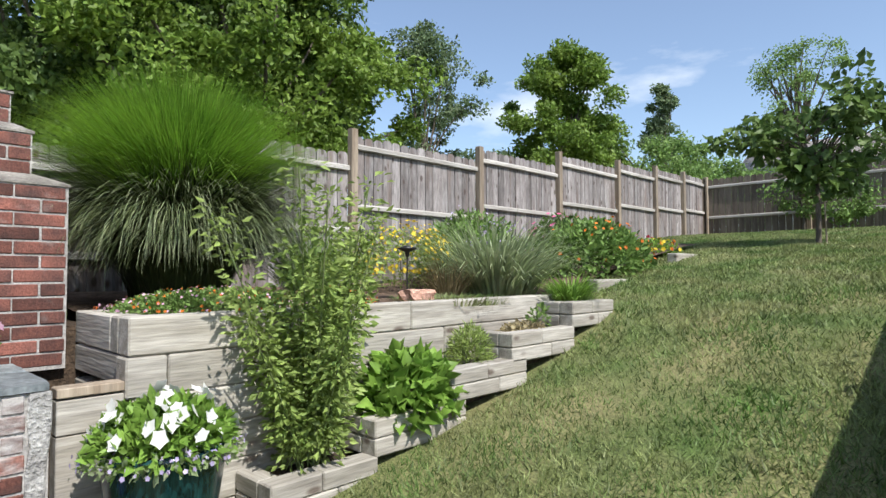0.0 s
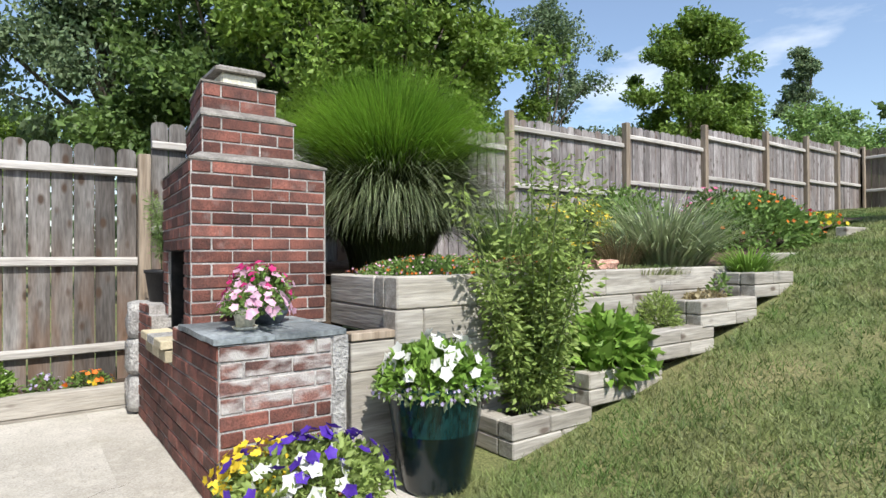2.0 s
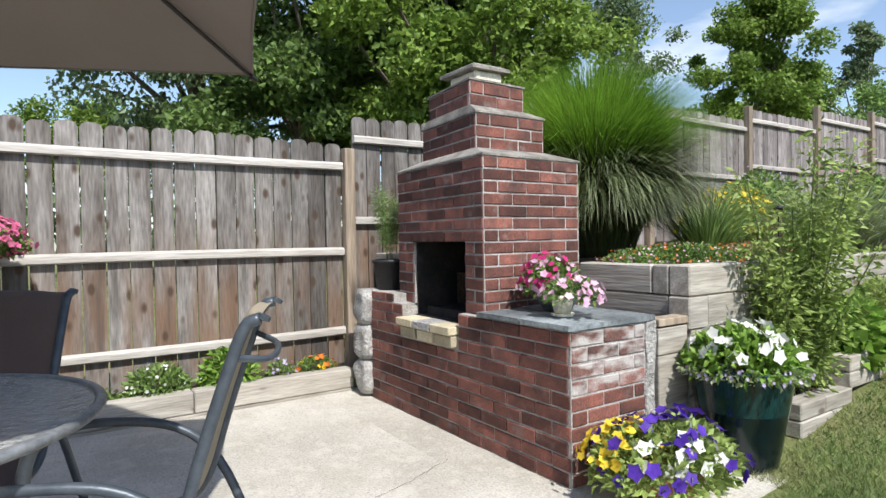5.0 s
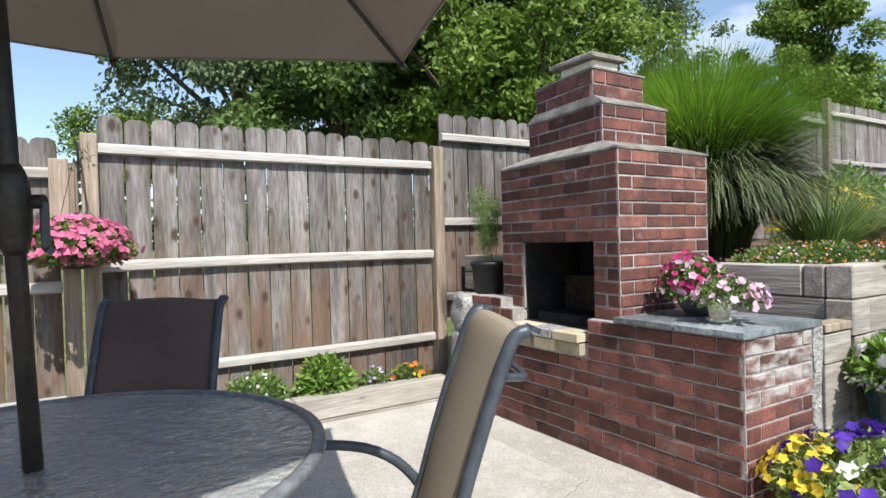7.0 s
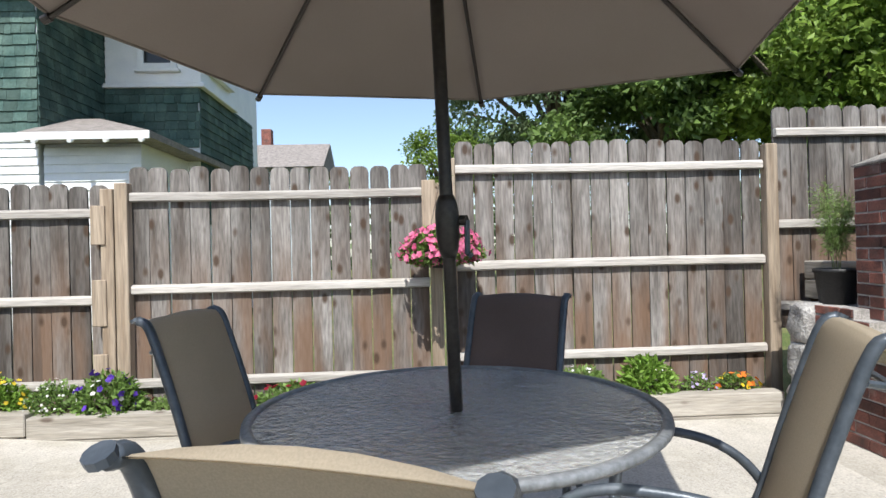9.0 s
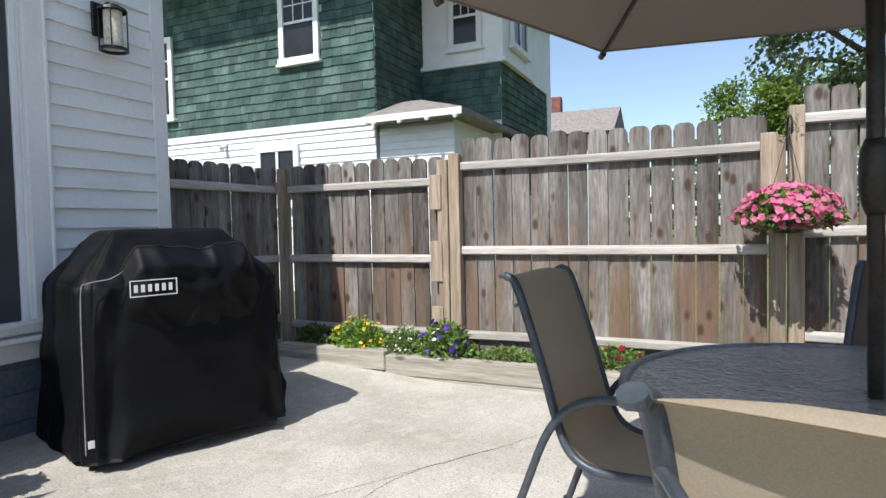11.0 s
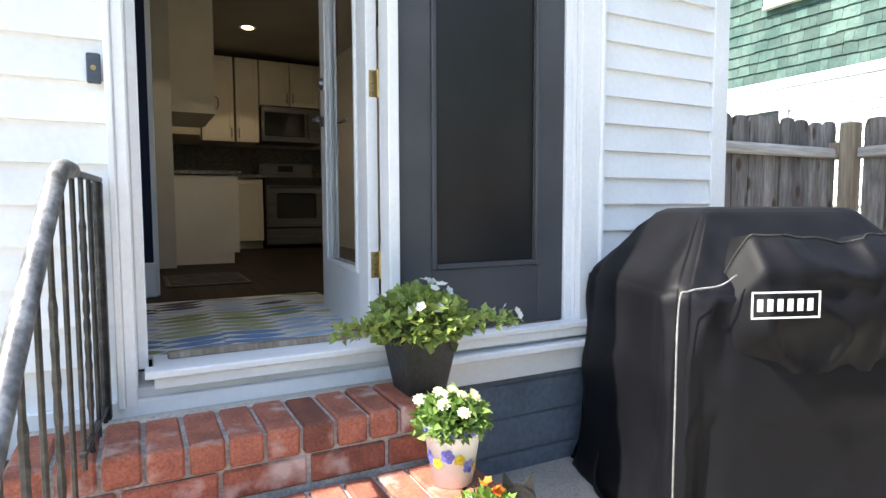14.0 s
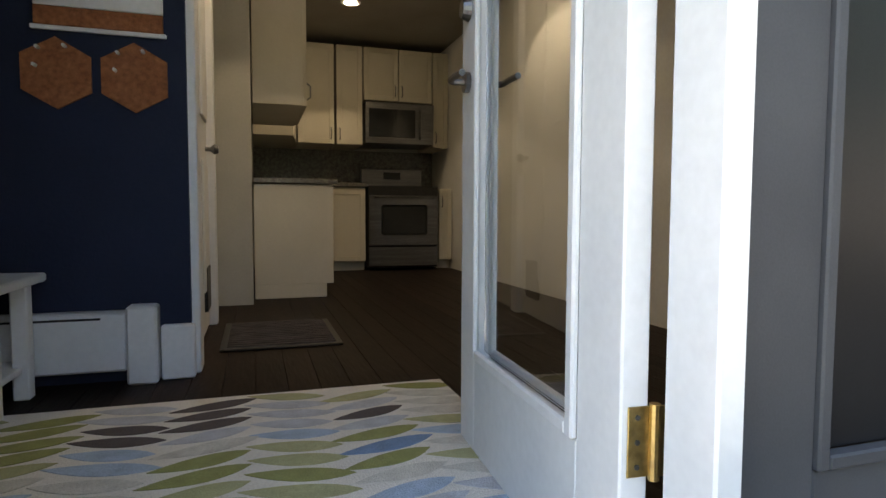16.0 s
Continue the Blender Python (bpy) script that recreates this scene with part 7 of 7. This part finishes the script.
for v in bm.verts:
    q = Vector((max(-0.7, min(0.7, v.co.x)), max(-0.7, min(0.7, v.co.y)), max(-0.6, min(0.6, v.co.z)))) * (1.3 + 0.25 * noise.noise(v.co * 2))
    v.co = Vector((q.x * 0.09, q.y * 0.12, q.z * 0.06 + 0.05))
M_PINKSTONE = mat("pink_stone", (0.45, 0.25, 0.18), (0.56, 0.34, 0.26), scale=12, rough=0.9, bump=0.5)
part("stone", bm, M_PINKSTONE, st)
so = thing("solar_light", "dark metal garden solar light on a thin stake", "garden light", (-3.26, 3.15, 0.98))
part("stake", tube(bmesh.new(), [(0, 0, 0), (0, 0, 0.40)], 0.006, 8), M_BLACK, so)
part("shade", lathe(bmesh.new(), [(0.012, 0.34), (0.02, 0.38), (0.075, 0.40), (0.078, 0.41), (0.0, 0.43)], 24), M_BLACK, so, soft=True)


# ---- green shingled house beyond the fence ----
gh = thing("shingled_house", "two-storey green shingled house with white lower storey", "house")
GX = -10.1


def shingle_wall(name, o, u, length, z0, z1, course=0.165, seed=1, holes=()):
    """Overlapping shingles in courses on an upright wall; the outside lies to the right of u."""
    r = random.Random(seed)
    u = Vector(u).normalized()
    out = Vector((u.y, -u.x, 0))
    verts, faces = [], []
    z = z0
    while z < z1 - 0.02:
        x = r.uniform(-0.15, 0)
        while x < length:
            w = r.uniform(0.10, 0.24)
            a, b = max(x, 0), min(x + w - 0.004, length)
            x += w
            if b - a < 0.02 or any(h0 < (a + b) / 2 < h1 and k0 < z + course / 2 < k1 for h0, h1, k0, k1 in holes):
                continue
            d = r.uniform(-0.008, 0.008)
            top = min(z + course + 0.02, z1)
            base = len(verts)
            for uu, zz, oo in ((a, z + d, 0.0), (b, z + d, 0.0), (b, z + d, 0.028), (a, z + d, 0.028), (a, top, 0.004), (b, top, 0.004)):
                verts.append(Vector(o) + u * uu + out * oo + Vector((0, 0, zz)))
            for f in ((0, 3, 2, 1), (3, 4, 5, 2), (0, 4, 3), (1, 2, 5)):
                faces.append([base + i for i in f])
        z += course
    me = mesh_from(name, verts, faces, [M_SHINGLE])
    ob = part("shingles", me, None, gh, "weathered dark green shingles")
    ob["kind"] = "stuff"


def lap_wall(o, u, length, z0, z1, course=0.13):
    u = Vector(u).normalized()
    out = Vector((u.y, -u.x, 0))
    z = z0
    while z < z1:
        p = Vector(o)
        q = p + u * length
        t = min(z + course + 0.01, z1)
        verts = [p + Vector((0, 0, z)), q + Vector((0, 0, z)), q + out * 0.03 + Vector((0, 0, z)), p + out * 0.03 + Vector((0, 0, z)), p + out * 0.006 + Vector((0, 0, t)), q + out * 0.006 + Vector((0, 0, t))]
        part("clapboard", mesh_from("clapboard", verts, [(0, 3, 2, 1), (3, 4, 5, 2), (0, 4, 3), (1, 2, 5)], [M_WHITE]), None, gh)
        z += course


GB, GT = 3.12, 6.1
part("wall", boxed(-16.0, GX - 0.01, -15.5, -8.1, -0.5, GT, 0.01), M_WHITE, gh, "white painted lower walls")
part("wall", boxed(-16.0, -12.02, -8.1, -6.4, -0.5, GT, 0.01), M_WHITE, gh)
shingle_wall("green_front", (GX, -15.5, 0), (0, 1, 0), 7.4, GB, GT, holes=((5.35, 6.3, 4.2, 6.6),))
shingle_wall("green_return", (GX, -8.1, 0), (-1, 0, 0), 2.0, GB - 0.1, GT, seed=2)
shingle_wall("green_bay", (-12.01, -8.1, 0), (0, 1, 0), 1.7, 3.2, 4.35, seed=3)
shingle_wall("green_bay_side", (-12.01, -6.4, 0), (-1, 0, 0), 3.5, 1.8, 4.35, seed=4)
lap_wall((GX, -15.5, 0), (0, 1, 0), 7.4, 1.2, GB - 0.14)
part("frieze", boxed(GX - 0.01, GX + 0.04, -15.5, -8.08, GB - 0.14, GB - 0.005, 0.005), M_WHITE, gh)
part("bay_wall", boxed(-14.0, -11.96, -8.05, -6.34, 4.36, 6.09, 0.01), M_WHITE, gh, "white bay with windows")
part("bay_sill", boxed(-14.0, -11.92, -8.1, -6.28, 4.30, 4.38, 0.01), M_WHITE, gh)
part("eave", boxed(-16.5, GX + 1.05, -16, -7.4, GT, GT + 0.2, 0.02), M_WHITE, gh, "deep white eave")
part("eave", boxed(-16.5, -11.3, -7.4, -5.8, GT, GT + 0.2, 0.02), M_WHITE, gh)
part("roof", boxed(-16.6, GX + 1.1, -16.1, -5.7, GT + 0.2, GT + 0.5, 0.05), M_ROOF, gh, "grey roof")


def far_window(face, y0, y1, z0, z1, axis="x", split=True):
    """A sash window with frame; axis x: in a wall that faces +x at x = face; axis y: one that faces +y at y = face."""
    def b(u0, u1, w0, w1, d0, d1, bev=0.006):
        return boxed(face + d0, face + d1, u0, u1, w0, w1, bev) if axis == "x" else boxed(u0, u1, face + d0, face + d1, w0, w1, bev)
    f = 0.11
    w = part("window", b(y0 + f, y1 - f, z0 + f, z1 - f, 0.01, 0.03), M_DARKGLASS, gh, "dark sash window")
    for q in ((y0, y0 + f, z0, z1), (y1 - f, y1, z0, z1), (y0 + f, y1 - f, z0, z0 + f), (y0 + f, y1 - f, z1 - f, z1)):
        part("frame", b(*q, 0.005, 0.07), M_WHITE, w)
    part("sill", b(y0 - 0.05, y1 + 0.05, z0 - 0.05, z0, 0.0, 0.11), M_WHITE, w)
    if split:
        zm = (z0 + z1) / 2
        part("meeting_rail", b(y0 + f, y1 - f, zm - 0.025, zm + 0.025, 0.03, 0.055), M_WHITE, w)
        for k in (1, 2):
            yy = y0 + f + (y1 - y0 - 2 * f) * k / 3
            part("muntin", b(yy - 0.01, yy + 0.01, zm, z1 - f, 0.031, 0.045, 0.002), M_WHITE, w)
        part("muntin", b(y0 + f, y1 - f, (zm + z1 - f) / 2 - 0.01, (zm + z1 - f) / 2 + 0.01, 0.031, 0.045, 0.002), M_WHITE, w)
    else:
        ym = (y0 + y1) / 2
        part("mullion", b(ym - 0.03, ym + 0.03, z0 + f, z1 - f, 0.03, 0.06), M_WHITE, w)


far_window(GX + 0.02, -10.12, -9.22, 4.25, 5.75)
far_window(GX + 0.02, -13.7, -12.9, 3.5, 5.2)
far_window(GX + 0.03, -10.75, -9.75, 1.6, 2.75, split=False)
far_window(-11.955, -7.45, -6.75, 4.62, 5.9)
far_window(-6.335, -13.6, -12.4, 4.7, 6.0, axis="y", split=False)
part("floodlight", tube(bmesh.new(), [(GX + 0.03, -11.55, 2.87), (GX + 0.12, -11.55, 2.83), (GX + 0.17, -11.53, 2.78)], [0.05, 0.035, 0.055], 10), M_WHITE, gh, "small white floodlight")
# one-storey porch with a hipped shingle roof
part("porch_wall", boxed(-13.5, GX - 0.05, -8.05, -6.62, -0.3, 2.95, 0.01), M_WHITE, gh, "white porch wall")
lap_wall((GX - 0.045, -8.05, 0), (0, 1, 0), 1.43, 1.6, 2.9)
bm = bmesh.new()
lo = [bm.verts.new(p) for p in ((-13.6, -8.15, 2.95), (GX + 0.40, -8.15, 2.95), (GX + 0.40, -6.30, 2.95), (-13.6, -6.30, 2.95))]
l2 = [bm.verts.new((v.co.x, v.co.y, 3.05)) for v in lo]
hi = [bm.verts.new(p) for p in ((-13.0, -8.1, 3.50), (-10.9, -8.1, 3.50), (-10.9, -7.6, 3.50), (-13.0, -7.6, 3.50))]
for p, q in ((lo, l2), (l2, hi)):
    for i in range(4):
        bm.faces.new((p[i], p[(i + 1) % 4], q[(i + 1) % 4], q[i]))
bm.faces.new(hi)
bm.faces.new(lo[::-1])
part("porch_roof", bm, M_ROOF, gh, "weathered grey-brown hipped shingle roof")
part("porch_fascia", boxed(GX + 0.395, GX + 0.42, -8.15, -6.30, 2.93, 3.04, 0.004), M_WHITE, gh)
for k in range(4):
    y = -7.9 + k * 0.5
    part("rafter_tail", tube(bmesh.new(), [(GX + 0.40, y, 2.92), (GX + 0.47, y, 2.90)], 0.035, 8), M_WHITE, gh)

# house with grey roof and chimney, far off
nb = thing("distant_house", "distant pale blue house with grey gable roof and chimney", "house", (-24, -7.2, -0.38))
M_PALEBLUE = mat("pale_blue_siding", (0.40, 0.46, 0.50), (0.46, 0.52, 0.56), rough=0.8, bump=0.1)
part("wall", boxed(-3, 0, -4.5, 0.9, -0.5, 5.0, 0.01), M_PALEBLUE, nb)
bm = bmesh.new()
vs = [bm.verts.new(p) for p in ((0.5, -5.0, 4.9), (0.5, 1.3, 4.9), (-3.5, 1.3, 4.9), (-3.5, -5.0, 4.9), (-1.5, -4.2, 6.1), (-1.5, 1.3, 6.1))]
for f in ((0, 1, 5, 4), (2, 3, 4, 5), (3, 0, 4), (1, 2, 5), (3, 2, 1, 0)):
    bm.faces.new([vs[i] for i in f])
part("roof", bm, M_ROOF, nb, "grey shingle roof")
part("chimney", boxed(-1.9, -1.5, -1.5, -1.1, 5.8, 6.75, 0.01), M_BRICK, nb, "brick chimney")
fh = thing("far_house", "distant house with pale grey roof behind trees", "house", (-9.0, 30, 2.5))
part("wall", boxed(0, 9, 0, 6, 0, 3.0, 0.02), M_WHITE, fh)
bm = bmesh.new()
vs = [bm.verts.new(p) for p in ((-0.5, -0.5, 2.9), (9.5, -0.5, 2.9), (9.5, 6.5, 2.9), (-0.5, 6.5, 2.9), (-0.5, 3, 5.0), (9.5, 3, 5.0))]
for f in ((0, 1, 5, 4), (2, 3, 4, 5), (3, 0, 4), (1, 2, 5), (3, 2, 1, 0)):
    bm.faces.new([vs[i] for i in f])
part("roof", bm, M_ROOF, fh, "pale grey roof")


# ---- trees ----
def tree(name, label, base, height, blobs, count, size, material, trunk=0.16, seed=1, clump_n=60, spread=0.55, droop=0.0, group=""):
    """Trunk, limbs and a crown of leaves set in clumps over the blobs (centre offset x, y, z, radii rx, ry, rz)."""
    global RNG
    keep_rng, RNG = RNG, np.random.default_rng(seed)
    r = random.Random(seed)
    ob = thing(name, label, "tree", base, group=group)
    count, size, spread, clump_n = int(count * 1.9), size * 0.76, spread * 0.80, int(clump_n * 1.25)
    crown_low = min(b[2] - b[5] for b in blobs)
    fork = Vector((r.uniform(-0.1, 0.1), r.uniform(-0.1, 0.1), max(0.8, crown_low + 0.3)))
    part("trunk", tube(bmesh.new(), curve_pts([(0, 0, -0.3), (r.uniform(-0.05, 0.05), r.uniform(-0.05, 0.05), fork.z * 0.5), fork], 5), [trunk * (1.1 - 0.4 * k / 10) for k in range(11)], 10), M_BARK, ob, soft=True)
    centres, ends = [], []
    for (x, y, z, rx, ry, rz) in blobs:
        m = max(6, int(clump_n / len(blobs)))
        d = unit(RNG.normal(size=(m, 3)))
        q = d * (0.55 + 0.45 * RNG.random((m, 1))) * (rx, ry, rz) + (x, y, z)
        centres.append(np.concatenate([q, d], axis=1))
        ends += [Vector(p) for p in q[:: max(1, m // 7)]]
    for e in ends:
        mid = fork.lerp(e, 0.5) + Vector((r.uniform(-0.2, 0.2), r.uniform(-0.2, 0.2), 0.15))
        pts = curve_pts([fork, mid, e], 4)
        part("limb", tube(bmesh.new(), pts, [trunk * 0.45 * (1 - 0.85 * k / (len(pts) - 1)) for k in range(len(pts))], 6), M_BARK, ob)
    cc = np.concatenate(centres)
    pick = RNG.integers(0, len(cc), count)
    mean_r = np.mean([b[3] for b in blobs])
    off = unit(RNG.normal(size=(count, 3))) * (RNG.random((count, 1)) ** 0.5) * mean_r * spread * (0.6 + 0.8 * RNG.random(len(cc)))[pick][:, None] * (1, 1, 0.7)
    p = cc[pick, :3] + off
    d = cc[pick, 3:] * 0.6 + RNG.normal(scale=0.8, size=(count, 3)) + (0, 0, -0.25 - droop)
    s = size * (0.6 + 0.8 * RNG.random(count))
    part("crown", leaf_mesh("crown", p, d, s, s * 0.62, material), None, ob, "leafy crown")
    RNG = keep_rng
    return ob


tree("maple_tree", "tall broad green maple behind the fence", (-12.5, 6.4, 0.5), 12, [(0, 0, 6.0, 3.0, 3.2, 2.6), (1.0, -2.2, 4.6, 2.0, 2.2, 2.0), (0.5, 2.2, 5.0, 2.2, 2.4, 2.4), (0, 0.5, 9.0, 2.8, 3.0, 2.6), (1.2, -0.4, 3.3, 1.6, 2.6, 1.4)], 30000, 0.20, L_MAPLE, 0.25, 2, 130, 0.36)
tree("dark_maple_tree", "dark dense tree behind the fence", (-14.0, 3.4, 0.5), 11, [(0, 0, 5.6, 2.6, 2.4, 2.6), (0.5, 1.5, 8.5, 2.6, 2.4, 2.4), (0.8, -1.0, 3.4, 1.8, 2.2, 1.6), (0.8, 1.6, 4.0, 1.8, 2.0, 1.8)], 22000, 0.21, L_DARK, 0.25, 3, 100, 0.36)
tree("blue_green_tree", "feathery blue-green tree behind the fence", (-17.0, 1.7, 0.5), 11, [(0, 0, 7.0, 2.6, 2.6, 2.6), (0.2, -1.2, 5.0, 2.0, 2.2, 1.6), (0, 1.8, 5.0, 2.2, 2.2, 2.0), (0.4, -0.6, 9.6, 2.0, 2.0, 1.6)], 17000, 0.20, L_BLUE, 0.25, 4, 90, 0.40, 0.4)
tree("shade_tree", "tall dark green tree behind the great grass", (-13.9, 7.9, 0.8), 12, [(0, 0, 5.4, 2.6, 2.5, 2.6), (0, 0.3, 8.4, 2.6, 2.4, 2.4), (0.4, -1.6, 7.0, 2.2, 2.2, 2.2), (0.4, 0.6, 3.6, 1.8, 1.8, 1.6)], 22000, 0.20, L_DARK, 0.24, 5, 100, 0.36)
tree("olive_tree", "tall olive-green tree behind the fence", (-18.2, 8.6, 1.0), 13, [(0, 0, 8.5, 3.0, 3.0, 3.2), (0.6, -2.0, 6.0, 2.4, 2.4, 2.4), (0.5, 2.0, 6.5, 2.2, 2.4, 2.4)], 17000, 0.23, L_BLUE, 0.25, 6, 90, 0.38)
tree("airy_tree", "airy thin-leaved tree with sky showing through", (-13.5, 13.3, 1.2), 8.5, [(0, 0, 4.0, 1.5, 1.5, 1.6), (0.4, 0.8, 6.0, 1.4, 1.4, 1.4), (0.8, 1.8, 3.4, 1.2, 1.2, 1.0), (0.2, -0.3, 7.0, 0.9, 0.9, 0.9)], 8500, 0.15, L_BLUE, 0.10, 7, 90, 0.42)
tree("round_tree", "round-crowned green tree beyond the fence", (-12.0, 19.0, 2.1), 8, [(0, 0, 4.6, 2.2, 2.2, 2.4), (0.6, -1.0, 3.4, 1.7, 1.7, 1.6), (0.4, 1.3, 3.4, 1.6, 1.6, 1.6), (0.2, 0, 6.2, 1.4, 1.4, 1.3)], 20000, 0.19, L_MAPLE, 0.2, 8, 90, 0.38)
tree("far_tree", "tall far tree with sparse top", (-12.5, 29.0, 2.2), 9, [(0, 0, 4.5, 1.4, 1.4, 2.4), (0, 0, 7.0, 0.8, 0.8, 1.3), (1.0, -0.8, 3.0, 1.6, 1.6, 1.4)], 5000, 0.20, L_BLUE, 0.16, 9, 50, 0.36)
tree("hedge_tree", "green trees along the far fence", (-8.2, 20.5, 2.0), 5, [(0, 0, 2.0, 1.7, 1.7, 1.3), (1.8, 0.8, 1.5, 1.5, 1.5, 1.1), (-1.5, -0.6, 2.6, 1.5, 1.5, 1.4)], 7000, 0.17, L_LIGHT, 0.14, 10, 60, 0.40)
tree("locust_tree", "pale feathery tall tree in the distance", (-6.6, 30.0, 2.4), 11, [(0, 0, 6.0, 1.6, 1.6, 2.0), (0.4, 0, 8.3, 1.5, 1.5, 1.0), (-0.8, 0, 7.6, 1.3, 1.3, 0.8)], 2600, 0.16, L_LIGHT, 0.16, 11, 50, 0.42, 0.5)
lt_ = tree("young_tree", "slender young broadleaf tree on the lawn", (-1.75, 9.2, 1.56), 3, [(0, 0, 1.55, 0.7, 0.7, 0.4), (-0.75, 0.1, 1.55, 0.5, 0.45, 0.25), (0.55, 0, 1.75, 0.6, 0.6, 0.35), (0.1, 0, 1.0, 0.5, 0.5, 0.3)], 1000, 0.18, L_DARK, 0.035, 12, 40, 0.62)
tree("far_shrub", "dark shrubs and trees beyond the lawn", (1.0, 17.5, 2.2), 4, [(0, 0, 2.0, 2.2, 1.2, 1.8), (-2.6, 0, 1.2, 1.4, 1.0, 1.2), (3.0, 0.5, 2.6, 2.4, 1.6, 2.2)], 9000, 0.17, L_DARK, 0.14, 13, 60, 0.40)
tree("far_shrub", "small shrubs before the far fence", (-3.1, 14.4, 2.0), 2, [(0, 0, 0.75, 0.7, 0.4, 0.5), (0.9, 0, 0.6, 0.6, 0.4, 0.4)], 1300, 0.10, L_BED, 0.03, 14, 24, 0.5)
tree("distant_tree", "round green tree beyond the neighbouring houses", (-24.0, -1.2, 0.0), 6, [(0, 0, 4.6, 1.7, 1.7, 1.5), (0.5, 1.8, 4.6, 1.7, 1.7, 1.6)], 7000, 0.17, L_MAPLE, 0.2, 15, 50, 0.42)
tree("distant_tree", "pale green trees behind the fence line", (-9.5, 23.0, 1.9), 5, [(0, 0, 3.2, 1.6, 1.6, 1.6), (1.2, 1.5, 2.4, 1.5, 1.5, 1.2)], 5200, 0.18, L_LIGHT, 0.14, 16, 50, 0.42)
part("stake", tube(bmesh.new(), [(0.12, -0.1, -0.2), (0.10, -0.08, 0.55)], 0.012, 6), M_POST, lt_, "wooden support stake")

# far woods that close the view
n = 60
wx = np.concatenate([np.full(26, -46.0), np.linspace(-46, 46, 34)])
wy = np.concatenate([np.linspace(-40, 60, 26), np.full(34, 62.0)])
pts_, dirs_ = [], []
for k in range(len(wx)):
    c = np.array([wx[k], wy[k], 3.0])
    q = unit(RNG.normal(size=(150, 3))) * RNG.random((150, 1)) ** 0.4 * (2.6, 2.6, 3.6 + RNG.random() * 1.5)
    pts_.append(c + q)
    dirs_.append(RNG.normal(size=(150, 3)))
tagged(part("far_woods", leaf_mesh("far_woods", np.concatenate(pts_), np.concatenate(dirs_), 1.1, 0.8, L_BLUE), None, None), "hazy line of distant woods", "woods", kind="stuff")
